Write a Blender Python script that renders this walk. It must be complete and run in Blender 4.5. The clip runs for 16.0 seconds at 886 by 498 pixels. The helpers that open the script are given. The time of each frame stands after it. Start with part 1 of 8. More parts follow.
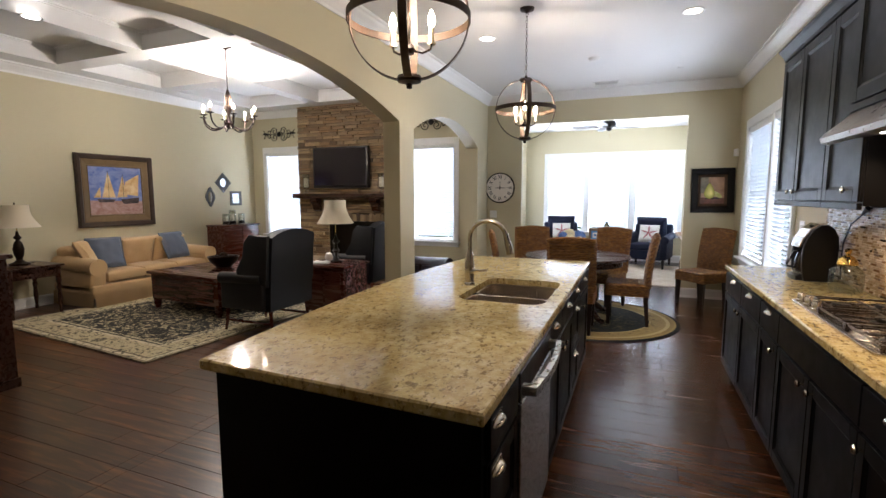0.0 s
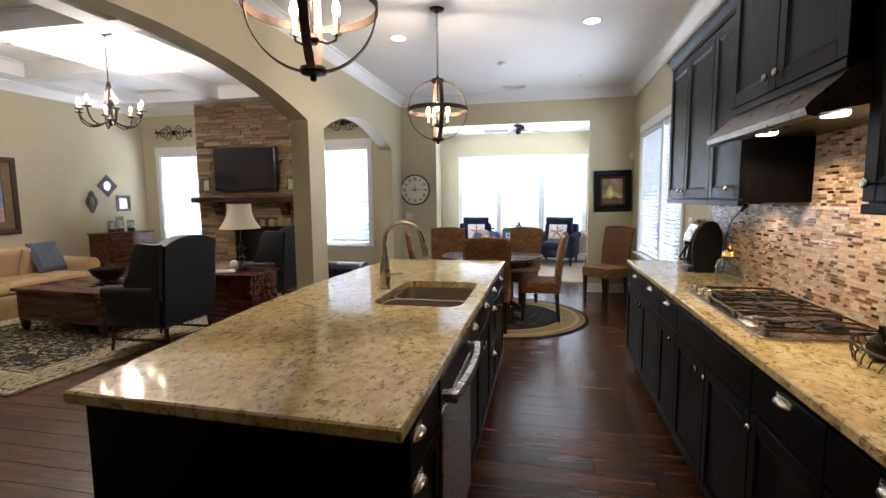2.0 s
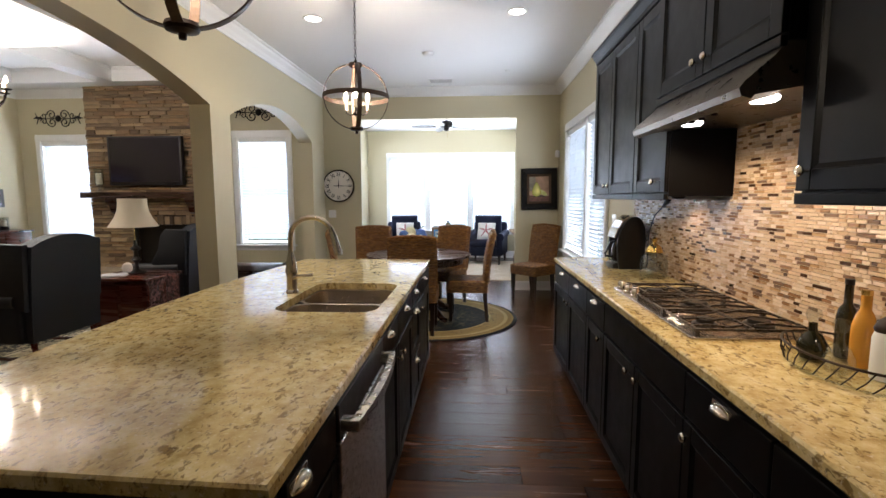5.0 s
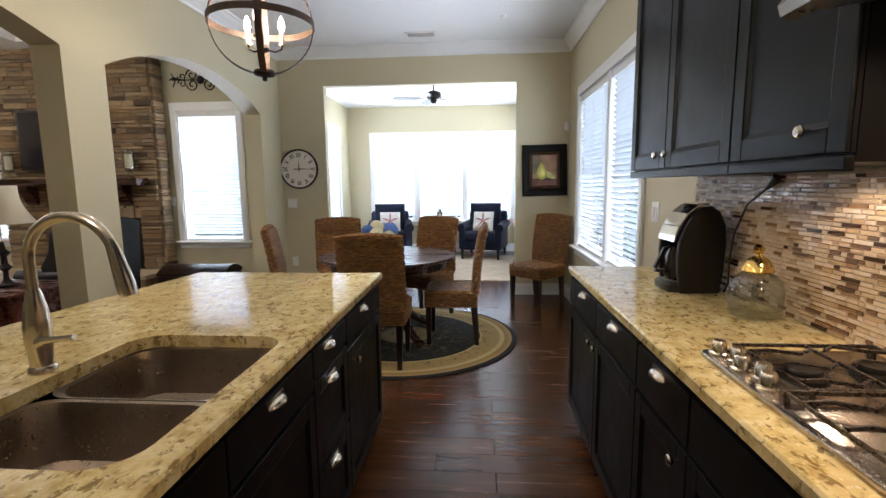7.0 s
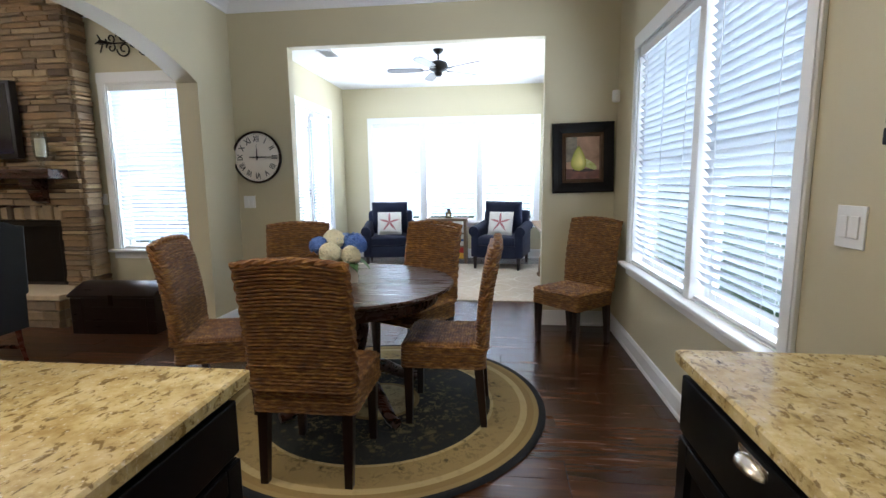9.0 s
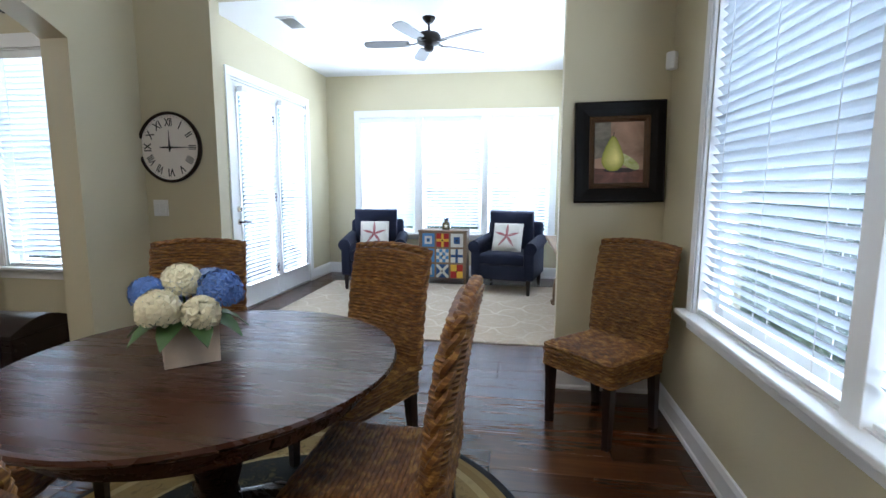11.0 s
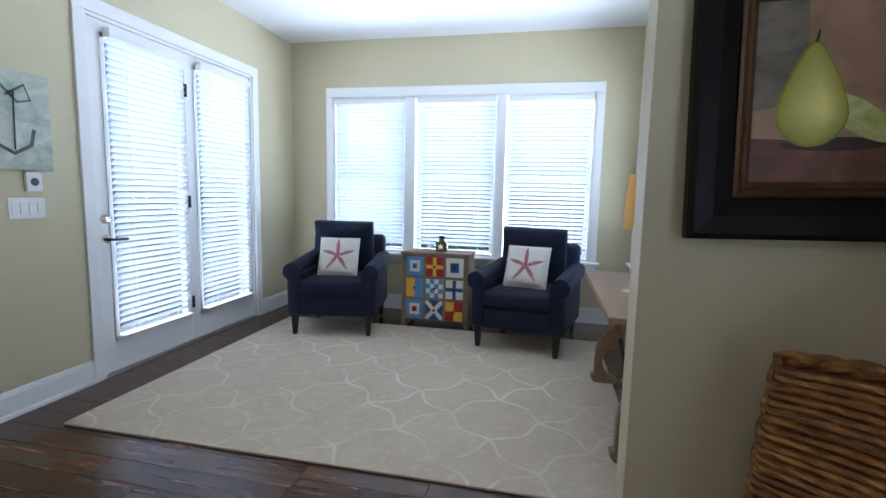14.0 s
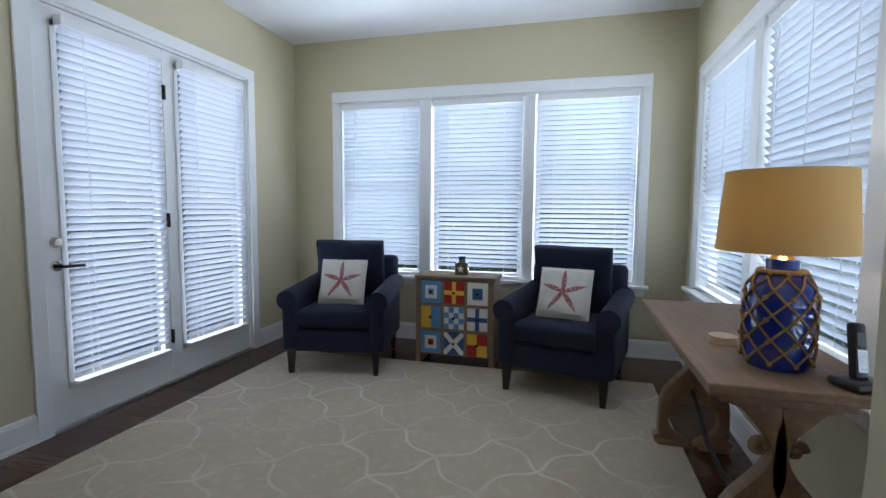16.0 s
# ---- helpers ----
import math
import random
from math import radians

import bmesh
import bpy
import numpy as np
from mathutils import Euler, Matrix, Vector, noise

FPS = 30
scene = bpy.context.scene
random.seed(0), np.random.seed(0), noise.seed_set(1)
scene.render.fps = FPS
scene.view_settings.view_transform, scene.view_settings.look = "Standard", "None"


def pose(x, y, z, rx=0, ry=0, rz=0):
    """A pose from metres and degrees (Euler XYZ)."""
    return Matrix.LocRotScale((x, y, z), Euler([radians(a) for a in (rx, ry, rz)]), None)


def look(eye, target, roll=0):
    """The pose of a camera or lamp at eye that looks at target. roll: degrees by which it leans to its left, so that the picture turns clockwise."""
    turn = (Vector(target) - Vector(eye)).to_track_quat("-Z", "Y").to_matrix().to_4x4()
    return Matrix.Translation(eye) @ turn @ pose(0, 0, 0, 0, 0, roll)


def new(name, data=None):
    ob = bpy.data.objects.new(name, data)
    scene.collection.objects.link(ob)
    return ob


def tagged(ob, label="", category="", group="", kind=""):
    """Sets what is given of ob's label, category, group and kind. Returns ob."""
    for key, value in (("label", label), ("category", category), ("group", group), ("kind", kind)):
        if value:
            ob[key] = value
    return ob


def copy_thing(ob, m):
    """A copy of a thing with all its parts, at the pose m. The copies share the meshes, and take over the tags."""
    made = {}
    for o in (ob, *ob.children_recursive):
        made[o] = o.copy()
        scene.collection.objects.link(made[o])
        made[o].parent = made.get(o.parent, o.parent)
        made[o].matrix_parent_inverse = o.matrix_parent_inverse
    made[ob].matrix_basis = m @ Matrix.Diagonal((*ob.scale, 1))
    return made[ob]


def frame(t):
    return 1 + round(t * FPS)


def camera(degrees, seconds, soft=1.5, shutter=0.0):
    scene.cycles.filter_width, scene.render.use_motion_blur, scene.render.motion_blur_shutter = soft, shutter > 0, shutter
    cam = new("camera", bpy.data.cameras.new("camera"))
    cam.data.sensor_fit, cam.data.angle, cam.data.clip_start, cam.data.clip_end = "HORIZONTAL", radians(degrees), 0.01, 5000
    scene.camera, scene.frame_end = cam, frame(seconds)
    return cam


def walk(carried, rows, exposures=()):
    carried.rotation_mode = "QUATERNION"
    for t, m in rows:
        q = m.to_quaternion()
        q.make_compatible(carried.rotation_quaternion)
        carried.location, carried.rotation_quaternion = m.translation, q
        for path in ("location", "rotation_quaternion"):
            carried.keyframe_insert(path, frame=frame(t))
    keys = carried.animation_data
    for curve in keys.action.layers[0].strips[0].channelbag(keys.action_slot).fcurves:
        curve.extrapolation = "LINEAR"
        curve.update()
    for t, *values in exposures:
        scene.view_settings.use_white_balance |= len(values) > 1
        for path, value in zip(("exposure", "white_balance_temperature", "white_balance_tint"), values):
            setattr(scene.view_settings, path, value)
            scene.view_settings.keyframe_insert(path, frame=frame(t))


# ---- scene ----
cam = camera(86.1, 16.0)
PATH = [
    (0, (-0.072, 1.071, 1.475), (-0.816, 2.914, 1.251), -0.0),
    (0.5, (-0.07, 1.086, 1.475), (-0.741, 2.957, 1.253), -0.2),
    (1, (-0.075, 1.111, 1.472), (-0.661, 3.01, 1.253), -0.4),
    (1.5, (-0.078, 1.129, 1.471), (-0.573, 3.054, 1.255), -0.5),
    (2, (-0.088, 1.158, 1.462), (-0.5, 3.103, 1.249), -0.5),
    (2.5, (-0.094, 1.168, 1.46), (-0.438, 3.127, 1.248), -0.4),
    (3, (-0.104, 1.177, 1.453), (-0.387, 3.146, 1.241), -0.3),
    (3.5, (-0.11, 1.174, 1.449), (-0.343, 3.149, 1.236), -0.2),
    (4, (-0.104, 1.201, 1.439), (-0.295, 3.18, 1.226), -0.1),
    (4.5, (-0.089, 1.268, 1.426), (-0.246, 3.25, 1.214), -0.1),
    (5, (-0.05, 1.425, 1.424), (-0.18, 3.408, 1.207), -0.1),
    (7.5, (0.14, 3.168, 1.376), (-0.017, 5.142, 1.096), -0.9),
    (8, (0.155, 3.559, 1.366), (-0.022, 5.531, 1.081), -0.9),
    (8.5, (0.15, 3.93, 1.36), (-0.045, 5.9, 1.075), -0.6),
    (9, (0.175, 4.265, 1.35), (-0.055, 6.232, 1.068), -0.6),
    (11.5, (0.332, 5.946, 1.316), (0.031, 7.906, 1.061), 0.5),
    (12, (0.384, 6.338, 1.302), (0.075, 8.298, 1.047), 0.9),
    (12.5, (0.416, 6.711, 1.299), (0.081, 8.666, 1.048), 1.1),
    (13, (0.411, 7.011, 1.305), (0.055, 8.964, 1.058), 1.2),
    (13.5, (0.399, 7.282, 1.323), (0.009, 9.228, 1.078), 1.3),
    (14, (0.362, 7.537, 1.319), (-0.058, 9.478, 1.085), 1.3),
    (14.5, (0.34, 7.76, 1.31), (-0.114, 9.696, 1.092), 1.1),
    (15, (0.292, 7.946, 1.311), (-0.182, 9.879, 1.107), 1.0),
    (15.5, (0.253, 8.09, 1.299), (-0.24, 10.019, 1.117), 0.8),
    (16, (0.245, 8.183, 1.294), (-0.273, 10.108, 1.128), 0.5),
]
walk(cam, [(t, look(eye, target, roll)) for t, eye, target, roll in PATH],
     [(0.0, 0.1, 5850, 16), (5.2, 0.12, 5850, 15), (9.2, 0.08, 5550, 12), (11.5, -0.04, 5300, 11), (13.5, -0.42, 5250, 12), (14.5, -0.84, 5380, 13), (16.0, -1.32, 5520, 13)])

# ---- light ----
world = bpy.data.worlds.new("world")
scene.world = world
world.use_nodes = True
wn = world.node_tree
sky = wn.nodes.new("ShaderNodeTexSky")
sky.sky_type, sky.sun_disc = "NISHITA", False
sky.sun_elevation, sky.sun_rotation = radians(52), radians(200)
wn.links.new(sky.outputs[0], wn.nodes["Background"].inputs[0])
wn.nodes["Background"].inputs[1].default_value = 0.12

DAY = 1.0


def area_lamp(name, m, sx, sy, watts, colour):
    d = bpy.data.lights.new(name, "AREA")
    d.shape, d.size, d.size_y, d.energy, d.color = "RECTANGLE", sx, sy, watts, colour
    ob = new(name, d)
    ob.matrix_world = m
    return ob


def point_lamp(name, p, watts, colour, r=0.02):
    d = bpy.data.lights.new(name, "POINT")
    d.energy, d.color, d.shadow_soft_size = watts, colour, r
    ob = new(name, d)
    ob.location = p
    return ob


def spot_lamp(name, p, watts, colour, angle=110, r=0.05):
    d = bpy.data.lights.new(name, "SPOT")
    d.energy, d.color, d.shadow_soft_size, d.spot_size, d.spot_blend = watts, colour, r, radians(angle), 0.6
    ob = new(name, d)
    ob.location = p
    return ob


# ---- materials ----
def srgb(h):
    c = [int(h[i:i + 2], 16) / 255 for i in (0, 2, 4)]
    return tuple(((v + 0.055) / 1.055) ** 2.4 if v > 0.04045 else v / 12.92 for v in c) + (1,)


def shade(c, k):
    return tuple(min(1, v * k) for v in c[:3]) + (1,)


class Nodes:
    def __init__(self, name):
        self.m = bpy.data.materials.new(name)
        self.m.use_nodes = True
        self.t = self.m.node_tree
        self.b = self.t.nodes["Principled BSDF"]
        self.coord = self.t.nodes.new("ShaderNodeTexCoord").outputs["Object"]

    def n(self, kind, **kw):
        nd = self.t.nodes.new("ShaderNode" + kind)
        for k, v in kw.items():
            nd.inputs[k.replace("_", " ")].default_value = v
        return nd

    def l(self, a, b):
        self.t.links.new(a, b)

    def noise(self, scale, detail=4, stretch=(1, 1, 1), rough=0.55, dist=0.0, src=None):
        mp = self.n("Mapping")
        mp.inputs["Scale"].default_value = stretch
        self.l(src or self.coord, mp.inputs["Vector"])
        nz = self.n("TexNoise", Scale=scale, Detail=detail, Roughness=rough, Distortion=dist)
        self.l(mp.outputs[0], nz.inputs["Vector"])
        return nz.outputs["Fac"]

    def ramp(self, fac, stops):
        r = self.n("ValToRGB")
        e = r.color_ramp.elements
        while len(e) < len(stops):
            e.new(0.5)
        for el, (p, c) in zip(e, stops):
            el.position, el.color = p, c
        self.l(fac, r.inputs[0])
        return r.outputs[0]

    def mix(self, fac, a, b, kind="MIX"):
        x = self.n("MixRGB")
        x.blend_type = kind
        for s, i in ((fac, 0), (a, 1), (b, 2)):
            if isinstance(s, (int, float, tuple)):
                x.inputs[i].default_value = s
            else:
                self.l(s, x.inputs[i])
        return x.outputs[0]

    def bump(self, h, strength=0.2, dist=0.005):
        bp = self.n("Bump", Strength=strength, Distance=dist)
        self.l(h, bp.inputs["Height"])
        self.l(bp.outputs[0], self.b.inputs["Normal"])

    def set(self, colour=None, rough=None, metal=None, **kw):
        if colour is not None:
            if isinstance(colour, tuple):
                self.b.inputs["Base Color"].default_value = colour
            else:
                self.l(colour, self.b.inputs["Base Color"])
        if rough is not None:
            if isinstance(rough, (int, float)):
                self.b.inputs["Roughness"].default_value = rough
            else:
                self.l(rough, self.b.inputs["Roughness"])
        if metal is not None:
            self.b.inputs["Metallic"].default_value = metal
        for k, v in kw.items():
            self.b.inputs[k.replace("_", " ")].default_value = v
        return self.m


def plain(name, c, rough=0.5, metal=0.0, var=0.12, scale=6, bump=0.05, fine=180, rand=0.0, rvar=0.1, **kw):
    """Paint, plaster, cloth, metal: a base colour with broad stains, fine grain and relief."""
    k = Nodes(name)
    col = k.mix(k.noise(scale, 5), shade(c, 1 - var), shade(c, 1 + var))
    if rand:
        oi = k.t.nodes.new("ShaderNodeObjectInfo")
        col = k.mix(1.0, col, k.ramp(oi.outputs["Random"], [(0, (1 - rand,) * 3 + (1,)), (1, (1 + rand,) * 3 + (1,))]), "MULTIPLY")
    f = k.noise(fine, 3)
    r = k.n("MapRange")
    r.inputs["To Min"].default_value, r.inputs["To Max"].default_value = max(0.02, rough - rvar), min(1, rough + rvar)
    k.l(k.noise(scale * 4, 4), r.inputs["Value"])
    k.set(col, r.outputs[0], metal, **kw)
    if bump:
        k.bump(f, bump, 0.002)
    return k.m


def wood(name, dark, light, rough=0.35, scale=3.0, axis=0, rand=0.25, bump=0.1, coat=0.0):
    k = Nodes(name)
    oi = k.t.nodes.new("ShaderNodeObjectInfo")
    off = k.n("VectorMath")
    off.operation = "MULTIPLY_ADD"
    k.l(k.coord, off.inputs[0])
    off.inputs[1].default_value = (1, 1, 1)
    sc = k.n("Combine" + "XYZ")
    mul = k.n("Math")
    mul.operation = "MULTIPLY"
    mul.inputs[1].default_value = 37.0
    k.l(oi.outputs["Random"], mul.inputs[0])
    for i in range(3):
        k.l(mul.outputs[0], sc.inputs[i])
    k.l(sc.outputs[0], off.inputs[2])
    st = [9.0, 9.0, 9.0]
    st[axis] = 0.7
    g = k.noise(scale, 6, tuple(st), 0.6, 0.6, off.outputs[0])
    broad = k.noise(1.7, 3, (1, 1, 1), 0.5, 0, off.outputs[0])
    col = k.ramp(g, [(0.25, dark), (0.5, shade(dark, 1.5)), (0.75, light)])
    col = k.mix(0.5, col, k.mix(broad, shade(dark, 1.1), light))
    rr = k.ramp(oi.outputs["Random"], [(0, (1 - rand,) * 3 + (1,)), (1, (1 + rand,) * 3 + (1,))])
    col = k.mix(1.0, col, rr, "MULTIPLY")
    r = k.n("MapRange")
    r.inputs["To Min"].default_value, r.inputs["To Max"].default_value = rough - 0.1, rough + 0.12
    k.l(g, r.inputs["Value"])
    k.set(col, r.outputs[0], 0.0, Coat_Weight=coat, Coat_Roughness=0.15)
    k.bump(g, bump, 0.002)
    return k.m


def glow(name, c, strength):
    k = Nodes(name)
    k.set((0.8, 0.8, 0.8, 1), 0.4)
    k.b.inputs["Emission Color"].default_value = c
    k.b.inputs["Emission Strength"].default_value = strength
    return k.m


def steel_material():
    k = Nodes("stainless_steel")
    n = k.noise(30, 3, (1, 1, 30))
    r = k.n("MapRange")
    r.inputs["To Min"].default_value, r.inputs["To Max"].default_value = 0.22, 0.34
    k.l(n, r.inputs["Value"])
    return k.set(k.mix(n, (0.5, 0.49, 0.47, 1), (0.58, 0.578, 0.55, 1)), r.outputs[0], 1.0)


def glass_material():
    k = Nodes("clear_glass")
    tr = k.n("BsdfTransparent", Color=(0.9, 0.92, 0.91, 1))
    gl = k.n("BsdfGlossy", Roughness=0.02)
    lw = k.n("LayerWeight", Blend=0.3)
    f = k.ramp(lw.outputs["Facing"], [(0.0, (0.09, 0.09, 0.09, 1)), (0.6, (0.14, 0.14, 0.14, 1)), (1.0, (0.5, 0.5, 0.5, 1))])
    mx = k.n("MixShader")
    k.l(f, mx.inputs[0])
    k.l(tr.outputs[0], mx.inputs[1])
    k.l(gl.outputs[0], mx.inputs[2])
    k.l(mx.outputs[0], k.t.nodes["Material Output"].inputs[0])
    return k.m


def granite_material():
    k = Nodes("granite")
    a = k.noise(20, 6, (1, 1, 1), 0.65)
    base = k.ramp(a, [(0.32, srgb("AA925A")), (0.5, srgb("CCB880")), (0.68, srgb("DECFA2"))])
    base = k.mix(k.ramp(k.noise(3.0, 3), [(0.42, (0, 0, 0, 1)), (0.7, (0.45, 0.45, 0.45, 1))]), base, srgb("AD9159"))
    d = k.noise(42, 4, (1.25, 0.75, 1), 0.6, 0.5)
    base = k.mix(k.ramp(d, [(0.56, (0, 0, 0, 1)), (0.63, (0.85, 0.85, 0.85, 1))]), base, srgb("776035"))
    e = k.noise(46, 4, (1.4, 0.6, 1), 0.6, 0.5)
    cl = k.ramp(k.noise(7, 4), [(0.36, (0.35, 0.35, 0.35, 1)), (0.6, (1, 1, 1, 1))])
    spot = k.mix(1.0, k.ramp(e, [(0.6, (0, 0, 0, 1)), (0.655, (0.72, 0.72, 0.72, 1))]), cl, "MULTIPLY")
    base = k.mix(spot, base, srgb("44382A"))
    w = k.noise(95, 3)
    base = k.mix(k.ramp(w, [(0.6, (0, 0, 0, 1)), (0.7, (0.6, 0.6, 0.6, 1))]), base, srgb("E4DABC"))
    return k.set(base, 0.08, 0.0, Specular_IOR_Level=0.55)


WALL = srgb("C2B99A")
m_wall = plain("wall_paint", WALL, 0.6, var=0.025, scale=2, bump=0.08, fine=260, rvar=0.06)
m_white = plain("white_paint", (0.78, 0.78, 0.77, 1), 0.35, var=0.03, scale=4, bump=0.03)
m_ceil = plain("ceiling_paint", (0.80, 0.80, 0.80, 1), 0.75, var=0.02, scale=2, bump=0.1, fine=200)
m_black = plain("black_cabinet_paint", (0.0026, 0.0024, 0.0026, 1), 0.37, var=0.1, scale=3, bump=0.0, Specular_IOR_Level=0.11)
m_granite = granite_material()
m_floor = wood("dark_plank_floor", srgb("2A1910"), srgb("6C4322"), 0.23, 3.0, 0, 0.22, 0.035)
m_gap = plain("floor_gap", srgb("120B08"), 0.8)
m_steel = steel_material()
m_nickel = plain("satin_nickel", (0.62, 0.56, 0.47, 1), 0.22, 1.0, var=0.05, bump=0.0)
m_bronze = plain("dark_bronze", srgb("2A1E16"), 0.42, 0.7, var=0.3, scale=20, bump=0.06)
m_iron = plain("black_iron", srgb("1C1713"), 0.34, 0.5, var=0.3, scale=20, bump=0.08)
m_darkwood = wood("dark_walnut", srgb("2A160C"), srgb("44261A"), 0.27, 3.5, 0, 0.15, 0.03, 0.15)
m_redwood = wood("cherry_wood", srgb("35130A"), srgb("662C18"), 0.26, 3.0, 0, 0.12, 0.05, 0.3)
m_glass = glass_material()
m_plastic = plain("black_plastic", (0.007, 0.006, 0.006, 1), 0.35, var=0.15, bump=0.03)


def slat_material():
    k = Nodes("blind_slat_vinyl")
    k.set((0.80, 0.81, 0.82, 1), 0.45)
    tr = k.n("BsdfTranslucent", Color=(0.48, 0.51, 0.55, 1))
    mx = k.n("MixShader", Fac=0.5)
    k.l(k.b.outputs[0], mx.inputs[1])
    k.l(tr.outputs[0], mx.inputs[2])
    k.l(mx.outputs[0], k.t.nodes["Material Output"].inputs[0])
    return k.m


m_slat = slat_material()


# ---- mesh helpers ----
def box(bm, x0, x1, y0, y1, z0, z1, bevel=0.0):
    r = bmesh.ops.create_cube(bm, size=1.0)
    for v in r["verts"]:
        v.co = Vector(((x0 + x1) / 2 + v.co.x * (x1 - x0), (y0 + y1) / 2 + v.co.y * (y1 - y0), (z0 + z1) / 2 + v.co.z * (z1 - z0)))
    if bevel:
        es = list({e for v in r["verts"] for e in v.link_edges})
        bmesh.ops.bevel(bm, geom=es, offset=bevel, segments=2, profile=0.5, affect="EDGES")
    return bm


def B(x0, x1, y0, y1, z0, z1, bevel=0.0):
    return box(bmesh.new(), x0, x1, y0, y1, z0, z1, bevel)


def lathe(profile, seg=24, bm=None, m=None):
    """A turned body from (radius, height) pairs."""
    bm = bm or bmesh.new()
    m = m or Matrix()
    rings = []
    for r, z in profile:
        if r < 1e-5:
            rings.append([bm.verts.new(m @ Vector((0, 0, z)))])
        else:
            rings.append([bm.verts.new(m @ Vector((r * math.cos(2 * math.pi * i / seg), r * math.sin(2 * math.pi * i / seg), z))) for i in range(seg)])
    for a, b in zip(rings, rings[1:]):
        for i in range(seg):
            j = (i + 1) % seg
            if len(a) == 1 and len(b) > 1:
                bm.faces.new((a[0], b[j], b[i]))
            elif len(b) == 1 and len(a) > 1:
                bm.faces.new((a[i], a[j], b[0]))
            elif len(a) > 1:
                bm.faces.new((a[i], a[j], b[j], b[i]))
    return bm


def tube(pts, r, seg=8, bm=None, closed=False, flat=None):
    """A bar along points; flat=(width, thickness) makes a strap of rectangular section."""
    bm = bm or bmesh.new()
    pts = [Vector(p) for p in pts]
    n = len(pts)
    rings = []
    up = None
    for i, p in enumerate(pts):
        a = pts[(i - 1) % n] if closed or i else p
        b = pts[(i + 1) % n] if closed or i < n - 1 else p
        d = (b - a).normalized()
        if up is None:
            up = Vector((0, 0, 1)) if abs(d.z) < 0.9 else Vector((1, 0, 0))
        s = d.cross(up).normalized()
        up = s.cross(d).normalized()
        rr = r[i] if isinstance(r, (list, tuple)) else r
        if flat:
            w, h = flat
            ring = [bm.verts.new(p + s * x * w / 2 + up * y * h / 2) for x, y in ((-1, -1), (1, -1), (1, 1), (-1, 1))]
        else:
            ring = [bm.verts.new(p + (s * math.cos(2 * math.pi * k / seg) + up * math.sin(2 * math.pi * k / seg)) * rr) for k in range(seg)]
        rings.append(ring)
    q = len(rings[0])
    for i in range(n if closed else n - 1):
        a, b = rings[i], rings[(i + 1) % n]
        for k in range(q):
            bm.faces.new((a[k], a[(k + 1) % q], b[(k + 1) % q], b[k]))
    if not closed:
        bm.faces.new(rings[0][::-1])
        bm.faces.new(rings[-1])
    return bm


def extrude_poly(pts, h0, h1, axis="z", bm=None, bevel=0.0):
    """A flat outline given thickness between h0 and h1 along an axis."""
    bm = bm or bmesh.new()

    def at(a, b, h):
        return {"z": (a, b, h), "y": (a, h, b), "x": (h, a, b)}[axis]
    lo = [bm.verts.new(at(a, b, h0)) for a, b in pts]
    hi = [bm.verts.new(at(a, b, h1)) for a, b in pts]
    n = len(pts)
    fs = [bm.faces.new(lo[::-1]), bm.faces.new(hi)]
    for i in range(n):
        fs.append(bm.faces.new((lo[i], lo[(i + 1) % n], hi[(i + 1) % n], hi[i])))
    bmesh.ops.recalc_face_normals(bm, faces=fs)
    if bevel:
        es = [e for e in fs[0].edges] + [e for e in fs[1].edges]
        bmesh.ops.bevel(bm, geom=es, offset=bevel, segments=2, profile=0.5, affect="EDGES")
    return bm


def mesh_of(name, bm, material, smooth=False):
    if smooth:
        for f in bm.faces:
            f.smooth = True
    bmesh.ops.recalc_face_normals(bm, faces=bm.faces)
    me = bpy.data.meshes.new(name)
    bm.to_mesh(me)
    bm.free()
    me.materials.append(material)
    if smooth:
        me.set_sharp_from_angle(angle=radians(40))
    return me


def part(name, bm, material, parent, label="", smooth=False):
    """ONE mesh object under a thing or a part."""
    ob = new(name, mesh_of(name, bm, material, smooth))
    ob.parent = parent
    if label:
        ob["label"] = label
    return ob


def share(name, me, m, parent):
    ob = new(name, me)
    ob.parent = parent
    ob.matrix_local = m
    return ob


def thing(name, label, category, m=None, group="", kind=""):
    ob = new(name)
    ob.empty_display_size = 0.1
    ob.matrix_world = m or Matrix()
    return tagged(ob, label, category, group, kind)


def solid(name, bm, material, label, category, kind="structure", smooth=False, group=""):
    ob = new(name, mesh_of(name, bm, material, smooth))
    return tagged(ob, label, category, group, kind)


# ---- structure ----
KX, LX, LT, W, WT, WL = 1.21, -2.36, 0.19, 8.7, 0.11, 8.85
LVX, SX, SY = -7.45, -2.55, 12.62
CZ, SZ, LZ = 3.05, 2.96, 3.14
Y0 = -1.2


def wall_with_holes(name, axis, p0, p1, a0, a1, z1, holes, label):
    """A wall slab between planes p0 and p1 with rectangular holes (a, a, z, z) cut right through."""
    bm = bmesh.new()
    cuts = sorted({a0, a1, *[h[0] for h in holes], *[h[1] for h in holes]})
    for u, v in zip(cuts, cuts[1:]):
        zs = [0.0]
        for h in sorted(holes, key=lambda h: h[2]):
            if h[0] <= u + 1e-6 and h[1] >= v - 1e-6:
                zs += [h[2], h[3]]
        zs.append(z1)
        for z, zz in zip(zs[::2], zs[1::2]):
            if zz - z > 1e-4:
                if axis == "x":
                    box(bm, p0, p1, u, v, z, zz)
                else:
                    box(bm, u, v, p0, p1, z, zz)
    return solid(name, bm, m_wall, label, "wall")


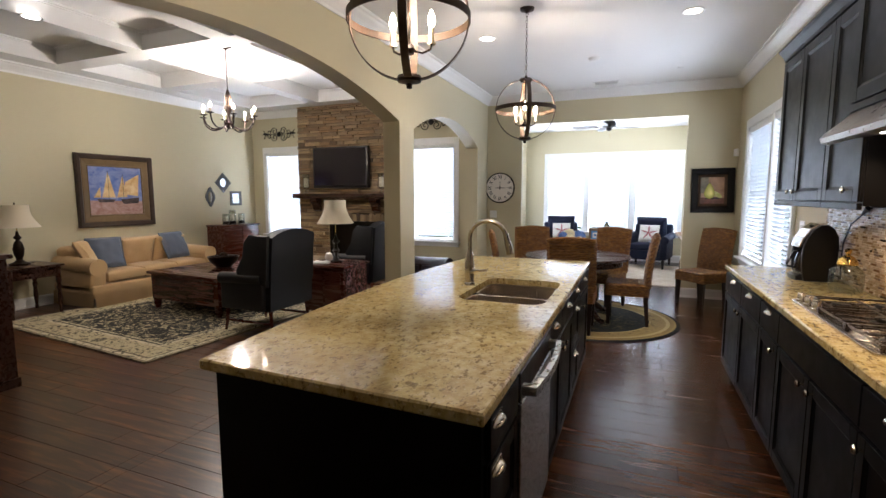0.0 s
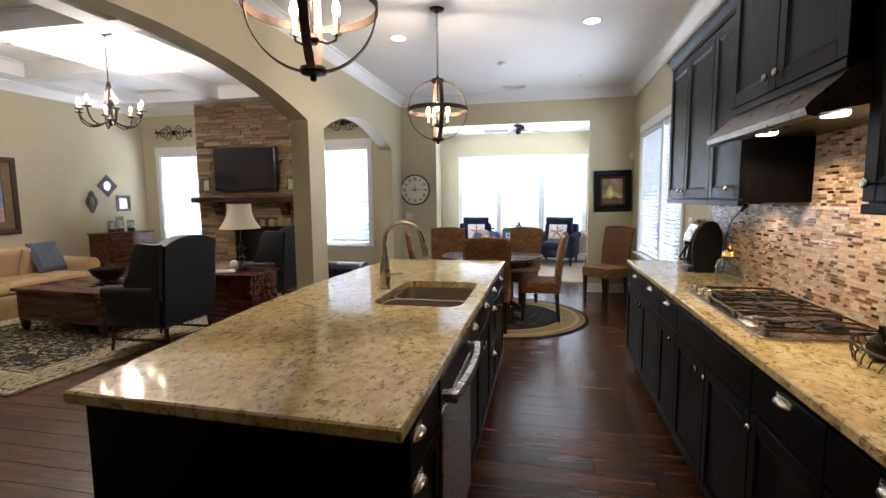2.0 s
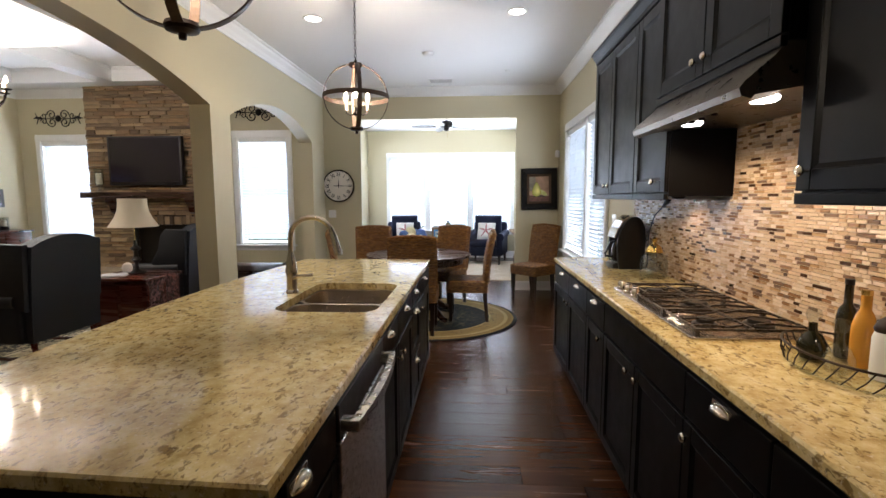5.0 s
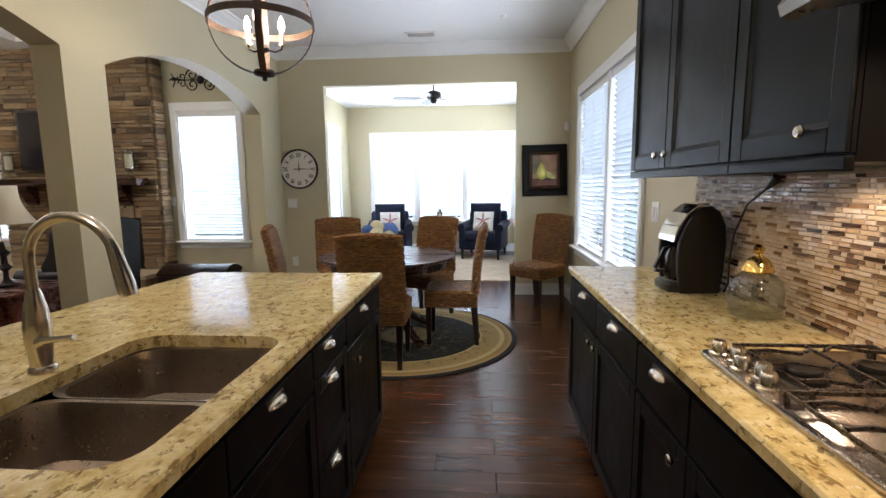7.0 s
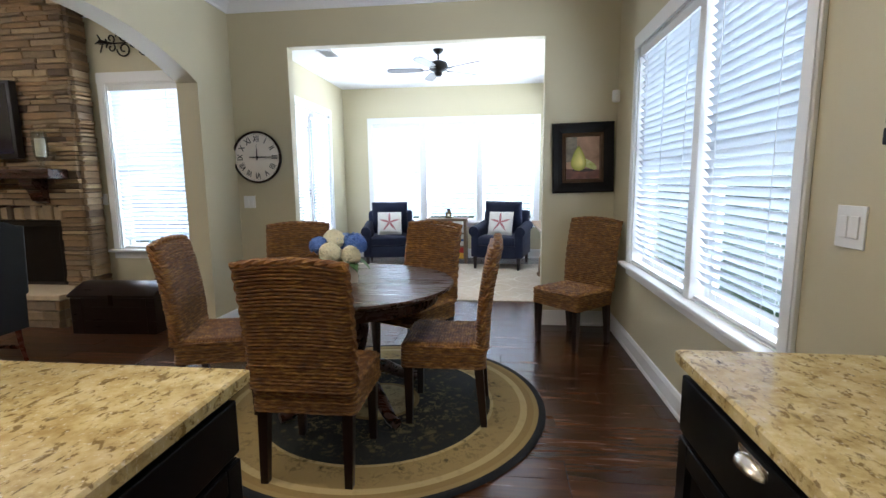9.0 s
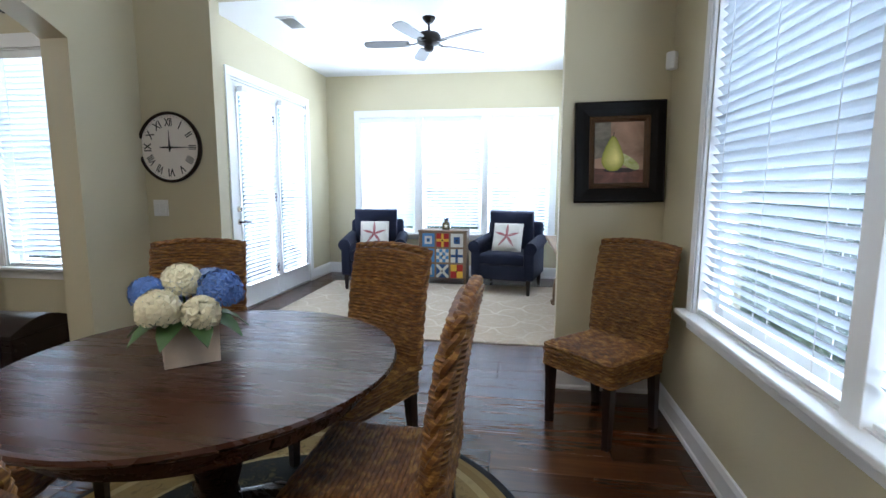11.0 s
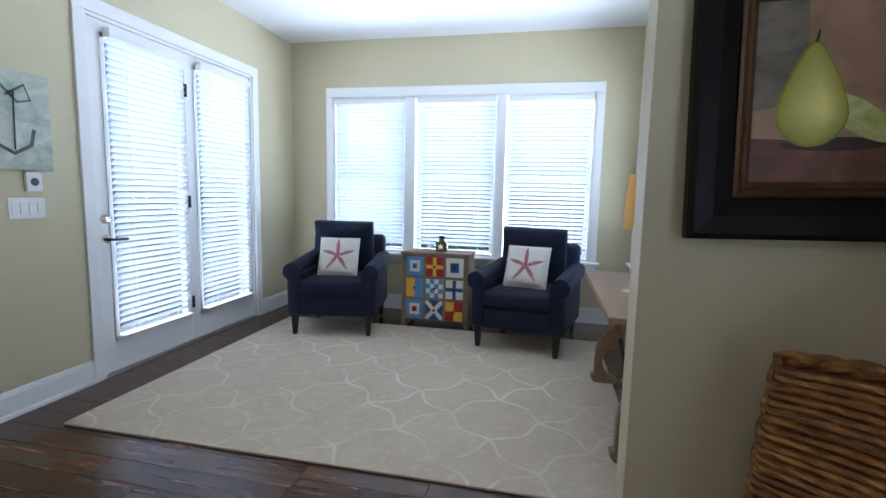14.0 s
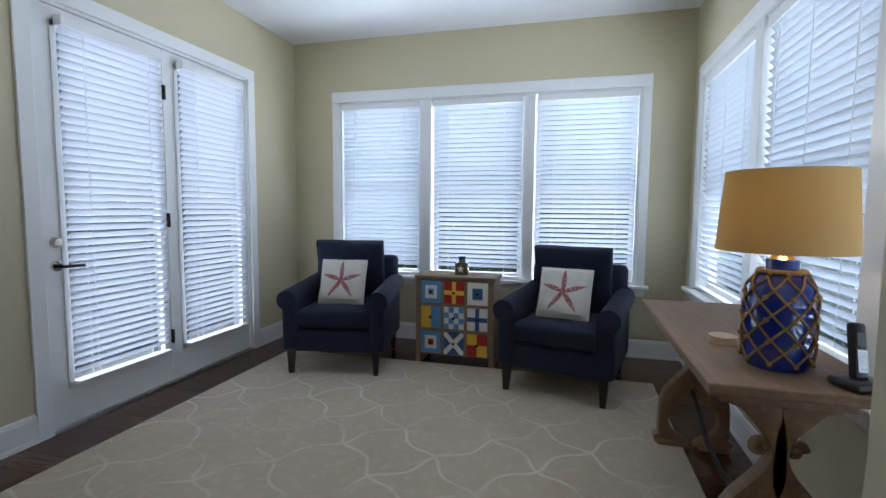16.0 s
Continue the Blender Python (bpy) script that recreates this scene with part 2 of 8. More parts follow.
WINS = {"kitchen": [(6.98, 8.07), (6.07, 6.90)], "sun_back": [(-2.03, -1.19), (-1.075, -0.193), (-0.092, 0.794)],
        "sun_right": [(11.24, 12.33), (10.1, 11.12), (8.98, 9.98)]}
KW = (6.07, 8.07, 0.70, 2.31)
LW1, LW2 = (-7.096, -6.29, 0.693, 2.336), (-3.8, -3.0, 0.67, 2.37)
SB, SR = (-2.03, 0.794, 0.64, 2.35), (8.98, 12.33, 0.68, 2.33)
DOORS = (10.11, 11.86, 0.0, 2.42)

wall_with_holes("wall_east", "x", KX, KX + 0.2, Y0, W + WT, CZ + 0.1, [KW], "tan painted kitchen wall with a wide window")
wall_with_holes("wall_north", "y", W, W + WT, LX - LT, KX, CZ + 0.1, [(-1.785, 0.578, 0.0, 2.6)], "tan painted wall with a wide cased opening")
wall_with_holes("wall_living_north", "y", WL, WL + 0.15, LVX - 0.2, LX - LT, 3.5, [LW1, LW2], "tan painted living room wall with two windows")
wall_with_holes("wall_living_west", "x", LVX - 0.2, LVX, Y0, WL, 3.5, [], "tan painted living room wall")
wall_with_holes("wall_south", "y", Y0 - 0.2, Y0, LVX - 0.2, KX + 0.2, 3.5, [], "tan painted wall")
wall_with_holes("wall_sunroom_west", "x", SX - 0.2, SX, W + WT, SY + 0.2, SZ + 0.1, [DOORS], "tan painted sunroom wall with glazed double doors")
wall_with_holes("wall_sunroom_north", "y", SY, SY + 0.2, SX, KX, SZ + 0.1, [SB], "tan painted sunroom wall with a triple window")
wall_with_holes("wall_sunroom_east", "x", KX, KX + 0.2, W + WT, SY + 0.2, SZ + 0.1, [SR], "tan painted sunroom wall with a triple window")


def arch_wall():
    """The wall between kitchen and living room: one wide and one narrow segmental arch."""
    pts = [(Y0, 0), (1.9, 0)]

    def arc(y0, y1, spring, rise, n=28):
        h = (y1 - y0) / 2
        R = (h * h + rise * rise) / (2 * rise)
        c = spring + rise - R
        return [(y0 + 2 * h * i / n, c + math.sqrt(R * R - (-h + 2 * h * i / n) ** 2)) for i in range(n + 1)]
    a1, a2 = arc(1.9, 5.54, 2.235, 0.29), arc(5.88, 8.17, 2.2, 0.27)
    bm = bmesh.new()
    top = 3.5

    def slab(y0, y1, za, zb, z1):
        lo = [bm.verts.new((x, y, z)) for x in (LX - LT, LX) for y, z in ((y0, za), (y1, zb), (y1, z1), (y0, z1))]
        for q in ((0, 1, 2, 3), (7, 6, 5, 4), (0, 4, 5, 1), (2, 6, 7, 3), (0, 3, 7, 4), (1, 5, 6, 2)):
            bm.faces.new([lo[i] for i in q])
    slab(Y0, 1.9, 0, 0, top)
    slab(5.54, 5.88, 0, 0, top)
    slab(8.17, W, 0, 0, top)
    for a in (a1, a2):
        for p, q in zip(a, a[1:]):
            slab(p[0], q[0], p[1], q[1], top)
    bmesh.ops.remove_doubles(bm, verts=bm.verts, dist=0.0005)

    solid("wall_arches", bm, m_wall, "tan painted wall with two rounded archways", "wall")


arch_wall()
solid("ceiling_kitchen", B(LX, KX, Y0, W, CZ, CZ + 0.1), m_ceil, "smooth white painted kitchen ceiling", "ceiling")
solid("ceiling_sunroom", B(SX, KX, W + WT, SY, SZ, SZ + 0.1), m_ceil, "smooth white painted sunroom ceiling", "ceiling")


def coffered():
    bm = bmesh.new()
    xs = [LVX, -7.0, -5.66, -5.42, -4.35, -4.1, -2.9, LX - LT]
    ys = [Y0, -0.6, 1.1, 1.4, 3.3, 3.55, 5.05, 5.33, 6.5, 6.76, 8.35, WL]
    top = LZ + 0.2
    for i in range(len(xs) - 1):
        for j in range(len(ys) - 1):
            if i % 2 == 1 and j % 2 == 1:
                box(bm, xs[i], xs[i + 1], ys[j], ys[j + 1], top, top + 0.1)
            else:
                box(bm, xs[i], xs[i + 1], ys[j], ys[j + 1], LZ, top + 0.1)
    for i in range(1, len(xs) - 1, 2):
        for j in range(1, len(ys) - 1, 2):
            a, b, c, d = xs[i], xs[i + 1], ys[j], ys[j + 1]
            for s in (0.02, 0.045):
                z = top - s * 1.6 if s < 0.03 else top - 0.02
                t = s
                box(bm, a, b, c, c + t, z, top)
                box(bm, a, b, d - t, d, z, top)
                box(bm, a, a + t, c, d, z, top)
                box(bm, b - t, b, c, d, z, top)
    solid("ceiling_living", bm, m_ceil, "white coffered living room ceiling with deep beams", "ceiling")


coffered()


def crown(name, runs, z):
    """A crown moulding of stepped profile along straight runs: (axis, plane, side, a, b)."""
    prof = [(0, -0.13), (0.012, -0.13), (0.018, -0.108), (0.045, -0.075), (0.075, -0.045), (0.088, -0.028), (0.105, -0.018), (0.105, 0), (0, 0)]
    bm = bmesh.new()
    for axis, p, side, a, b in runs:
        if axis == "x":
            extrude_poly([(p + side * u, z + v) for u, v in prof], a, b, "y", bm)
        else:
            extrude_poly([(p + side * u, z + v) for u, v in prof], a, b, "x", bm)
    solid(name, bm, m_white, "white painted crown moulding", "moulding")


crown("crown_moulding_kitchen", [("x", KX, -1, Y0, W), ("x", LX, 1, Y0, W), ("y", W, -1, LX, KX)], CZ)
crown("crown_moulding_living", [("x", LVX, 1, Y0, WL), ("x", LX - LT, -1, Y0, WL), ("y", WL, -1, LVX, LX - LT)], LZ)


def baseboard(name, runs, h=0.14):
    bm = bmesh.new()
    prof = [(0, 0), (0.022, 0), (0.022, 0.02), (0.016, 0.03), (0.016, h - 0.03), (0.008, h - 0.005), (0, h)]
    for axis, p, side, a, b in runs:
        extrude_poly([(p + side * u, v) for u, v in prof], a, b, "y" if axis == "x" else "x", bm)
    solid(name, bm, m_white, "white painted baseboard", "baseboard")


baseboard("baseboard_kitchen", [("x", KX, -1, 5.46, W), ("y", W, -1, LX, -1.785), ("y", W, -1, 0.578, KX), ("x", -1.785, 1, W - 0.022, W + WT + 0.022),
                                ("x", 0.578, -1, W - 0.022, W + WT + 0.022), ("x", LX, 1, 8.17, W), ("x", LX, 1, 5.54, 5.88), ("x", LX, 1, Y0, 1.9)])
baseboard("baseboard_living", [("x", LVX, 1, Y0, WL), ("y", WL, -1, LVX, -6.13), ("y", WL, -1, -3.98, LX - LT), ("x", LX - LT, -1, 5.54, 5.88), ("x", LX - LT, -1, Y0, 1.9)])
baseboard("baseboard_sunroom", [("x", SX, 1, W + WT, 10.03), ("x", SX, 1, 11.94, SY), ("y", SY, -1, SX, KX), ("x", KX, -1, W + WT, SY),
                                ("y", W + WT, 1, SX, -1.785), ("y", W + WT, 1, 0.578, KX)], 0.16)


def floor_boards():
    sub = solid("floor", B(LVX - 0.2, KX + 0.2, Y0 - 0.2, SY + 0.2, -0.12, -0.006), m_gap, "dark brown hardwood plank floor", "floor")
    rnd = random.Random(5)
    pw, near, rest = 0.155, [], bmesh.new()
    cache = {}

    def plank_mesh(L):
        if L not in cache:
            bm = bmesh.new()
            w, c = pw - 0.0015, 0.0015
            v = [bm.verts.new(p) for p in ((0, 0, -0.006), (L, 0, -0.006), (L, w, -0.006), (0, w, -0.006), (0, 0, -c), (L, 0, -c), (L, w, -c), (0, w, -c),
                                           (c, c, 0), (L - c, c, 0), (L - c, w - c, 0), (c, w - c, 0))]
            for q in ((0, 1, 5, 4), (1, 2, 6, 5), (2, 3, 7, 6), (3, 0, 4, 7), (4, 5, 9, 8), (5, 6, 10, 9), (6, 7, 11, 10), (7, 4, 8, 11), (8, 9, 10, 11)):
                bm.faces.new([v[i] for i in q])
            cache[L] = mesh_of("plank", bm, m_floor)
        return cache[L]

    def lay(x0, x1, y0, y1, single):
        row = 0
        y = y0
        while y < y1 - 1e-6:
            x = x0 - rnd.choice((0.0, 0.3, 0.6, 0.9))
            while x < x1:
                L = rnd.choice((1.2, 1.5, 1.8, 0.9))
                a, b = max(x, x0), min(x + L, x1)
                if b - a > 0.006:
                    Lq = round(b - a - 0.002, 3)
                    if single and len(near) < 296:
                        near.append(share("plank", plank_mesh(Lq), Matrix.Translation((a, y, rnd.uniform(-0.0006, 0.0))), sub))
                    else:
                        w, c, z = min(pw, y1 - y) - 0.0015, 0.0015, rnd.uniform(-0.0006, 0)
                        v = [rest.verts.new(p) for p in ((a, y, z - c), (b - 0.003, y, z - c), (b - 0.003, y + w, z - c), (a, y + w, z - c),
                                                         (a + c, y + c, z), (b - c - 0.003, y + c, z), (b - c - 0.003, y + w - c, z), (a + c, y + w - c, z))]
                        for q in ((0, 1, 5, 4), (1, 2, 6, 5), (2, 3, 7, 6), (3, 0, 4, 7), (4, 5, 6, 7)):
                            rest.faces.new([v[i] for i in q])
                x += L
            y += pw
    lay(-0.7, KX, 1.5, SY, True)
    lay(SX, -0.7, W - 3.4, SY, True)
    lay(LVX, SX, Y0, WL, False)
    lay(SX, -0.7, Y0, W - 3.4, False)
    lay(-0.7, KX, Y0, 1.5, False)
    ob = part("planks", rest, m_floor_rest, sub)
    tagged(ob, kind="stuff")


def floor_rest_material():
    k = Nodes("dark_plank_floor_far")
    g = k.noise(3.0, 6, (0.7, 9, 9), 0.6, 0.6)
    geo = k.t.nodes.new("ShaderNodeNewGeometry")
    col = k.ramp(g, [(0.25, srgb("38200F")), (0.5, shade(srgb("38200F"), 1.5)), (0.75, srgb("7C4C24"))])
    rr = k.ramp(geo.outputs["Random Per Island"], [(0, (0.6,) * 3 + (1,)), (1, (1.35,) * 3 + (1,))])
    k.set(k.mix(1.0, col, rr, "MULTIPLY"), 0.3)
    k.bump(g, 0.05, 0.002)
    return k.m


m_floor_rest = floor_rest_material()

# ground outside, to the horizon
m_grass = plain("lawn", (0.09, 0.13, 0.05, 1), 0.9, var=0.4, scale=0.8, bump=0.5, fine=40)
gb = bmesh.new()
bmesh.ops.create_circle(gb, cap_ends=True, segments=48, radius=900)
g = solid("ground", gb, m_grass, "mown green lawn outside the house", "ground")
g.location.z = -0.35


def window(name, axis, p, inward, panes, z0, z1, label, lamp, watts, colour=(0.93, 0.97, 1.0), tilt=35, stool=True, slat_tilts=None):
    """A cased window in a wall: jamb frame, sashes with panes, casing, stool and apron, blinds with slats and a daylight lamp behind.
    axis: the wall's normal; inward: direction to the room along it."""
    a0, a1 = min(q[0] for q in panes), max(q[1] for q in panes)
    # local frame: u along the wall, v into the room, w up
    if axis == "x":
        m = Matrix(((0, inward, 0, p), (1, 0, 0, 0), (0, 0, 1, 0), (0, 0, 0, 1)))
    else:
        m = Matrix(((1, 0, 0, 0), (0, inward, 0, p), (0, 0, 1, 0), (0, 0, 0, 1)))
    root = thing(name, label, "window", m, kind="structure")
    c = 0.085
    bm = bmesh.new()
    for u0, u1, w0, w1 in ((a0 - c, a0, z0, z1), (a1, a1 + c, z0, z1), (a0 - c, a1 + c, z1, z1 + 0.105)):
        box(bm, u0, u1, 0, 0.018, w0, w1, 0.004)
        box(bm, u0 + 0.012 if u1 - u0 < 0.2 else u0, u1 - 0.012 if u1 - u0 < 0.2 else u1, 0.018, 0.024, w0, w1 - 0.012, 0.002)
    part("casing", bm, m_white, root)
    bm = bmesh.new()
    ps = sorted(panes)
    for (q0, q1), (r0, r1) in zip(ps, ps[1:]):
        box(bm, q1, r0, -0.14, 0.012, z0, z1, 0.003)
    for u0, u1, w0, w1 in ((a0 - 0.002, a0 + 0.012, z0, z1), (a1 - 0.012, a1 + 0.002, z0, z1)):
        box(bm, u0, u1, -0.16, 0.0, w0, w1)
    box(bm, a0, a1, -0.16, 0.0, z1 - 0.012, z1 + 0.002)
    box(bm, a0, a1, -0.16, 0.0, z0 - 0.002, z0 + 0.01)
    part("window_frame", bm, m_white, root)
    if stool:
        bm = box(bmesh.new(), a0 - c - 0.03, a1 + c + 0.03, -0.02, 0.07, z0 - 0.025, z0 + 0.003, 0.006)
        part("window_sill", bm, m_white, root)
        part("apron", box(bmesh.new(), a0 - c, a1 + c, 0, 0.016, z0 - 0.095, z0 - 0.025, 0.004), m_white, root)
    mid = (z0 + z1) / 2
    for i, (q0, q1) in enumerate(ps):
        bm = bmesh.new()
        for w0, w1, v in ((z0 + 0.01, mid + 0.02, -0.09), (mid - 0.02, z1 - 0.012, -0.115)):
            for b in ((q0 + 0.01, q0 + 0.05, w0, w1), (q1 - 0.05, q1 - 0.01, w0, w1), (q0 + 0.05, q1 - 0.05, w0, w0 + 0.045), (q0 + 0.05, q1 - 0.05, w1 - 0.04, w1)):
                box(bm, b[0], b[1], v - 0.02, v + 0.005, b[2], b[3])
        part("sash", bm, m_white, root)
        g = part("pane", box(bmesh.new(), q0 + 0.045, q1 - 0.045, -0.106, -0.102, z0 + 0.05, z1 - 0.05), m_glass, root)
        g.visible_shadow = False
        blind(root, q0 + 0.016, q1 - 0.016, z0 + 0.014, z1 - 0.014, -0.03, slat_tilts[i] if slat_tilts else tilt)
        cen = m @ Vector(((q0 + q1) / 2, -0.15, (z0 + z1) / 2))
        tgt = m @ Vector(((q0 + q1) / 2, 1.0, (z0 + z1) / 2))
        a = (q1 - q0) * (z1 - z0)
        area_lamp(lamp, look(cen, tgt), q1 - q0, z1 - z0, watts * a * DAY, colour)
    return root


def slat_mesh(L):
    bm = bmesh.new()
    n = 4
    for s in (0, 1):
        for i in range(n + 1):
            t = -0.025 + 0.05 * i / n
            z = 0.003 * (1 - (t / 0.025) ** 2) + s * 0.0024
            bm.verts.new((-L / 2, t, z))
            bm.verts.new((L / 2, t, z))
    bm.verts.ensure_lookup_table()
    v = bm.verts
    o = 2 * (n + 1)
    for i in range(n):
        bm.faces.new((v[2 * i], v[2 * i + 1], v[2 * i + 3], v[2 * i + 2]))
        bm.faces.new((v[o + 2 * i + 2], v[o + 2 * i + 3], v[o + 2 * i + 1], v[o + 2 * i]))
    bm.faces.new((v[0], v[o], v[o + 1], v[1]))
    e = 2 * n
    bm.faces.new((v[e + 1], v[o + e + 1], v[o + e], v[e]))
    return mesh_of("slat", bm, m_slat)


def blind(root, u0, u1, w0, w1, v, tilt):
    """A venetian blind: headrail, each slat, bottom rail, ladder cords and a wand."""
    b = part("blind", box(bmesh.new(), u0, u1, v - 0.028, v + 0.03, w1 - 0.06, w1, 0.004), m_white, root, "white slatted blind")
    me = slat_mesh(u1 - u0)
    pitch = 0.044
    n = int((w1 - 0.07 - w0 - 0.03) / pitch)
    rnd = random.Random(int(u0 * 100) + 7)
    for i in range(n):
        z = w1 - 0.08 - i * pitch
        share("slat", me, Matrix.Translation(((u0 + u1) / 2, v, z)) @ Matrix.Rotation(radians(tilt + rnd.uniform(-1.2, 1.2)), 4, "X") @ Matrix.Rotation(radians(rnd.uniform(-0.12, 0.12)), 4, "Y"), b)
    part("bottom_rail", box(bmesh.new(), u0, u1, v - 0.024, v + 0.024, w0, w0 + 0.018, 0.004), m_white, b)
    bm = bmesh.new()
    for f in (0.18, 0.82) if u1 - u0 < 0.9 else (0.14, 0.5, 0.86):
        u = u0 + (u1 - u0) * f
        for dv in (-0.026, 0.026):
            box(bm, u - 0.0015, u + 0.0015, v + dv - 0.001, v + dv + 0.001, w0, w1 - 0.05)
    part("ladder_cord", bm, m_white, b)


WIN_W = 27.0
window("window_1", "x", KX, -1, WINS["kitchen"], KW[2], KW[3], "white-framed double window with white blinds above a white sill", "daylight", WIN_W * 1.25, tilt=50)
window("window_2", "y", WL, -1, [(LW1[0], LW1[1])], LW1[2], LW1[3], "white-framed window with a closed white blind", "daylight", WIN_W * 3.2, tilt=58)
window("window_3", "y", WL, -1, [(LW2[0], LW2[1])], LW2[2], LW2[3], "white-framed window with a white slatted blind", "daylight", WIN_W * 2.3, tilt=50)
window("window_4", "y", SY, -1, WINS["sun_back"], SB[2], SB[3], "white-framed triple window with white blinds", "daylight", WIN_W * 3.0, tilt=50, slat_tilts=(56, 42, 40))
window("window_5", "x", KX, -1, WINS["sun_right"], SR[2], SR[3], "white-framed triple window with white blinds beside the desk", "daylight", WIN_W * 2.1, tilt=50)


def french_doors():
    m = Matrix(((0, 1, 0, SX), (1, 0, 0, 0), (0, 0, 1, 0), (0, 0, 0, 1)))
    fr = thing("door_frame_1", "white door casing round glazed double doors", "door frame", m, kind="structure")
    y0, y1, z1 = DOORS[0], DOORS[1], DOORS[3]
    bm = bmesh.new()
    for u0, u1, w0, w1 in ((y0 - 0.085, y0, 0, z1), (y1, y1 + 0.085, 0, z1), (y0 - 0.085, y1 + 0.085, z1, z1 + 0.09)):
        box(bm, u0, u1, 0, 0.02, w0, w1, 0.004)
    for u0, u1, w0, w1 in ((y0, y0 + 0.02, 0, z1), (y1 - 0.02, y1, 0, z1), (y0 + 0.02, y1 - 0.02, z1 - 0.02, z1)):
        box(bm, u0, u1, -0.18, 0.0, w0, w1)
    part("casing", bm, m_white, fr)
    part("threshold", B(y0, y1, -0.18, 0.01, -0.004, 0.018, 0.003), m_steel, fr)
    for name, a, b, g0, g1, lead in (("door_1", 10.135, 10.968, 10.25, 10.9, True), ("door_2", 10.974, 11.838, 11.095, 11.74, False)):
        d = thing(name, "white glazed door with a built-in white blind", "door", m, "glazed double doors", kind="structure")
        bm = bmesh.new()
        for u0, u1, w0, w1 in ((a, g0, 0.02, z1 - 0.023), (g1, b, 0.02, z1 - 0.023), (g0, g1, 0.02, 0.26), (g0, g1, 2.29, z1 - 0.023)):
            box(bm, u0, u1, -0.06, -0.015, w0, w1)
        part("door_leaf", bm, m_white, d)
        bm = bmesh.new()
        for u0, u1, w0, w1 in ((g0 - 0.03, g0 + 0.004, 0.23, 2.32), (g1 - 0.004, g1 + 0.03, 0.23, 2.32), (g0 - 0.03, g1 + 0.03, 2.285, 2.32), (g0 - 0.03, g1 + 0.03, 0.23, 0.265)):
            box(bm, u0, u1, -0.015, -0.004, w0, w1, 0.003)
        part("glazing_bead", bm, m_white, d)
        g = part("pane", B(g0, g1, -0.045, -0.041, 0.26, 2.29), m_glass, d)
        g.visible_shadow = False
        blind(d, g0 - 0.012, g1 + 0.012, 0.255, 2.35, 0.028, 46)
        if lead:
            part("deadbolt", lathe([(0, 0.03), (0.022, 0.03), (0.03, 0.012), (0.032, 0)], 20, None, pose(a + 0.055, -0.012, 1.09, -90)), m_nickel, d, "satin nickel deadbolt", True)
            part("door_handle", tube([(a + 0.055, -0.012, 0.955), (a + 0.055, 0.045, 0.955), (a + 0.075, 0.055, 0.955), (a + 0.165, 0.055, 0.95)], 0.009, 10), m_bronze, d, "dark lever handle", True)
            part("rosette", lathe([(0, 0.012), (0.028, 0.012), (0.032, 0)], 20, None, pose(a + 0.055, -0.014, 0.955, -90)), m_nickel, d, "", True)
        for z in (0.35, 1.2, 2.1):
            part("hinge", B(b - 0.004, b + 0.014, -0.014, 0.004, z - 0.05, z + 0.05, 0.002) if lead else B(a - 0.012, a - 0.002, -0.013, 0.006, z - 0.05, z + 0.05, 0.002), m_bronze, d, "dark hinge")
        cen, tgt = m @ Vector(((g0 + g1) / 2, -0.035, 1.27)), m @ Vector(((g0 + g1) / 2, 1, 1.27))
        area_lamp("daylight", look(cen, tgt), g1 - g0, 2.03, WIN_W * 1.5 * (g1 - g0) * 2.03 * DAY, (0.93, 0.97, 1.0))


french_doors()

# ================= kitchen =================
def ring_mesh(y0, y1, z0, z1, w, xa, xb):
    """A closed rectangular moulding of width w between the planes xa and xb."""
    bm = bmesh.new()
    rings = []
    for x, q in ((xa, 0.0), (xb, 0.0), (xa, w)):
        rings.append([bm.verts.new((x, y, z)) for y, z in ((y0 + q, z0 + q), (y1 - q, z0 + q), (y1 - q, z1 - q), (y0 + q, z1 - q))])
    for a, b in zip(rings, rings[1:] + rings[:1]):
        for i in range(4):
            bm.faces.new((a[i], a[(i + 1) % 4], b[(i + 1) % 4], b[i]))
    bmesh.ops.recalc_face_normals(bm, faces=bm.faces[:])
    return bm


def front_panel(name, root, y0, y1, z0, z1, d, rail=0.055):
    """A cabinet front 20 mm proud towards d: a slab, or a panel framed by stiles, rails and a moulding."""
    def bx(a, b, c, e, t0, t1, bev=0.0):
        return box(bmesh.new(), min(d * t0, d * t1), max(d * t0, d * t1), a, b, c, e, bev)
    if z1 - z0 < 0.22:
        return part(name, bx(y0, y1, z0, z1, 0.001, 0.021, 0.004), m_black, root)
    f = part(name, bx(y0, y1, z0, z1, 0.001, 0.011), m_black, root)
    r = rail
    for a, b in ((y0, y0 + r), (y1 - r, y1)):
        part("stile", bx(a, b, z0, z1, 0.011, 0.021, 0.003), m_black, f)
    for a, b in ((z0, z0 + r), (z1 - r, z1)):
        part("rail", bx(y0 + r, y1 - r, a, b, 0.011, 0.021, 0.003), m_black, f)
    part("moulding", ring_mesh(y0 + r, y1 - r, z0 + r, z1 - r, 0.014, d * 0.0112, d * 0.018), m_black, f)
    return f


def cup_pull_mesh():
    bm = bmesh.new()
    bmesh.ops.create_uvsphere(bm, u_segments=20, v_segments=12, radius=1.0)
    for v in list(bm.verts):
        if v.co.z < -0.25:
            bm.verts.remove(v)
    for v in bm.verts:
        v.co = Vector((v.co.x * 0.027, v.co.y * 0.047, v.co.z * 0.021))
    box(bm, -0.003, 0.003, -0.05, 0.05, 0.006, 0.024, 0.002)
    return mesh_of("cup_pull", bm, m_nickel, True)


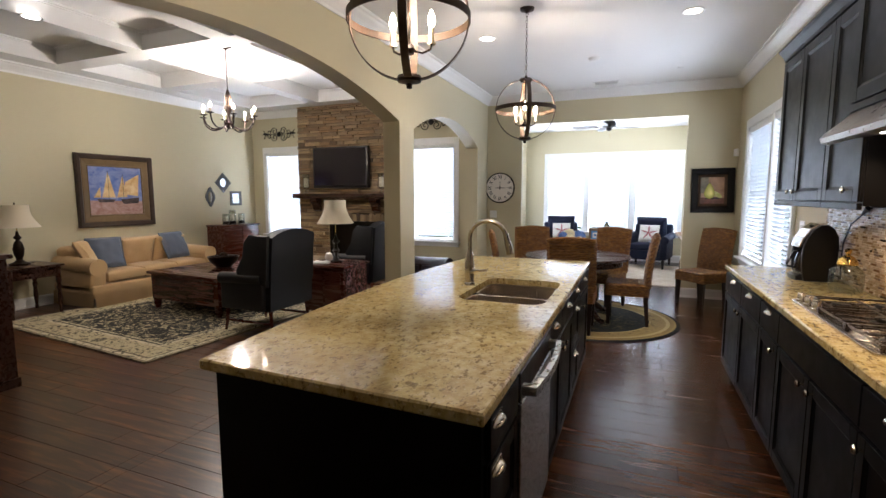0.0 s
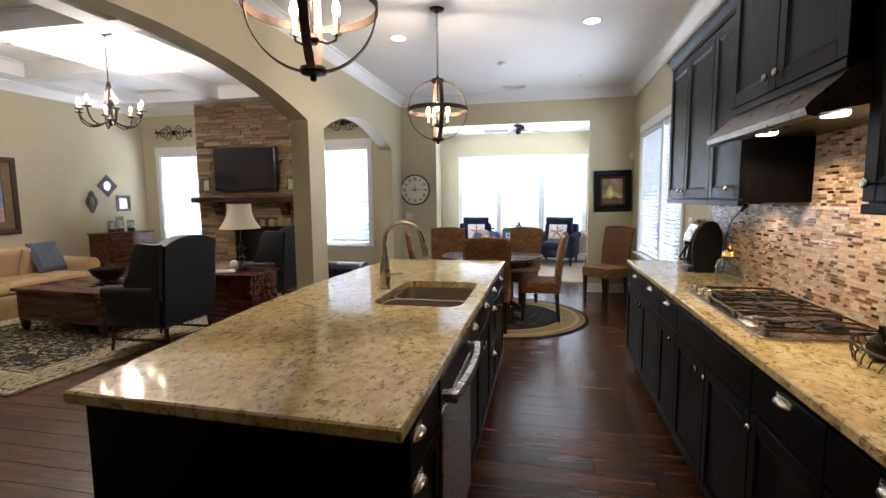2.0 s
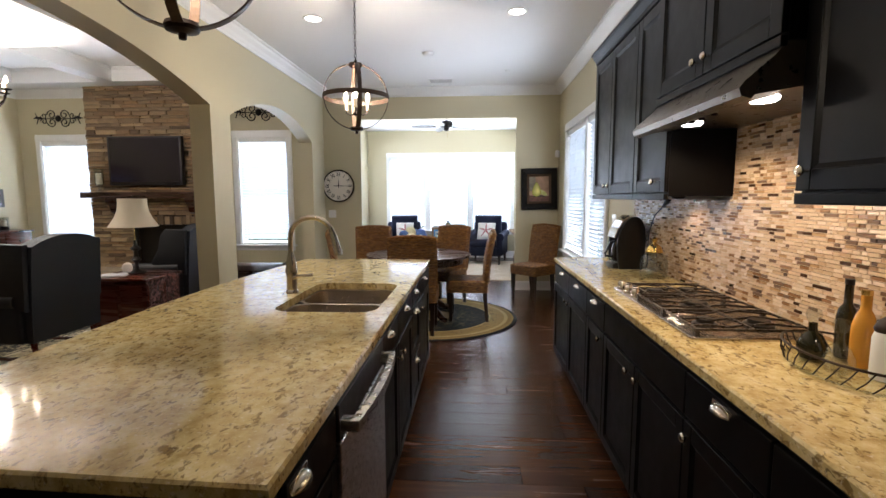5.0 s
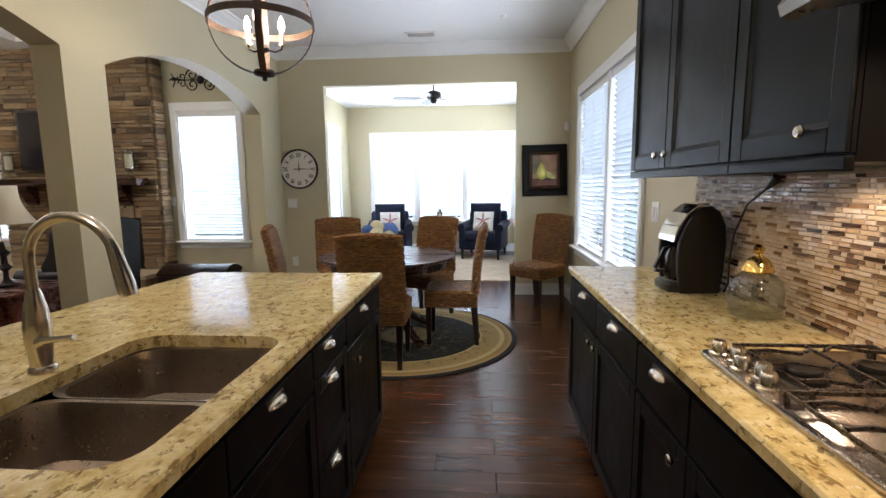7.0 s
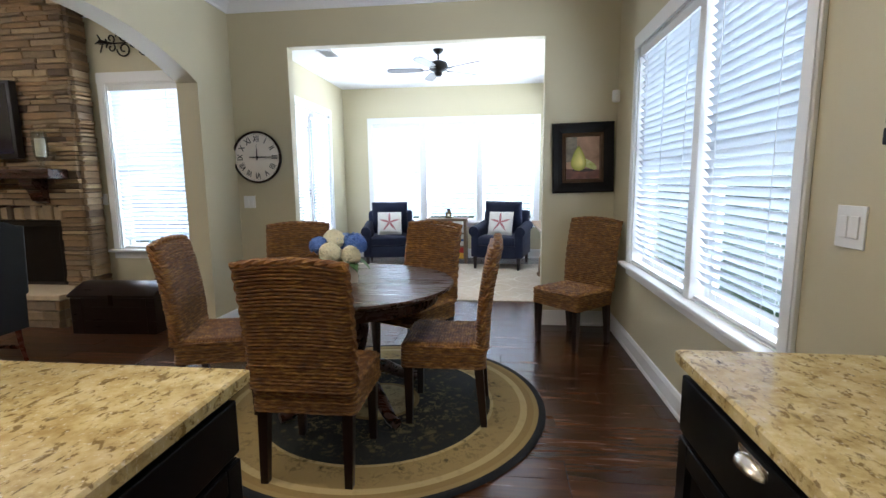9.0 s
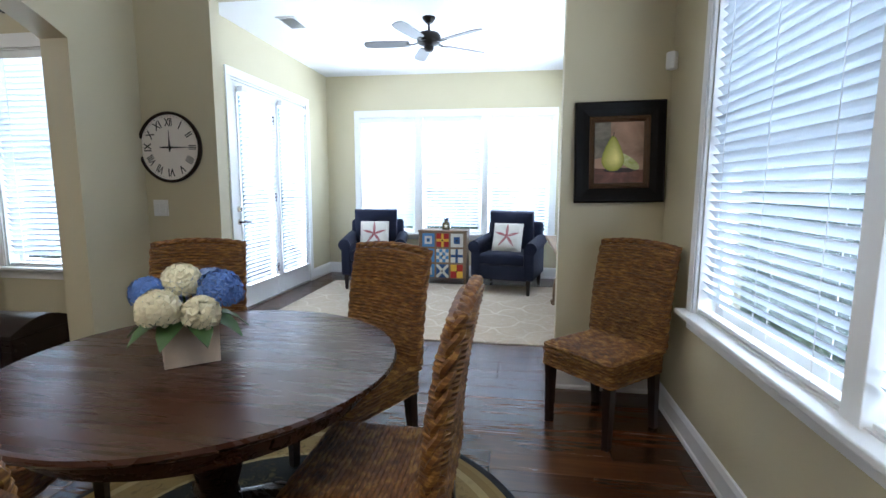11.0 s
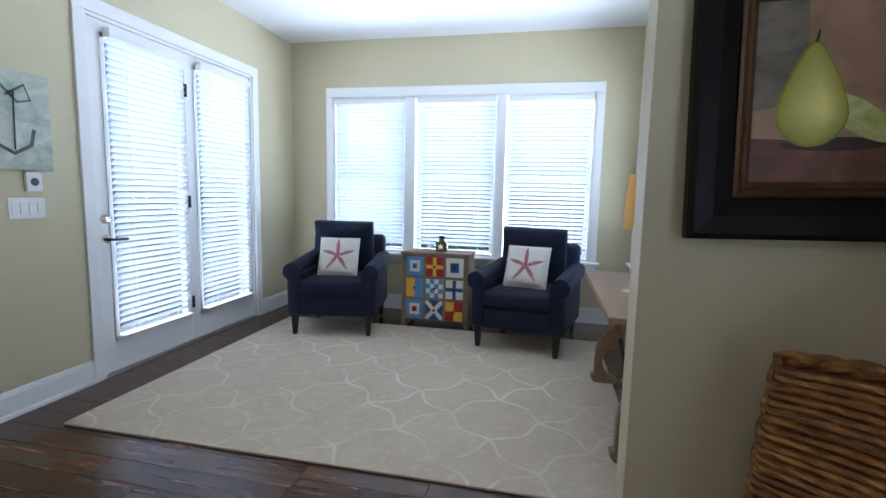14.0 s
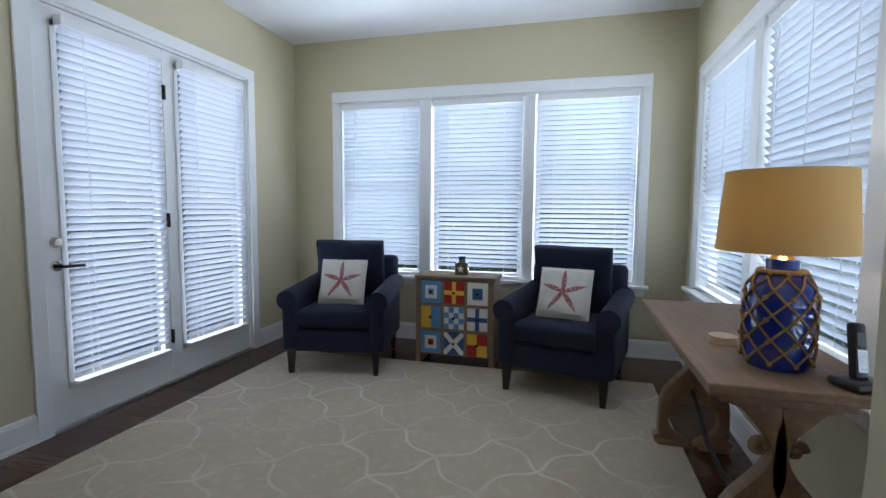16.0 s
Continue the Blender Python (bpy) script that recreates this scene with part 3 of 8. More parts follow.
def knob_mesh():
    bm = lathe([(0.006, 0), (0.005, 0.014), (0.014, 0.02), (0.016, 0.026), (0.012, 0.031), (0, 0.033)], 16, None, Matrix.Rotation(radians(90), 4, "Y"))
    return mesh_of("knob", bm, m_nickel, True)


CUP, KNOB = cup_pull_mesh(), knob_mesh()


def turn_to(d):
    return Matrix.Rotation(0 if d > 0 else math.pi, 4, "Z")


def base_unit(name, label, y0, y1, X, d, depth, fronts, top=0.875, group="", kick=0.1):
    """A floor cabinet: carcass over a toe kick and its fronts: (kind, y0, y1, z0, z1, handle y, handle z)."""
    root = thing(name, label, "cabinet", Matrix.Translation((X, y0, 0)), group)
    w = y1 - y0
    bm = bmesh.new()
    x0, x1 = sorted((0, -d * depth))
    box(bm, x0, x1, 0.001, w - 0.001, kick, top)
    k0, k1 = sorted((-d * 0.06, -d * depth))
    box(bm, k0, k1, 0.001, w - 0.001, 0, kick)
    part("body", bm, m_black, root)
    for kind, a, b, z0, z1, hy, hz in fronts:
        f = front_panel("drawer" if kind != "door" else "door", root, a + 0.003 - y0, b - 0.003 - y0, z0, z1, d)
        if hy is not None:
            me = CUP if kind == "drawer" else KNOB
            share("cup_pull" if kind == "drawer" else "knob", me, Matrix.Translation((d * 0.02, hy - y0, hz)) @ turn_to(d), f)
    return root


BX, CD = 0.66, KX - 0.66
g = "kitchen base cabinets"
for a, b, cup, kside in ((4.87, 5.47, 5.126, 4.915), (4.32, 4.87, 4.592, 4.823), (3.925, 4.32, 4.129, 3.971)):
    base_unit("base_cabinet", "black base cabinet with one drawer and a panelled door", a, b, BX, -1, CD,
              [("drawer", a, b, 0.715, 0.862, cup, 0.825), ("door", a, b, 0.115, 0.70, kside, 0.66)], group=g)
base_unit("base_cabinet", "wide black base cabinet with two doors under the cooktop", 2.96, 3.925, BX, -1, CD,
          [("panel", 2.96, 3.925, 0.715, 0.862, None, 0), ("door", 3.44, 3.925, 0.115, 0.70, 3.497, 0.66), ("door", 2.96, 3.44, 0.115, 0.70, 3.382, 0.66)], group=g)
for a, b in ((2.51, 2.96), (2.005, 2.51), (1.5, 2.005)):
    base_unit("base_cabinet", "black base cabinet with one drawer and a panelled door", a, b, BX, -1, CD,
              [("drawer", a, b, 0.715, 0.862, (a + b) / 2, 0.825), ("door", a, b, 0.115, 0.70, b - 0.05, 0.66)], group=g)
base_unit("base_cabinet", "long black base cabinet beside the range wall", Y0 + 0.002, 1.5, BX, -1, CD, [("panel", -1.1, 1.48, 0.115, 0.862, None, 0)], group=g)


def slab_edge(pts, z0, z1, holes=()):
    """A stone slab from an outline, with eased edges; holes are outlines cut right through."""
    bm = bmesh.new()
    c = 0.006
    cx, cy = sum(p[0] for p in pts) / len(pts), sum(p[1] for p in pts) / len(pts)
    ins = []
    n = len(pts)
    for i in range(n):
        a, b, e = Vector(pts[i - 1]), Vector(pts[i]), Vector(pts[(i + 1) % n])
        d1, d2 = (b - a).normalized(), (e - b).normalized()
        nrm = Vector((-(d1 + d2).y, (d1 + d2).x)).normalized()
        ins.append(b + nrm * c / max(0.5, abs(nrm.dot(Vector((-d1.y, d1.x))))))
    rings = []
    for ring, z in ((ins, z0), (pts, z0 + c), (pts, z1 - c), (ins, z1)):
        rings.append([bm.verts.new((p[0], p[1], z)) for p in ring])
    for a, b in zip(rings, rings[1:]):
        for i in range(n):
            bm.faces.new((a[i], a[(i + 1) % n], b[(i + 1) % n], b[i]))
    for ring, z in ((rings[0], z0), (rings[-1], z1)):
        edges = [bm.edges.get((ring[i], ring[(i + 1) % n])) for i in range(n)]
        for h in holes:
            hv = [bm.verts.new((p[0], p[1], z)) for p in h]
            edges += [bm.edges.new((hv[i], hv[(i + 1) % len(hv)])) for i in range(len(hv))]
        if holes:
            bmesh.ops.triangle_fill(bm, edges=edges, use_beauty=True)
            hx, hy = [p[0] for p in holes[0]], [p[1] for p in holes[0]]
            for fc in [q for q in bm.faces if all(min(hx) - 1e-4 <= v.co.x <= max(hx) + 1e-4 and min(hy) - 1e-4 <= v.co.y <= max(hy) + 1e-4 for v in q.verts)]:
                bm.faces.remove(fc)
        else:
            bm.faces.new(ring)
    for h in holes:
        lo = [bm.verts.new((p[0], p[1], z0)) for p in h]
        hi = [bm.verts.new((p[0], p[1], z1)) for p in h]
        for i in range(len(h)):
            j = (i + 1) % len(h)
            bm.faces.new((lo[j], lo[i], hi[i], hi[j]))
    bmesh.ops.remove_doubles(bm, verts=bm.verts, dist=0.0002)
    return bm


def rounded_rect(x0, x1, y0, y1, r, n=6):
    out = []
    for cx, cy, a0 in ((x1 - r, y1 - r, 0), (x0 + r, y1 - r, 90), (x0 + r, y0 + r, 180), (x1 - r, y0 + r, 270)):
        for i in range(n + 1):
            a = radians(a0 + 90 * i / n)
            out.append((cx + r * math.cos(a), cy + r * math.sin(a)))
    return out


TOP = 0.915
solid("worktop", slab_edge([(0.634, Y0 + 0.002), (KX - 0.003, Y0 + 0.002), (KX - 0.003, 5.505), (0.634, 5.505)], 0.876, TOP), m_granite,
      "speckled beige granite worktop on black cabinets", "worktop", "", False)


# --- island ---
def island():
    bow = [(-1.445 - 0.11 * math.sin(math.pi * i / 24), 2.225 + 3.055 * i / 24) for i in range(25)][::-1]
    pts = [(-0.41, 2.19), (-0.41, 5.28)] + bow
    hole = rounded_rect(-0.97, -0.49, 3.46, 4.18, 0.09)
    solid("island_worktop", slab_edge(pts, 0.876, TOP, [hole]), m_granite, "speckled beige granite island top with a bowed side", "worktop", "")
    back = thing("island_cabinet", "black painted island back and end panel", "cabinet")
    part("body", B(-1.39, -1.0, 2.275, 5.23, 0.0, 0.874), m_black, back)
    for a, b in ((2.3, 2.98), (3.02, 3.72), (3.76, 4.46), (4.5, 5.2)):
        bm = bmesh.new()
        for q in ((a, a + 0.06, 0.12, 0.85), (b - 0.06, b, 0.12, 0.85), (a + 0.06, b - 0.06, 0.12, 0.18), (a + 0.06, b - 0.06, 0.79, 0.85)):
            box(bm, -1.402, -1.39, q[0], q[1], q[2], q[3])
        part("side_panel", bm, m_black, back)
    part("end_panel", B(-1.4, -0.435, 2.25, 2.273, 0.0, 0.874, 0.003), m_black, back)
    X, D, gg = -0.437, 0.56, "island cabinets"
    base_unit("island_drawer_unit", "black island drawer unit with bright cup pulls", 2.275, 2.62, X, 1, D,
              [("drawer", 2.275, 2.62, 0.735, 0.862, 2.345, 0.825), ("drawer", 2.275, 2.62, 0.43, 0.72, 2.345, 0.68), ("drawer", 2.275, 2.62, 0.115, 0.415, 2.345, 0.37)], group=gg)
    base_unit("island_sink_cabinet", "black island sink cabinet with two doors", 3.26, 4.19, X, 1, D,
              [("drawer", 3.26, 3.66, 0.735, 0.862, 3.423, 0.825), ("drawer", 3.66, 4.19, 0.735, 0.862, 3.905, 0.825),
               ("door", 3.26, 3.66, 0.115, 0.72, 3.61, 0.66), ("door", 3.66, 4.19, 0.115, 0.72, 3.71, 0.66)], top=0.66, group=gg)
    base_unit("island_drawer_unit", "black island drawer unit with bright cup pulls", 4.19, 4.58, X, 1, D,
              [("drawer", 4.19, 4.58, 0.765, 0.862, 4.343, 0.83), ("drawer", 4.19, 4.58, 0.44, 0.75, 4.365, 0.7), ("drawer", 4.19, 4.58, 0.115, 0.425, 4.365, 0.38)], group=gg)
    base_unit("island_cabinet", "black island cabinet with one drawer and a panelled door", 4.58, 5.23, X, 1, D,
              [("drawer", 4.58, 5.23, 0.735, 0.862, 4.853, 0.825), ("door", 4.58, 5.23, 0.115, 0.72, 4.67, 0.655)], group=gg)
    # dishwasher
    d = thing("dishwasher", "stainless steel dishwasher with a bar handle built into the island", "dishwasher", Matrix.Translation((X, 2.625, 0)))
    part("body", B(-0.55, -0.002, 0.0, 0.63, 0.1, 0.872), m_black, d)
    part("door", box(bmesh.new(), 0.0, 0.03, 0.004, 0.626, 0.12, 0.755, 0.004), m_steel, d)
    part("control_panel", box(bmesh.new(), 0.0, 0.026, 0.004, 0.626, 0.76, 0.866, 0.004), m_plastic, d, "black control strip")
    bar = [(0.068 + 0.018 * math.sin(math.pi * i / 16), 0.03 + 0.57 * i / 16, 0.80) for i in range(17)]
    part("handle", tube(bar, 0.0, 4, None, False, (0.022, 0.034)), m_steel, d, "thick bowed steel bar handle", True)
    for y in (0.03, 0.585):
        part("bracket", box(bmesh.new(), 0.02, 0.078, y - 0.012, y + 0.024, 0.782, 0.818, 0.004), m_steel, d)
    # sink
    m_sink = plain("sink_steel", (0.36, 0.30, 0.25, 1), 0.3, 1.0, var=0.08, scale=30, bump=0.02)
    s = thing("sink", "double-bowl stainless steel undermount sink", "sink", Matrix.Translation((0, 0, 0)))
    for nm, y0, y1 in (("bowl", 3.47, 3.79), ("bowl", 3.815, 4.17)):
        bm = bmesh.new()
        rings = []
        for inset, z in ((-0.022, 0.875), (0.0, 0.873), (0.004, 0.85), (0.015, 0.73), (0.05, 0.705)):
            rings.append([bm.verts.new((p[0], p[1], z)) for p in rounded_rect(-0.96 + inset, -0.50 - inset, y0 + max(inset, -0.01), y1 - max(inset, -0.01), 0.075)])
        for a, b in zip(rings, rings[1:]):
            for i in range(len(a)):
                bm.faces.new((a[i], b[i], b[(i + 1) % len(a)], a[(i + 1) % len(a)]))
        bm.faces.new(rings[-1])
        bw = part(nm, bm, m_sink, s, "", True)
        part("drain", lathe([(0.04, 0.707), (0.036, 0.7085), (0.02, 0.706), (0, 0.706)], 20, None, Matrix.Translation((-0.73, (y0 + y1) / 2, 0))), m_nickel, bw, "", True)
    # faucet
    f = thing("faucet", "brushed nickel gooseneck faucet with pull-down spray", "faucet", Matrix.Translation((-1.02, 3.87, TOP)))
    part("base", lathe([(0.032, 0), (0.032, 0.012), (0.026, 0.02), (0.03, 0.07), (0.032, 0.12), (0.026, 0.17), (0.017, 0.21), (0.0145, 0.22), (0, 0.22)], 20), m_nickel, f, "", True)
    arc = [(0, 0, 0.2), (0, 0, 0.3)] + [(0.115 - 0.115 * math.cos(radians(a)), 0, 0.3 + 0.105 * math.sin(radians(a))) for a in range(10, 171, 10)]
    part("spout", tube(arc, 0.0135, 12), m_nickel, f, "", True)
    part("spray_head", tube([(0.226, 0, 0.33), (0.237, 0, 0.29), (0.25, 0, 0.24), (0.258, 0, 0.205)], [0.0145, 0.018, 0.022, 0.021], 14), m_nickel, f, "", True)
    part("lever", tube([(0.02, -0.02, 0.085), (0.045, -0.03, 0.095), (0.08, -0.035, 0.1), (0.125, -0.03, 0.105)], [0.014, 0.01, 0.007, 0.008], 10), m_nickel, f, "", True)


island()


# --- wall cabinets, hood ---
def wall_unit(label, y0, y1, X, z0, z1, doors, cornice=True):
    root = thing("wall_cabinet", label, "cabinet", Matrix.Translation((X, y0, 0)), "kitchen wall cabinets")
    w = y1 - y0
    part("body", B(0, KX - X - 0.002, 0.001, w - 0.001, z0, z1), m_black, root)
    for a, b, hy in doors:
        f = front_panel("door", root, a - y0 + 0.003, b - y0 - 0.003, z0 + 0.02, z1 - 0.015, -1, 0.06)
        share("knob", KNOB, Matrix.Translation((-0.02, hy - y0, z0 + 0.075)) @ turn_to(-1), f)
    part("light_rail", box(bmesh.new(), -0.022, 0.0, 0.001, w - 0.001, z0 - 0.018, z0 + 0.014, 0.004), m_black, root)
    if cornice:
        prof = [(0, z1 - 0.005), (-0.022, z1 - 0.005), (-0.026, z1 + 0.015), (-0.05, z1 + 0.05), (-0.062, z1 + 0.06), (-0.062, z1 + 0.075), (0, z1 + 0.075)]
        part("cornice", extrude_poly(prof, 0, w, "y"), m_black, root)
    return root


wall_unit("black wall cabinet with two panelled doors", 4.30, 5.25, 0.90, 1.426, 2.42, [(4.81, 5.25, 4.865), (4.30, 4.81, 4.76)])
wall_unit("narrow black wall cabinet with one door beside the hood", 3.83, 4.30, 0.90, 1.426, 2.42, [(3.83, 4.30, 3.95)])
wall_unit("black wall cabinet above the range hood", 2.885, 3.825, 0.837, 1.868, 2.62, [(3.355, 3.825, 3.40), (2.885, 3.355, 3.31)])
wall_unit("black wall cabinet with two panelled doors", 1.93, 2.88, 0.90, 1.42, 2.42, [(2.4, 2.88, 2.83), (1.93, 2.4, 1.98)])
wall_unit("black wall cabinet with two panelled doors", 0.9, 1.93, 0.90, 1.42, 2.42, [(1.41, 1.93, 1.46), (0.9, 1.41, 1.36)])

m_hood = plain("hood_steel", (0.23, 0.2, 0.17, 1), 0.3, 0.9, var=0.1, bump=0.02)
m_bulb = glow("warm_bulb", (1.0, 0.78, 0.5, 1), 45.0)
m_can = glow("downlight_lens", (1.0, 0.9, 0.75, 1), 14.0)


def hood():
    h = thing("range_hood", "dark stainless under-cabinet range hood with two lights", "range hood", Matrix.Translation((0.837, 2.89, 0)))
    w = 0.93
    prof = [(0.371, 1.866), (0.0, 1.866), (-0.03, 1.828), (-0.11, 1.757), (-0.125, 1.736), (-0.118, 1.714), (-0.09, 1.706), (-0.08, 1.718), (0.1, 1.748), (0.371, 1.748)]
    part("canopy", extrude_poly(prof, 0, w, "y"), m_hood, h, "", True)
    for y in (0.2, 0.72):
        lp = part("light", lathe([(0, -0.002), (0.038, -0.002), (0.045, 0.006), (0.045, 0.012)], 20, None, Matrix.Translation((0.06, y, 1.735))), m_can, h, "lit round hood light", True)
    for y in (0.40, 0.5, 0.58):
        part("switch", lathe([(0, -0.002), (0.012, -0.002), (0.012, 0.006)], 12, None, Matrix.Translation((0.0, y, 1.725))), m_iron, h)
    for y in (0.2, 0.72):
        spot_lamp("hood_lamp", (0.897, 2.89 + y, 1.725), 20, (1.0, 0.74, 0.45), 150, 0.03)


hood()


def puck_light(y):
    p = thing("puck_light", "small round warm light under the wall cabinet", "cabinet light", Matrix.Translation((1.08, y, 1.426)), "under-cabinet lights")
    part("housing", lathe([(0.03, -0.012), (0.034, -0.01), (0.035, 0.0)], 20), m_iron, p, "", True)
    part("lens", lathe([(0, -0.0115), (0.03, -0.012)], 20), m_can, p, "glowing lens", True)
    spot_lamp("puck_lamp", (1.08, y, 1.408), 4, (1.0, 0.76, 0.5), 150, 0.025)


for py in (4.15, 2.4):
    puck_light(py)


def backsplash():
    """A mosaic of thin glass and stone strips set into grout."""
    rnd = random.Random(11)
    grout = solid("backsplash", B(KX - 0.006, KX - 0.001, 0.2, 5.24, TOP, 1.419), m_grout, "strip mosaic backsplash in beige, cream and brown", "backsplash", "structure")
    gx = part("grout", B(KX - 0.006, KX - 0.001, 2.885, 3.825, 1.419, 1.752), m_grout, grout)
    verts, faces = [], []
    lengths = {}

    def piece(y0, y1, z0, z1):
        """A tile of its own beside the cooktop; tiles of one length share a mesh."""
        L = round(y1 - y0, 3)
        if L not in lengths:
            e, h = 0.0012, z1 - z0
            me = bpy.data.meshes.new("tile")
            me.from_pydata([(0, 0, 0), (0, L, 0), (0, L, h), (0, 0, h), (-0.0052, e, e), (-0.0052, L - e, e), (-0.0052, L - e, h - e), (-0.0052, e, h - e)], [],
                           [(4, 7, 6, 5), (0, 4, 5, 1), (1, 5, 6, 2), (2, 6, 7, 3), (3, 7, 4, 0)])
            me.materials.append(m_mosaic_piece)
            lengths[L] = me
        share("tile", lengths[L], Matrix.Translation((KX - 0.006 + rnd.choice((0, 0, -0.001)), y0, z0)), grout)

    def tile(y0, y1, z0, z1):
        if 2.5 < y0 < 3.1 and z0 < 1.21:
            return piece(y0, y1, z0, z1)
        b, x0, x1 = 0.0012, KX - 0.006, KX - 0.011 - rnd.choice((0, 0, 0.0012))
        n = len(verts)
        verts.extend([(x0, y0, z0), (x0, y1, z0), (x0, y1, z1), (x0, y0, z1), (x1, y0 + b, z0 + b), (x1, y1 - b, z0 + b), (x1, y1 - b, z1 - b), (x1, y0 + b, z1 - b)])
        faces.extend([(n + 4, n + 7, n + 6, n + 5), (n, n + 4, n + 5, n + 1), (n + 1, n + 5, n + 6, n + 2), (n + 2, n + 6, n + 7, n + 3), (n + 3, n + 7, n + 4, n)])
    z = TOP + 0.002
    while z < 1.745:
        h = 0.0145
        a, b = (0.2, 5.24) if z < 1.40 else (2.89, 3.82)
        y = a - rnd.random() * 0.05
        while y < b:
            L = rnd.choice((0.024, 0.036, 0.048, 0.048, 0.072))
            if y + L > a and y < b:
                tile(max(a, y) + 0.001, min(b, y + L) - 0.001, z, z + h - 0.002)
            y += L
        z += h
    me = bpy.data.meshes.new("mosaic_tiles")
    me.from_pydata(verts, [], faces)
    me.materials.append(m_mosaic)
    ob = new("mosaic_tiles", me)
    ob.parent = grout
    tagged(ob, kind="stuff")


def mosaic_material(name, node, socket):
    k = Nodes(name)
    rand = k.t.nodes.new(node).outputs[socket]
    r = k.ramp(rand, [(0, srgb("D8C2A6")), (0.22, srgb("CDB393")), (0.44, srgb("DFCDB8")), (0.6, srgb("B99A74")), (0.72, srgb("CBB292")), (0.8, srgb("93714F")), (0.88, srgb("6E5138")), (0.95, srgb("4A3424"))])
    for n in k.t.nodes:
        if n.bl_idname == "ShaderNodeValToRGB":
            n.color_ramp.interpolation = "CONSTANT"
    mul = k.n("Math")
    mul.operation = "FRACT"
    m2 = k.n("Math")
    m2.operation = "MULTIPLY"
    m2.inputs[1].default_value = 7.31
    k.l(rand, m2.inputs[0])
    k.l(m2.outputs[0], mul.inputs[0])
    rr = k.n("MapRange")
    rr.inputs["To Min"].default_value, rr.inputs["To Max"].default_value = 0.08, 0.5
    k.l(mul.outputs[0], rr.inputs["Value"])
    col = k.mix(k.noise(40, 4), k.mix(1.0, r, (0.85, 0.85, 0.85, 1), "MULTIPLY"), r)
    k.set(col, rr.outputs[0])
    return k.m


m_mosaic = mosaic_material("mosaic_strips", "ShaderNodeNewGeometry", "Random Per Island")
m_mosaic_piece = mosaic_material("mosaic_tile", "ShaderNodeObjectInfo", "Random")
m_grout = plain("grout", srgb("C9B79C"), 0.85, var=0.1, scale=30)
backsplash()


# --- cooktop ---
m_grate = plain("cast_iron_grate", (0.06, 0.045, 0.035, 1), 0.28, 0.6, var=0.3, scale=30, bump=0.06)


def cooktop():
    c = thing("cooktop", "stainless gas cooktop with dark iron grates", "cooktop", Matrix.Translation((0.722, 3.12, TOP)) @ Matrix.Diagonal((0.96, 1.055, 1, 1)))
    part("tray", extrude_poly(rounded_rect(0.0, 0.47, 0.0, 0.91, 0.02, 3), 0.0, 0.014, "z", None, 0.004), plain("cooktop_steel", (0.5, 0.44, 0.38, 1), 0.24, 1.0, var=0.06, scale=40, bump=0.01), c, "", True)
    for i, (x, y, r) in enumerate(((0.34, 0.16, 0.042), (0.13, 0.16, 0.034), (0.24, 0.46, 0.052), (0.34, 0.75, 0.036), (0.16, 0.73, 0.04))):
        b = part("burner", lathe([(r + 0.014, 0.014), (r + 0.012, 0.022), (r, 0.026), (r, 0.034), (r * 0.9, 0.04), (0, 0.041)], 20, None, Matrix.Translation((x, y, 0))), m_iron, c, "", True)
    for y0, y1 in ((0.02, 0.305), (0.315, 0.6), (0.61, 0.885)):
        bm = bmesh.new()
        z = 0.036
        xa, xb = (0.03, 0.45) if y0 < 0.5 else (0.09, 0.45)
        tube([(xa, y0, z), (xb, y0, z), (xb, y1, z), (xa, y1, z)], 0.0, 4, bm, True, (0.009, 0.009))
        n = 3
        for i in range(n):
            y = y0 + (y1 - y0) * (i + 0.5) / n
            x = xa + 0.004
            xc = (xa + xb) / 2
            tube([(xa, y, z), (xa + 0.06, y, z + 0.004), (xa + 0.12, y - 0.028, z + 0.004), (xc - 0.02, y, z + 0.004)], 0.0, 4, bm, False, (0.007, 0.008))
            tube([(xb, y, z), (xb - 0.06, y, z + 0.004), (xb - 0.12, y + 0.028, z + 0.004), (xc + 0.02, y, z + 0.004)], 0.0, 4, bm, False, (0.007, 0.008))
        tube([(xc, y0, z), (xc, y1, z)], 0.0, 4, bm, False, (0.008, 0.008))
        for x in (xa, xb):
            for y in (y0, y1):
                box(bm, x - 0.007, x + 0.007, y - 0.007, y + 0.007, 0.012, z + 0.004)
        part("grate", bm, m_grate, c, "black cast iron grate")
    for i in range(5):
        part("knob", lathe([(0.025, 0.014), (0.025, 0.021), (0.02, 0.024), (0.018, 0.05), (0.015, 0.054), (0, 0.054)], 16, None, Matrix.Translation((0.035 + 0.02 * (i % 2), 0.66 + 0.052 * i, 0))), m_nickel, c, "polished control knob", True)


cooktop()


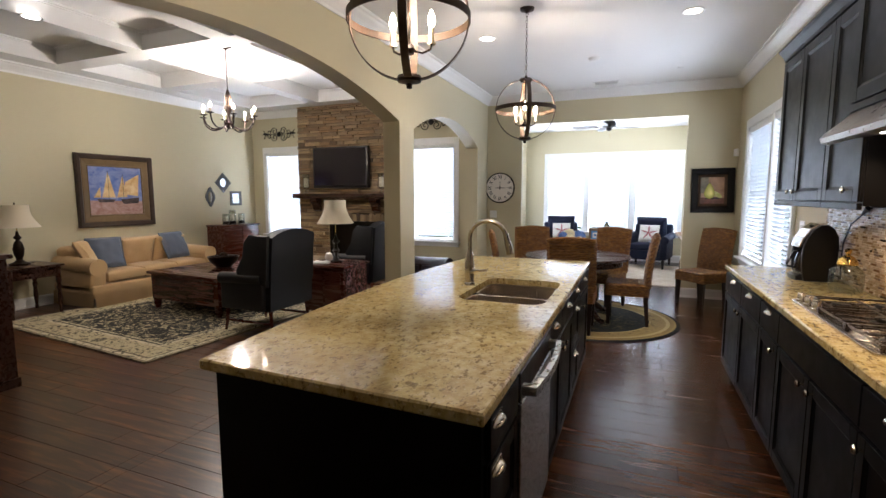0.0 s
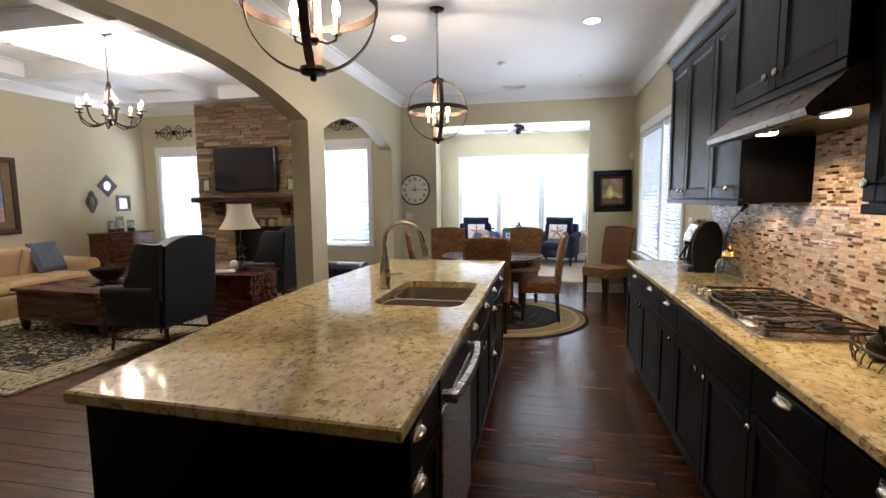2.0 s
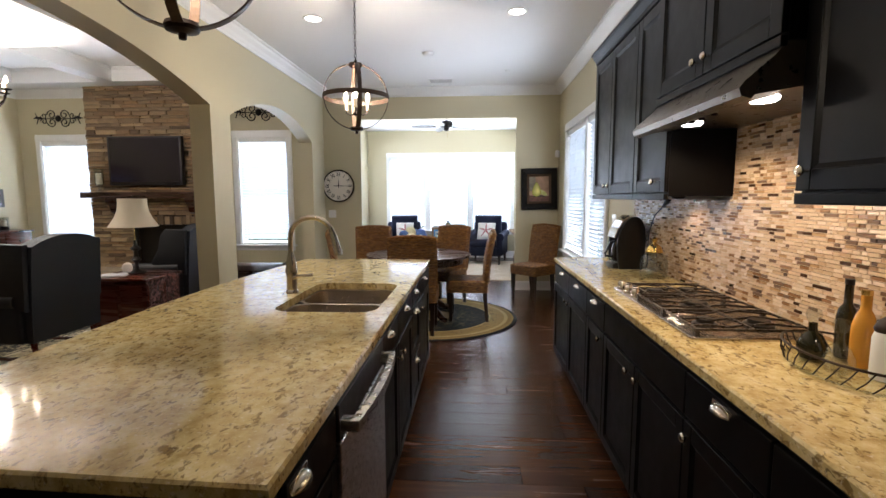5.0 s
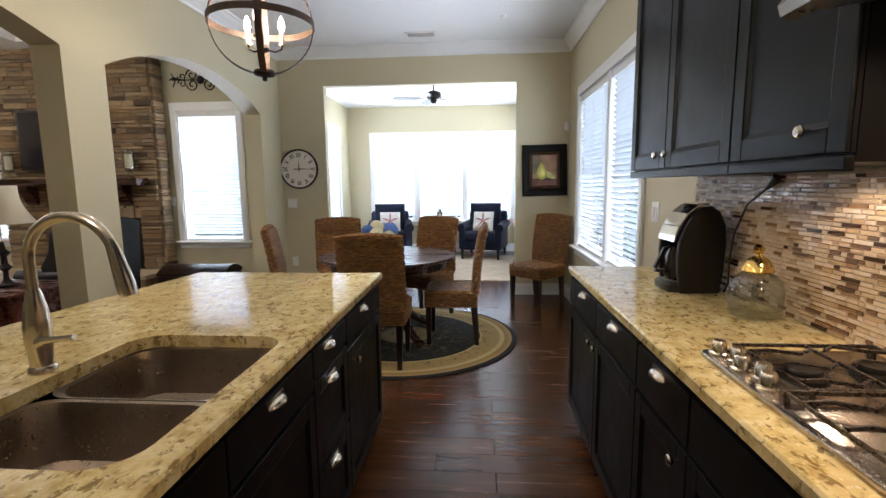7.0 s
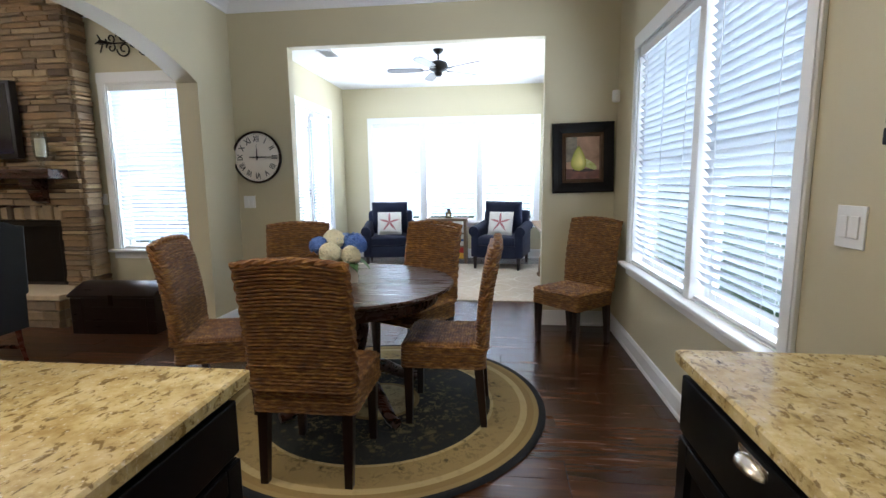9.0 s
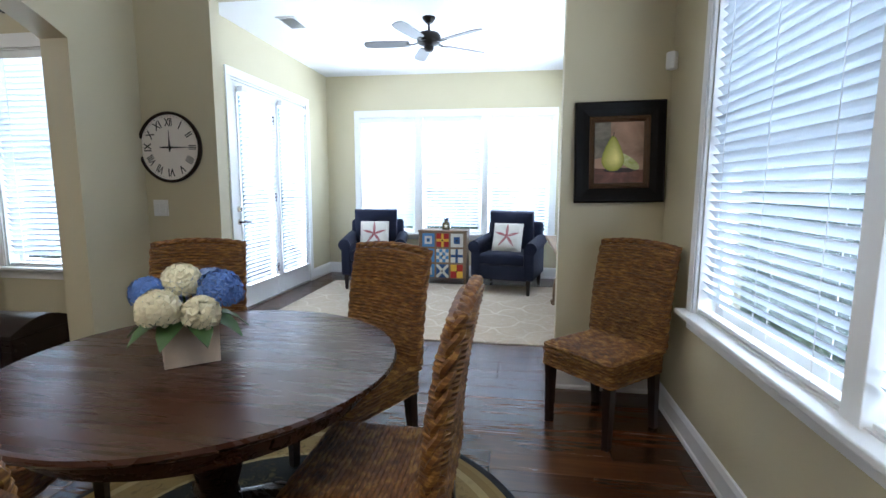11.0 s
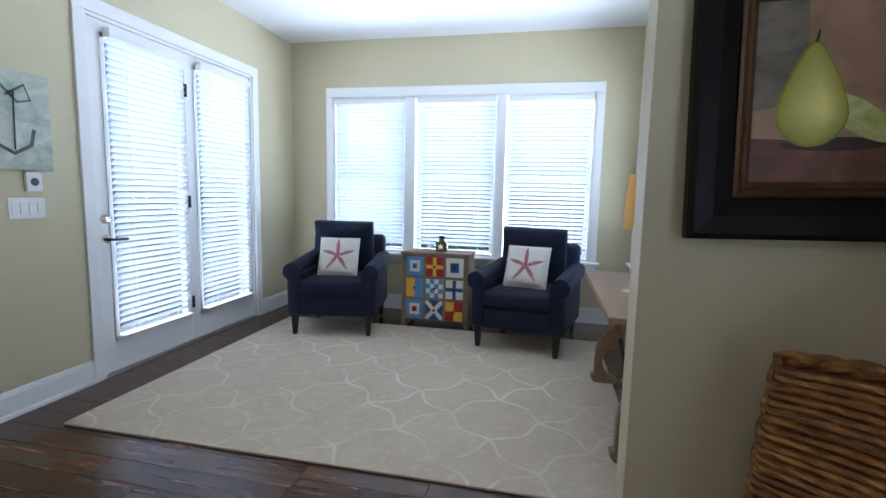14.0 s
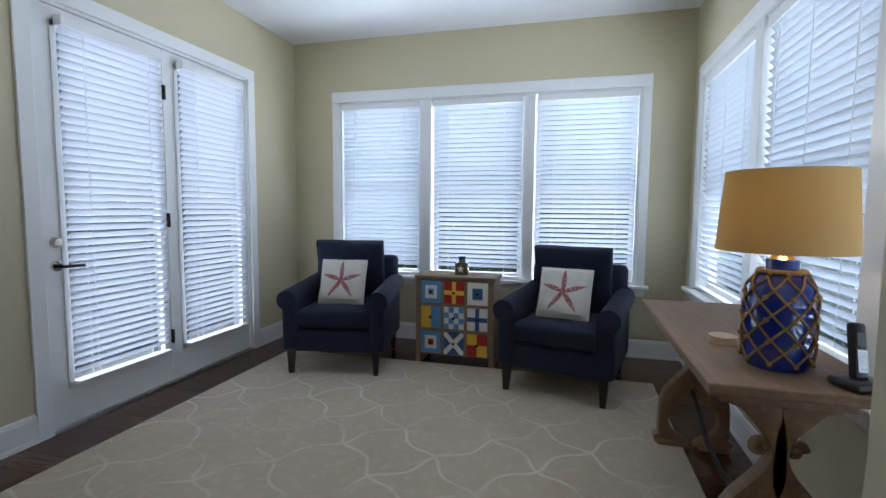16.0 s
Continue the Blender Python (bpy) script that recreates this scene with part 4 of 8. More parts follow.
def coffee_maker():
    c = thing("coffee_maker", "black and chrome drip coffee maker with a glass carafe", "coffee maker", pose(1.03, 4.915, TOP, 0, 0, 3) @ Matrix.Diagonal((0.78, 0.95, 0.98, 1)))
    # front towards -x, sides along y
    side = [(-0.075, 0.0), (0.13, 0.0), (0.147, 0.1), (0.152, 0.22), (0.143, 0.3), (0.11, 0.356), (0.065, 0.38), (0.02, 0.376), (-0.03, 0.345), (-0.072, 0.29), (-0.096, 0.23), (-0.102, 0.17), (-0.097, 0.09), (-0.085, 0.03)]
    for a in (-0.108, 0.08):
        part("side_shell", extrude_poly(side, a, a + 0.028, "y", None, 0.007), m_plastic, c, "", True)
    part("tank", box(bmesh.new(), 0.03, 0.14, -0.081, 0.081, 0.0, 0.33, 0.01), m_plastic, c, "", True)
    part("brew_head", extrude_poly([(-0.105, 0.225), (0.1, 0.225), (0.1, 0.37), (0.02, 0.368), (-0.035, 0.338), (-0.078, 0.285)], -0.08, 0.08, "y"), m_plastic, c)
    part("base", extrude_poly([(-0.125, 0.0), (0.05, 0.0), (0.05, 0.046), (-0.11, 0.044), (-0.13, 0.03)], -0.082, 0.082, "y", None, 0.008), m_plastic, c, "", True)
    part("front_cover", extrude_poly([(-0.118, 0.225), (-0.113, 0.25), (-0.094, 0.292), (-0.087, 0.288), (-0.105, 0.25), (-0.108, 0.225)], -0.079, 0.079, "y"), m_chrome, c, "brushed chrome front cover")
    part("lid", extrude_poly([(-0.092, 0.294), (-0.05, 0.348), (0.012, 0.386), (0.065, 0.392), (0.065, 0.382), (0.018, 0.376), (-0.042, 0.34), (-0.083, 0.288)], -0.079, 0.079, "y"), m_chrome, c, "chrome lid")
    part("button", lathe([(0.014, 0), (0.014, 0.004), (0, 0.005)], 16, None, pose(-0.02, -0.01, 0.372, 0, -32, 0)), m_plastic, c)
    part("hot_plate", lathe([(0.07, 0.044), (0.07, 0.049), (0, 0.049)], 20, None, Matrix.Translation((-0.045, 0, 0))), m_steel, c)
    j = part("carafe", lathe([(0, 0.05), (0.045, 0.05), (0.064, 0.062), (0.067, 0.1), (0.058, 0.15), (0.045, 0.185), (0.047, 0.198), (0, 0.2)], 24, None, Matrix.Translation((-0.048, 0, 0))), m_darkglass, c, "dark glass carafe", True)
    part("handle", tube([(-0.085, 0.0, 0.192), (-0.122, 0.0, 0.188), (-0.172, 0.0, 0.098), (-0.168, 0.0, 0.088), (-0.112, 0.0, 0.084)], 0.0, 4, None, False, (0.02, 0.014)), m_plastic, j)
    cord = thing("power_cord", "black appliance cord plugged in under the cabinet", "cord")
    part("cable", tube([(KX - 0.03, 4.62, 1.36), (KX - 0.05, 4.70, 1.30), (KX - 0.06, 4.76, 1.18), (KX - 0.05, 4.80, 1.08), (KX - 0.04, 4.82, 0.96), (KX - 0.05, 4.83, TOP + 0.004)], 0.004, 8), m_plastic, cord, "", True)
    part("plug", tube([(KX - 0.016, 4.58, 1.40), (KX - 0.03, 4.62, 1.36)], [0.02, 0.006], 10), m_plastic, cord, "", True)


m_chrome = plain("chrome", (0.75, 0.75, 0.76, 1), 0.12, 1.0, var=0.03, bump=0)
m_darkglass = Nodes("dark_glass").set((0.02, 0.015, 0.012, 1), 0.05)
m_brass = plain("brass", (0.75, 0.52, 0.16, 1), 0.22, 1.0, var=0.08, bump=0.0)
coffee_maker()


def jar_with_dome():
    j = thing("glass_jar", "wide clear glass jar with a brass domed lid", "jar", Matrix.Translation((1.075, 4.45, TOP)) @ Matrix.Diagonal((0.84, 0.84, 0.95, 1)))
    part("glass", lathe([(0, 0.0), (0.08, 0.0), (0.095, 0.01), (0.1, 0.05), (0.1, 0.11), (0.09, 0.145), (0.055, 0.17), (0.051, 0.17), (0.085, 0.142), (0.096, 0.11), (0.096, 0.05), (0.09, 0.014), (0.075, 0.006), (0, 0.006)], 28), m_glass, j, "", True)
    part("lid", lathe([(0, 0.171), (0.056, 0.171), (0.06, 0.177), (0.056, 0.192), (0.046, 0.21), (0.03, 0.224), (0.016, 0.23), (0.012, 0.238), (0.02, 0.25), (0.02, 0.262), (0.01, 0.272), (0, 0.274)], 24), m_brass, j, "brass domed lid with a knob", True)


jar_with_dome()


def tray_and_bottles():
    t = thing("wire_tray", "oval dark wire tray holding bottles", "tray", Matrix.Translation((1.05, 2.84, TOP)))

    def oval(r, z):
        return [(0.135 * r * math.cos(2 * math.pi * i / 32), 0.21 * r * math.sin(2 * math.pi * i / 32), z) for i in range(32)]
    bm = bmesh.new()
    bm.faces.new([bm.verts.new((x, y, 0.004)) for x, y, z in oval(1.0, 0)])
    tube(oval(1.0, 0.004), 0.004, 8, bm, True)
    part("base", bm, m_glass, t, "glass tray floor")
    part("rim", tube(oval(1.06, 0.06), 0.004, 8, None, True), m_bronze, t, "", True)
    bm = bmesh.new()
    for i in range(0, 32):
        a, b = oval(1.0, 0.004)[i], oval(1.06, 0.06)[(i + 1) % 32]
        mid = [(a[0] + b[0]) / 2 * 1.03, (a[1] + b[1]) / 2 * 1.03, 0.03]
        tube([a, mid, b], 0.0022, 5, bm)
    part("wirework", bm, m_bronze, t)
    m_olive = Nodes("dark_oil_glass").set((0.015, 0.014, 0.006, 1), 0.06)
    m_amber = plain("honey_oil", srgb("C08A34"), 0.15, var=0.15, bump=0)
    m_cruet = m_glass
    z0 = TOP + 0.0055

    def bottle(label, x, y, prof, m, cap=None):
        b = thing("bottle", label, "bottle", Matrix.Translation((x, y, z0)) @ Matrix.Scale(0.86, 4), "bottles in the tray")
        part("body", lathe(prof, 20), m, b, "", True)
        if cap:
            part("stopper", lathe(cap[0], 16), cap[1], b, "", True)
    bottle("tall dark green oil bottle", 1.115, 2.955, [(0, 0), (0.03, 0), (0.032, 0.01), (0.032, 0.15), (0.026, 0.18), (0.014, 0.2), (0.013, 0.27), (0, 0.27)], m_olive, ([(0.015, 0.27), (0.015, 0.29), (0, 0.29)], m_plastic))
    bottle("tall amber sauce bottle", 1.105, 2.875, [(0, 0), (0.034, 0), (0.036, 0.01), (0.036, 0.14), (0.026, 0.18), (0.016, 0.2), (0.016, 0.25), (0, 0.25)], m_amber, ([(0.017, 0.25), (0.017, 0.268), (0, 0.27)], m_brass))
    for x, y, m, lab in ((1.01, 2.945, m_olive, "round cruet of dark vinegar with a glass stopper"), (1.0, 2.82, m_cruet, "round clear glass cruet with a ball stopper")):
        bottle(lab, x, y, [(0, 0), (0.035, 0), (0.047, 0.03), (0.046, 0.05), (0.03, 0.085), (0.014, 0.1), (0.013, 0.13), (0, 0.13)], m, ([(0.012, 0.13), (0.02, 0.142), (0.026, 0.16), (0.02, 0.18), (0, 0.186)], m_glass))
    p = thing("pepper_mill", "glass jar with a dark lid and white contents", "jar", Matrix.Translation((1.09, 2.77, z0)) @ Matrix.Scale(0.88, 4))
    part("body", lathe([(0, 0), (0.04, 0), (0.042, 0.01), (0.042, 0.13), (0.036, 0.15), (0, 0.15)], 20), m_white, p, "", True)
    part("lid", lathe([(0.037, 0.15), (0.04, 0.16), (0.03, 0.185), (0.012, 0.2), (0, 0.205)], 18), m_bronze, p, "", True)


tray_and_bottles()


# --- pendants ---
def pendant(y):
    R, c = 0.25, 2.215
    p = thing("pendant_lamp", "bronze orb pendant lamp with lit candle bulbs", "pendant lamp", Matrix.Translation((-0.99, y, 0)), "pendants over the island")
    for k, rz in enumerate((20, 110)):
        bm = bmesh.new()
        pts = [Vector((R * math.cos(radians(a)), 0, c + R * math.sin(radians(a)))) for a in range(0, 360, 8)]
        Rm = Matrix.Rotation(radians(rz), 3, "Z")
        n = len(pts)
        rings = []
        for i, q in enumerate(pts):
            rad = Vector((math.cos(2 * math.pi * i / n), 0, math.sin(2 * math.pi * i / n)))
            rings.append([bm.verts.new(Rm @ (q + Vector((0, s * 0.0165, 0)) + rad * t)) for s, t in ((-1, 0), (1, 0), (1, 0.005), (-1, 0.005))])
        for i in range(n):
            a, b = rings[i], rings[(i + 1) % n]
            for j in range(4):
                bm.faces.new((a[j], a[(j + 1) % 4], b[(j + 1) % 4], b[j]))
        part("hoop", bm, m_orb, p)
    bm = bmesh.new()
    rings = []
    n = 48
    for i in range(n):
        a = 2 * math.pi * i / n
        rings.append([bm.verts.new(((R + 0.006 + t) * math.cos(a), (R + 0.006 + t) * math.sin(a), c + s * 0.0165)) for s, t in ((-1, 0), (1, 0), (1, 0.005), (-1, 0.005))])
    for i in range(n):
        a, b = rings[i], rings[(i + 1) % n]
        for j in range(4):
            bm.faces.new((a[j], a[(j + 1) % 4], b[(j + 1) % 4], b[j]))
    part("equator_band", bm, m_orb, p)
    part("bottom_cap", lathe([(0, -0.03), (0.012, -0.026), (0.014, -0.008), (0.05, 0.0), (0.055, 0.012), (0.05, 0.025), (0, 0.028)], 20, None, Matrix.Translation((0, 0, c - R - 0.008))), m_bronze, p, "", True)
    part("top_cap", lathe([(0.05, -0.02), (0.055, -0.006), (0.05, 0.006), (0.014, 0.012), (0.01, 0.03), (0, 0.032)], 20, None, Matrix.Translation((0, 0, c + R + 0.004))), m_bronze, p, "", True)
    part("stem", tube([(0, 0, c - 0.12), (0, 0, c + R)], 0.006, 8), m_bronze, p, "", True)
    part("hub", lathe([(0, -0.02), (0.02, -0.018), (0.028, 0.0), (0.02, 0.018), (0, 0.02)], 16, None, Matrix.Translation((0, 0, c - 0.125))), m_bronze, p, "", True)
    for i in range(3):
        a = radians(120 * i + 40)
        d = Vector((math.cos(a), math.sin(a), 0))
        base = Vector((0, 0, c - 0.125))
        ar = part("arm", tube([base, base + d * 0.06 + Vector((0, 0, -0.008)), base + d * 0.095 + Vector((0, 0, 0.01)), base + d * 0.1 + Vector((0, 0, 0.035))], 0.005, 8), m_bronze, p, "", True)
        t = base + d * 0.1
        part("candle_sleeve", lathe([(0.017, 0.03), (0.018, 0.038), (0.011, 0.04), (0.011, 0.1), (0, 0.1)], 14, None, Matrix.Translation(t)), m_candle, ar, "ivory candle sleeve", True)
        part("bulb", lathe([(0.008, 0.1), (0.0155, 0.118), (0.0165, 0.13), (0.012, 0.152), (0.004, 0.172), (0, 0.176)], 14, None, Matrix.Translation(t)), m_bulb, ar, "glowing candle bulb", True)
    bm = bmesh.new()
    z, i = c + R + 0.04, 0
    while z < CZ - 0.03:
        pts = []
        for k in range(10):
            a = 2 * math.pi * k / 10
            u, v = 0.009 * math.cos(a), 0.018 * math.sin(a)
            pts.append((u, 0, z + v) if i % 2 else (0, u, z + v))
        tube(pts, 0.0022, 5, bm, True)
        z += 0.029
        i += 1
    part("chain", bm, m_bronze, p)
    part("canopy", lathe([(0, -0.04), (0.012, -0.038), (0.02, -0.028), (0.055, -0.018), (0.062, 0), (0, 0)], 20, None, Matrix.Translation((0, 0, CZ))), m_bronze, p, "", True)
    point_lamp("pendant_light", (-0.99, y, c + 0.03), PEND, (1.0, 0.82, 0.58), 0.03)


m_orb = wood("weathered_bronze_wood", srgb("2A1C12"), srgb("5A432E"), 0.5, 4, 2, 0.1, 0.1)
m_candle = plain("ivory_sleeve", srgb("E9DDC0"), 0.5, var=0.05)
PEND = 32.0
pendant(2.96)
pendant(5.25)


def can_light(x, y, z, watts, name="ceiling_downlight"):
    c = thing(name, "recessed round white ceiling downlight, lit", "downlight", Matrix.Translation((x, y, z)), "ceiling downlights")
    part("trim", lathe([(0.068, -0.002), (0.088, -0.008), (0.095, -0.003), (0.095, 0.0)], 28), m_white, c, "", True)
    part("lens", lathe([(0, -0.001), (0.068, -0.002), (0.068, 0.0)], 24), m_can, c, "glowing lens", True)
    spot_lamp("downlight", (x, y, z - 0.02), watts, (1.0, 0.86, 0.66), 130, 0.06)


can_light(-1.53, 5.88, CZ, 40)
can_light(0.32, 5.84, CZ, 40)
can_light(-5.4, 3.95, LZ, 25)

sm = thing("smoke_detector", "round white smoke detector on the ceiling", "smoke detector", Matrix.Translation((-0.58, 6.99, CZ)))
part("housing", lathe([(0, -0.035), (0.04, -0.034), (0.06, -0.022), (0.068, 0)], 24), m_white, sm, "", True)
sp = thing("sprinkler_head", "small white ceiling sprinkler cover", "sprinkler", Matrix.Translation((0.37, 7.8, CZ)))
part("cover", lathe([(0, -0.018), (0.028, -0.016), (0.036, 0)], 20), m_white, sp, "", True)


def vent(x, y, z, w, d, m=None):
    v = thing("ceiling_vent", "white slatted ceiling air vent", "vent", Matrix.Translation((x, y, z)))
    bm = bmesh.new()
    for a, b, c, e in ((-w / 2, w / 2, -d / 2, -d / 2 + 0.02), (-w / 2, w / 2, d / 2 - 0.02, d / 2), (-w / 2, -w / 2 + 0.02, -d / 2 + 0.02, d / 2 - 0.02), (w / 2 - 0.02, w / 2, -d / 2 + 0.02, d / 2 - 0.02)):
        box(bm, a, b, c, e, -0.012, -0.001, 0.002)
    part("frame", bm, m_white, v)
    part("backing", B(-w / 2 + 0.02, w / 2 - 0.02, -d / 2 + 0.02, d / 2 - 0.02, -0.003, -0.001), m_grey, v)
    n = int((d - 0.04) / 0.016)
    me = mesh_of("slat", B(-w / 2 + 0.02, w / 2 - 0.02, -0.006, 0.006, -0.001, 0.0005), m_white)
    for i in range(n):
        share("slat", me, Matrix.Translation((0, -d / 2 + 0.028 + i * 0.016, -0.008)) @ Matrix.Rotation(radians(35), 4, "X"), v)


m_grey = plain("dark_grey", (0.1, 0.1, 0.1, 1), 0.7)
vent(-0.52, 8.28, CZ, 0.34, 0.18)
vent(-1.95, 10.3, SZ, 0.2, 0.34)
vent(-6.2, 5.75, LZ + 0.2, 0.35, 0.2)


def plate(label, p, axis, d, w=0.075, h=0.118, kind="switch", n=1):
    """A wall plate with rocker switches or an outlet."""
    if axis == "y":
        m = Matrix(((1, 0, 0, p[0]), (0, d, 0, p[1]), (0, 0, 1, p[2]), (0, 0, 0, 1)))
    else:
        m = Matrix(((0, d, 0, p[0]), (1, 0, 0, p[1]), (0, 0, 1, p[2]), (0, 0, 0, 1)))
    r = thing("light_switch" if kind == "switch" else "outlet", label, "light switch" if kind == "switch" else "outlet", m)
    part("plate", box(bmesh.new(), -w / 2, w / 2, 0, 0.006, -h / 2, h / 2, 0.002), m_white, r)
    for i in range(n):
        u = (i - (n - 1) / 2) * 0.046
        if kind == "switch":
            part("rocker", box(bmesh.new(), u - 0.016, u + 0.016, 0.006, 0.011, -0.033, 0.033, 0.002), m_white, r)
        else:
            for z in (-0.02, 0.02):
                part("socket", lathe([(0, 0.003), (0.014, 0.003), (0.015, 0)], 14, None, Matrix.Translation((u, 0.006, z)) @ Matrix.Rotation(radians(-90), 4, "X")), m_white, r)


plate("white double light switch below the clock", (-2.25, W, 1.17), "y", -1, 0.118, 0.118, "switch", 2)
plate("white wall outlet near the floor", (-2.25, W, 0.42), "y", -1, kind="outlet")
plate("white light switch beside the kitchen window", (KX, 5.785, 1.205), "x", -1, 0.118, 0.125, "switch", 2)
plate("white light switch on the living room wall", (-3.945, WL, 1.2), "y", -1)
plate("white light switch below the canvas", (SX, 9.69, 1.18), "x", 1, 0.2, 0.118, "switch", 4)
th = thing("thermostat", "small white wall thermostat below the canvas", "thermostat", Matrix.Translation((SX, 9.73, 1.33)))
part("case", box(bmesh.new(), 0, 0.022, -0.045, 0.045, -0.055, 0.055, 0.006), m_white, th)
part("dial", lathe([(0, 0.01), (0.02, 0.008), (0.024, 0)], 20, None, Matrix.Translation((0.02, 0, 0)) @ Matrix.Rotation(radians(90), 4, "Y")), m_grey, th)
ms = thing("wall_sensor", "small white alarm sensor in the wall corner", "sensor", pose(1.165, 8.565, 2.05, 0, 0, -45))
part("case", box(bmesh.new(), -0.028, 0.028, -0.03, 0.02, -0.05, 0.05, 0.012), m_white, ms, "", True)

# ================= dining =================
def rope_material():
    k = Nodes("woven_seagrass")
    a = k.noise(60, 4, (0.35, 0.35, 1.6), 0.6, 0.3)
    col = k.ramp(a, [(0.28, srgb("3C240E")), (0.5, srgb("7A4E1E")), (0.72, srgb("B88C42"))])
    col = k.mix(k.ramp(k.noise(4, 3), [(0.4, (0.7, 0.7, 0.7, 1)), (0.65, (1.0, 1.0, 1.0, 1))]), srgb("553618"), col)
    k.set(col, 0.6)
    k.bump(k.noise(260, 3, (1, 1, 0.4)), 0.3, 0.002)
    return k.m


m_rope = rope_material()
m_leg = wood("espresso_leg", srgb("150C08"), srgb("2B1810"), 0.35, 4, 2, 0.1)


def woven(x0, x1, y0, y1, z0, z1, row=0.0158, lean=0.0, seed=0, top_bow=0.0, r=0.02, bulge=0.0095):
    """A body wrapped in rows of twisted rope: each row bulges and its strands run askew."""
    rnd = random.Random(seed)
    bm = bmesh.new()
    outline = rounded_rect(x0, x1, y0, y1, r, 3)
    fine = []
    n = len(outline)
    for i in range(n):
        a, b = Vector(outline[i]), Vector(outline[(i + 1) % n])
        m = max(1, int((b - a).length / 0.0085))
        for j in range(m):
            fine.append((a + (b - a) * j / m))
    cen = Vector(((x0 + x1) / 2, (y0 + y1) / 2))
    rows = int((z1 - z0) / row)
    rings = []
    prof = ((0.0, -1.35), (0.2, 0.66), (0.5, 1.0), (0.8, 0.68))
    for i in range(rows):
        ph, wob = rnd.uniform(0, 6), rnd.uniform(0.7, 1.25)
        dz = rnd.uniform(-0.0012, 0.0012)
        for t, h in prof:
            z = z0 + (i + t) * row + dz
            ring = []
            for q, p in enumerate(fine):
                out = (p - cen)
                nx = Vector((1 if p.x > x1 - 0.004 else -1 if p.x < x0 + 0.004 else 0, 1 if p.y > y1 - 0.004 else -1 if p.y < y0 + 0.004 else 0))
                nx = nx.normalized() if nx.length else out.normalized()
                tw = (0.8 + 0.2 * math.sin(q * 0.9 + t * 2.2 + ph)) if h > 0 else 1.0
                o = nx * bulge * h * wob * tw
                zz = z + 0.0007 * math.sin(q * 0.22 + ph)
                f = (z - z0) / (z1 - z0)
                bow = top_bow * f * (1 - ((p.x - cen.x) / (x1 - x0) * 2) ** 2)
                ring.append(bm.verts.new((p.x + o.x, p.y + o.y - lean * f * f, zz + bow)))
            rings.append(ring)
    m = len(fine)
    for a, b in zip(rings, rings[1:]):
        for i in range(m):
            bm.faces.new((a[i], a[(i + 1) % m], b[(i + 1) % m], b[i]))
    bm.faces.new(rings[-1])
    bm.faces.new(rings[0][::-1])
    return bm


def woven_seat(w, d, z):
    """The woven seat top: rows of rope running across, slightly dished."""
    bm = bmesh.new()
    nx, ny = 44, 27 * 4
    grid = []
    rnd = random.Random(9)
    ph = [rnd.uniform(0, 6) for _ in range(40)]
    for j in range(ny + 1):
        row = []
        for i in range(nx + 1):
            x, y = -w / 2 + w * i / nx, -d / 2 + d * j / ny
            e = min(1.0, min(w / 2 - abs(x), d / 2 - abs(y)) / 0.03)
            t = (j % 4) / 4
            hh = (math.sin(math.pi * t) - 0.35) * 0.0085 * (0.65 + 0.35 * math.sin(i * 1.25 + ph[(j // 4) % 40]))
            row.append(bm.verts.new((x, y, z + hh - 0.022 * (1 - e) ** 2 - 0.008 * math.cos(x / w * 3) * math.cos(y / d * 3))))
        grid.append(row)
    for j in range(ny):
        for i in range(nx):
            bm.faces.new((grid[j][i], grid[j][i + 1], grid[j + 1][i + 1], grid[j + 1][i]))
    return bm


def dining_chair():
    """Front towards +y."""
    c = thing("dining_chair", "woven seagrass dining chair with dark wooden legs", "chair", Matrix.Translation((0, 0, -50)), "woven dining chairs")
    part("backrest", woven(-0.235, 0.235, -0.245, -0.185, 0.44, 1.0, lean=0.075, seed=1, top_bow=0.02), m_rope, c, "", True)
    for s in (0, 1):
        pts = []
        for i in range(151):
            f = i / 150
            L = f * 1.55
            if L < 0.54:
                px, pz = -0.236, 0.47 + L
            elif L < 1.01:
                u = (L - 0.54) / 0.47
                px, pz = -0.236 + u * 0.472, 1.004 + 0.02 * (1 - (2 * u - 1) ** 2)
            else:
                px, pz = 0.236, 1.01 - (L - 1.01)
            g_ = (pz - 0.44) / 0.56
            a = f * 150 * 0.62 + s * math.pi
            side_on = 0.54 <= L < 1.01
            pts.append((px + (0 if side_on else 0.007 * math.cos(a)), -0.215 - 0.075 * g_ * g_ + 0.011 * math.sin(a), pz + (0.006 * math.cos(a) if side_on else 0)))
        part("edge_braid", tube(pts, 0.0125, 6), m_rope, c, "thick braided rope edge", True)
    part("seat", woven_seat(0.455, 0.44, 0.475), m_rope, c, "", True)
    part("seat_apron", woven(-0.23, 0.23, -0.225, 0.222, 0.335, 0.468, seed=2), m_rope, c, "", True)
    for x in (-0.195, 0.195):
        for y in (-0.195, 0.19):
            bm = bmesh.new()
            s0, s1 = 0.024, 0.017
            sy = -0.03 if y < 0 else 0
            lo = [bm.verts.new((x + a * s1, y + sy + b * s1, 0)) for a, b in ((-1, -1), (1, -1), (1, 1), (-1, 1))]
            hi = [bm.verts.new((x + a * s0, y + b * s0, 0.345)) for a, b in ((-1, -1), (1, -1), (1, 1), (-1, 1))]
            for i in range(4):
                bm.faces.new((lo[i], lo[(i + 1) % 4], hi[(i + 1) % 4], hi[i]))
            bm.faces.new(lo[::-1])
            bm.faces.new(hi)
            part("leg", bm, m_leg, c)
    return c


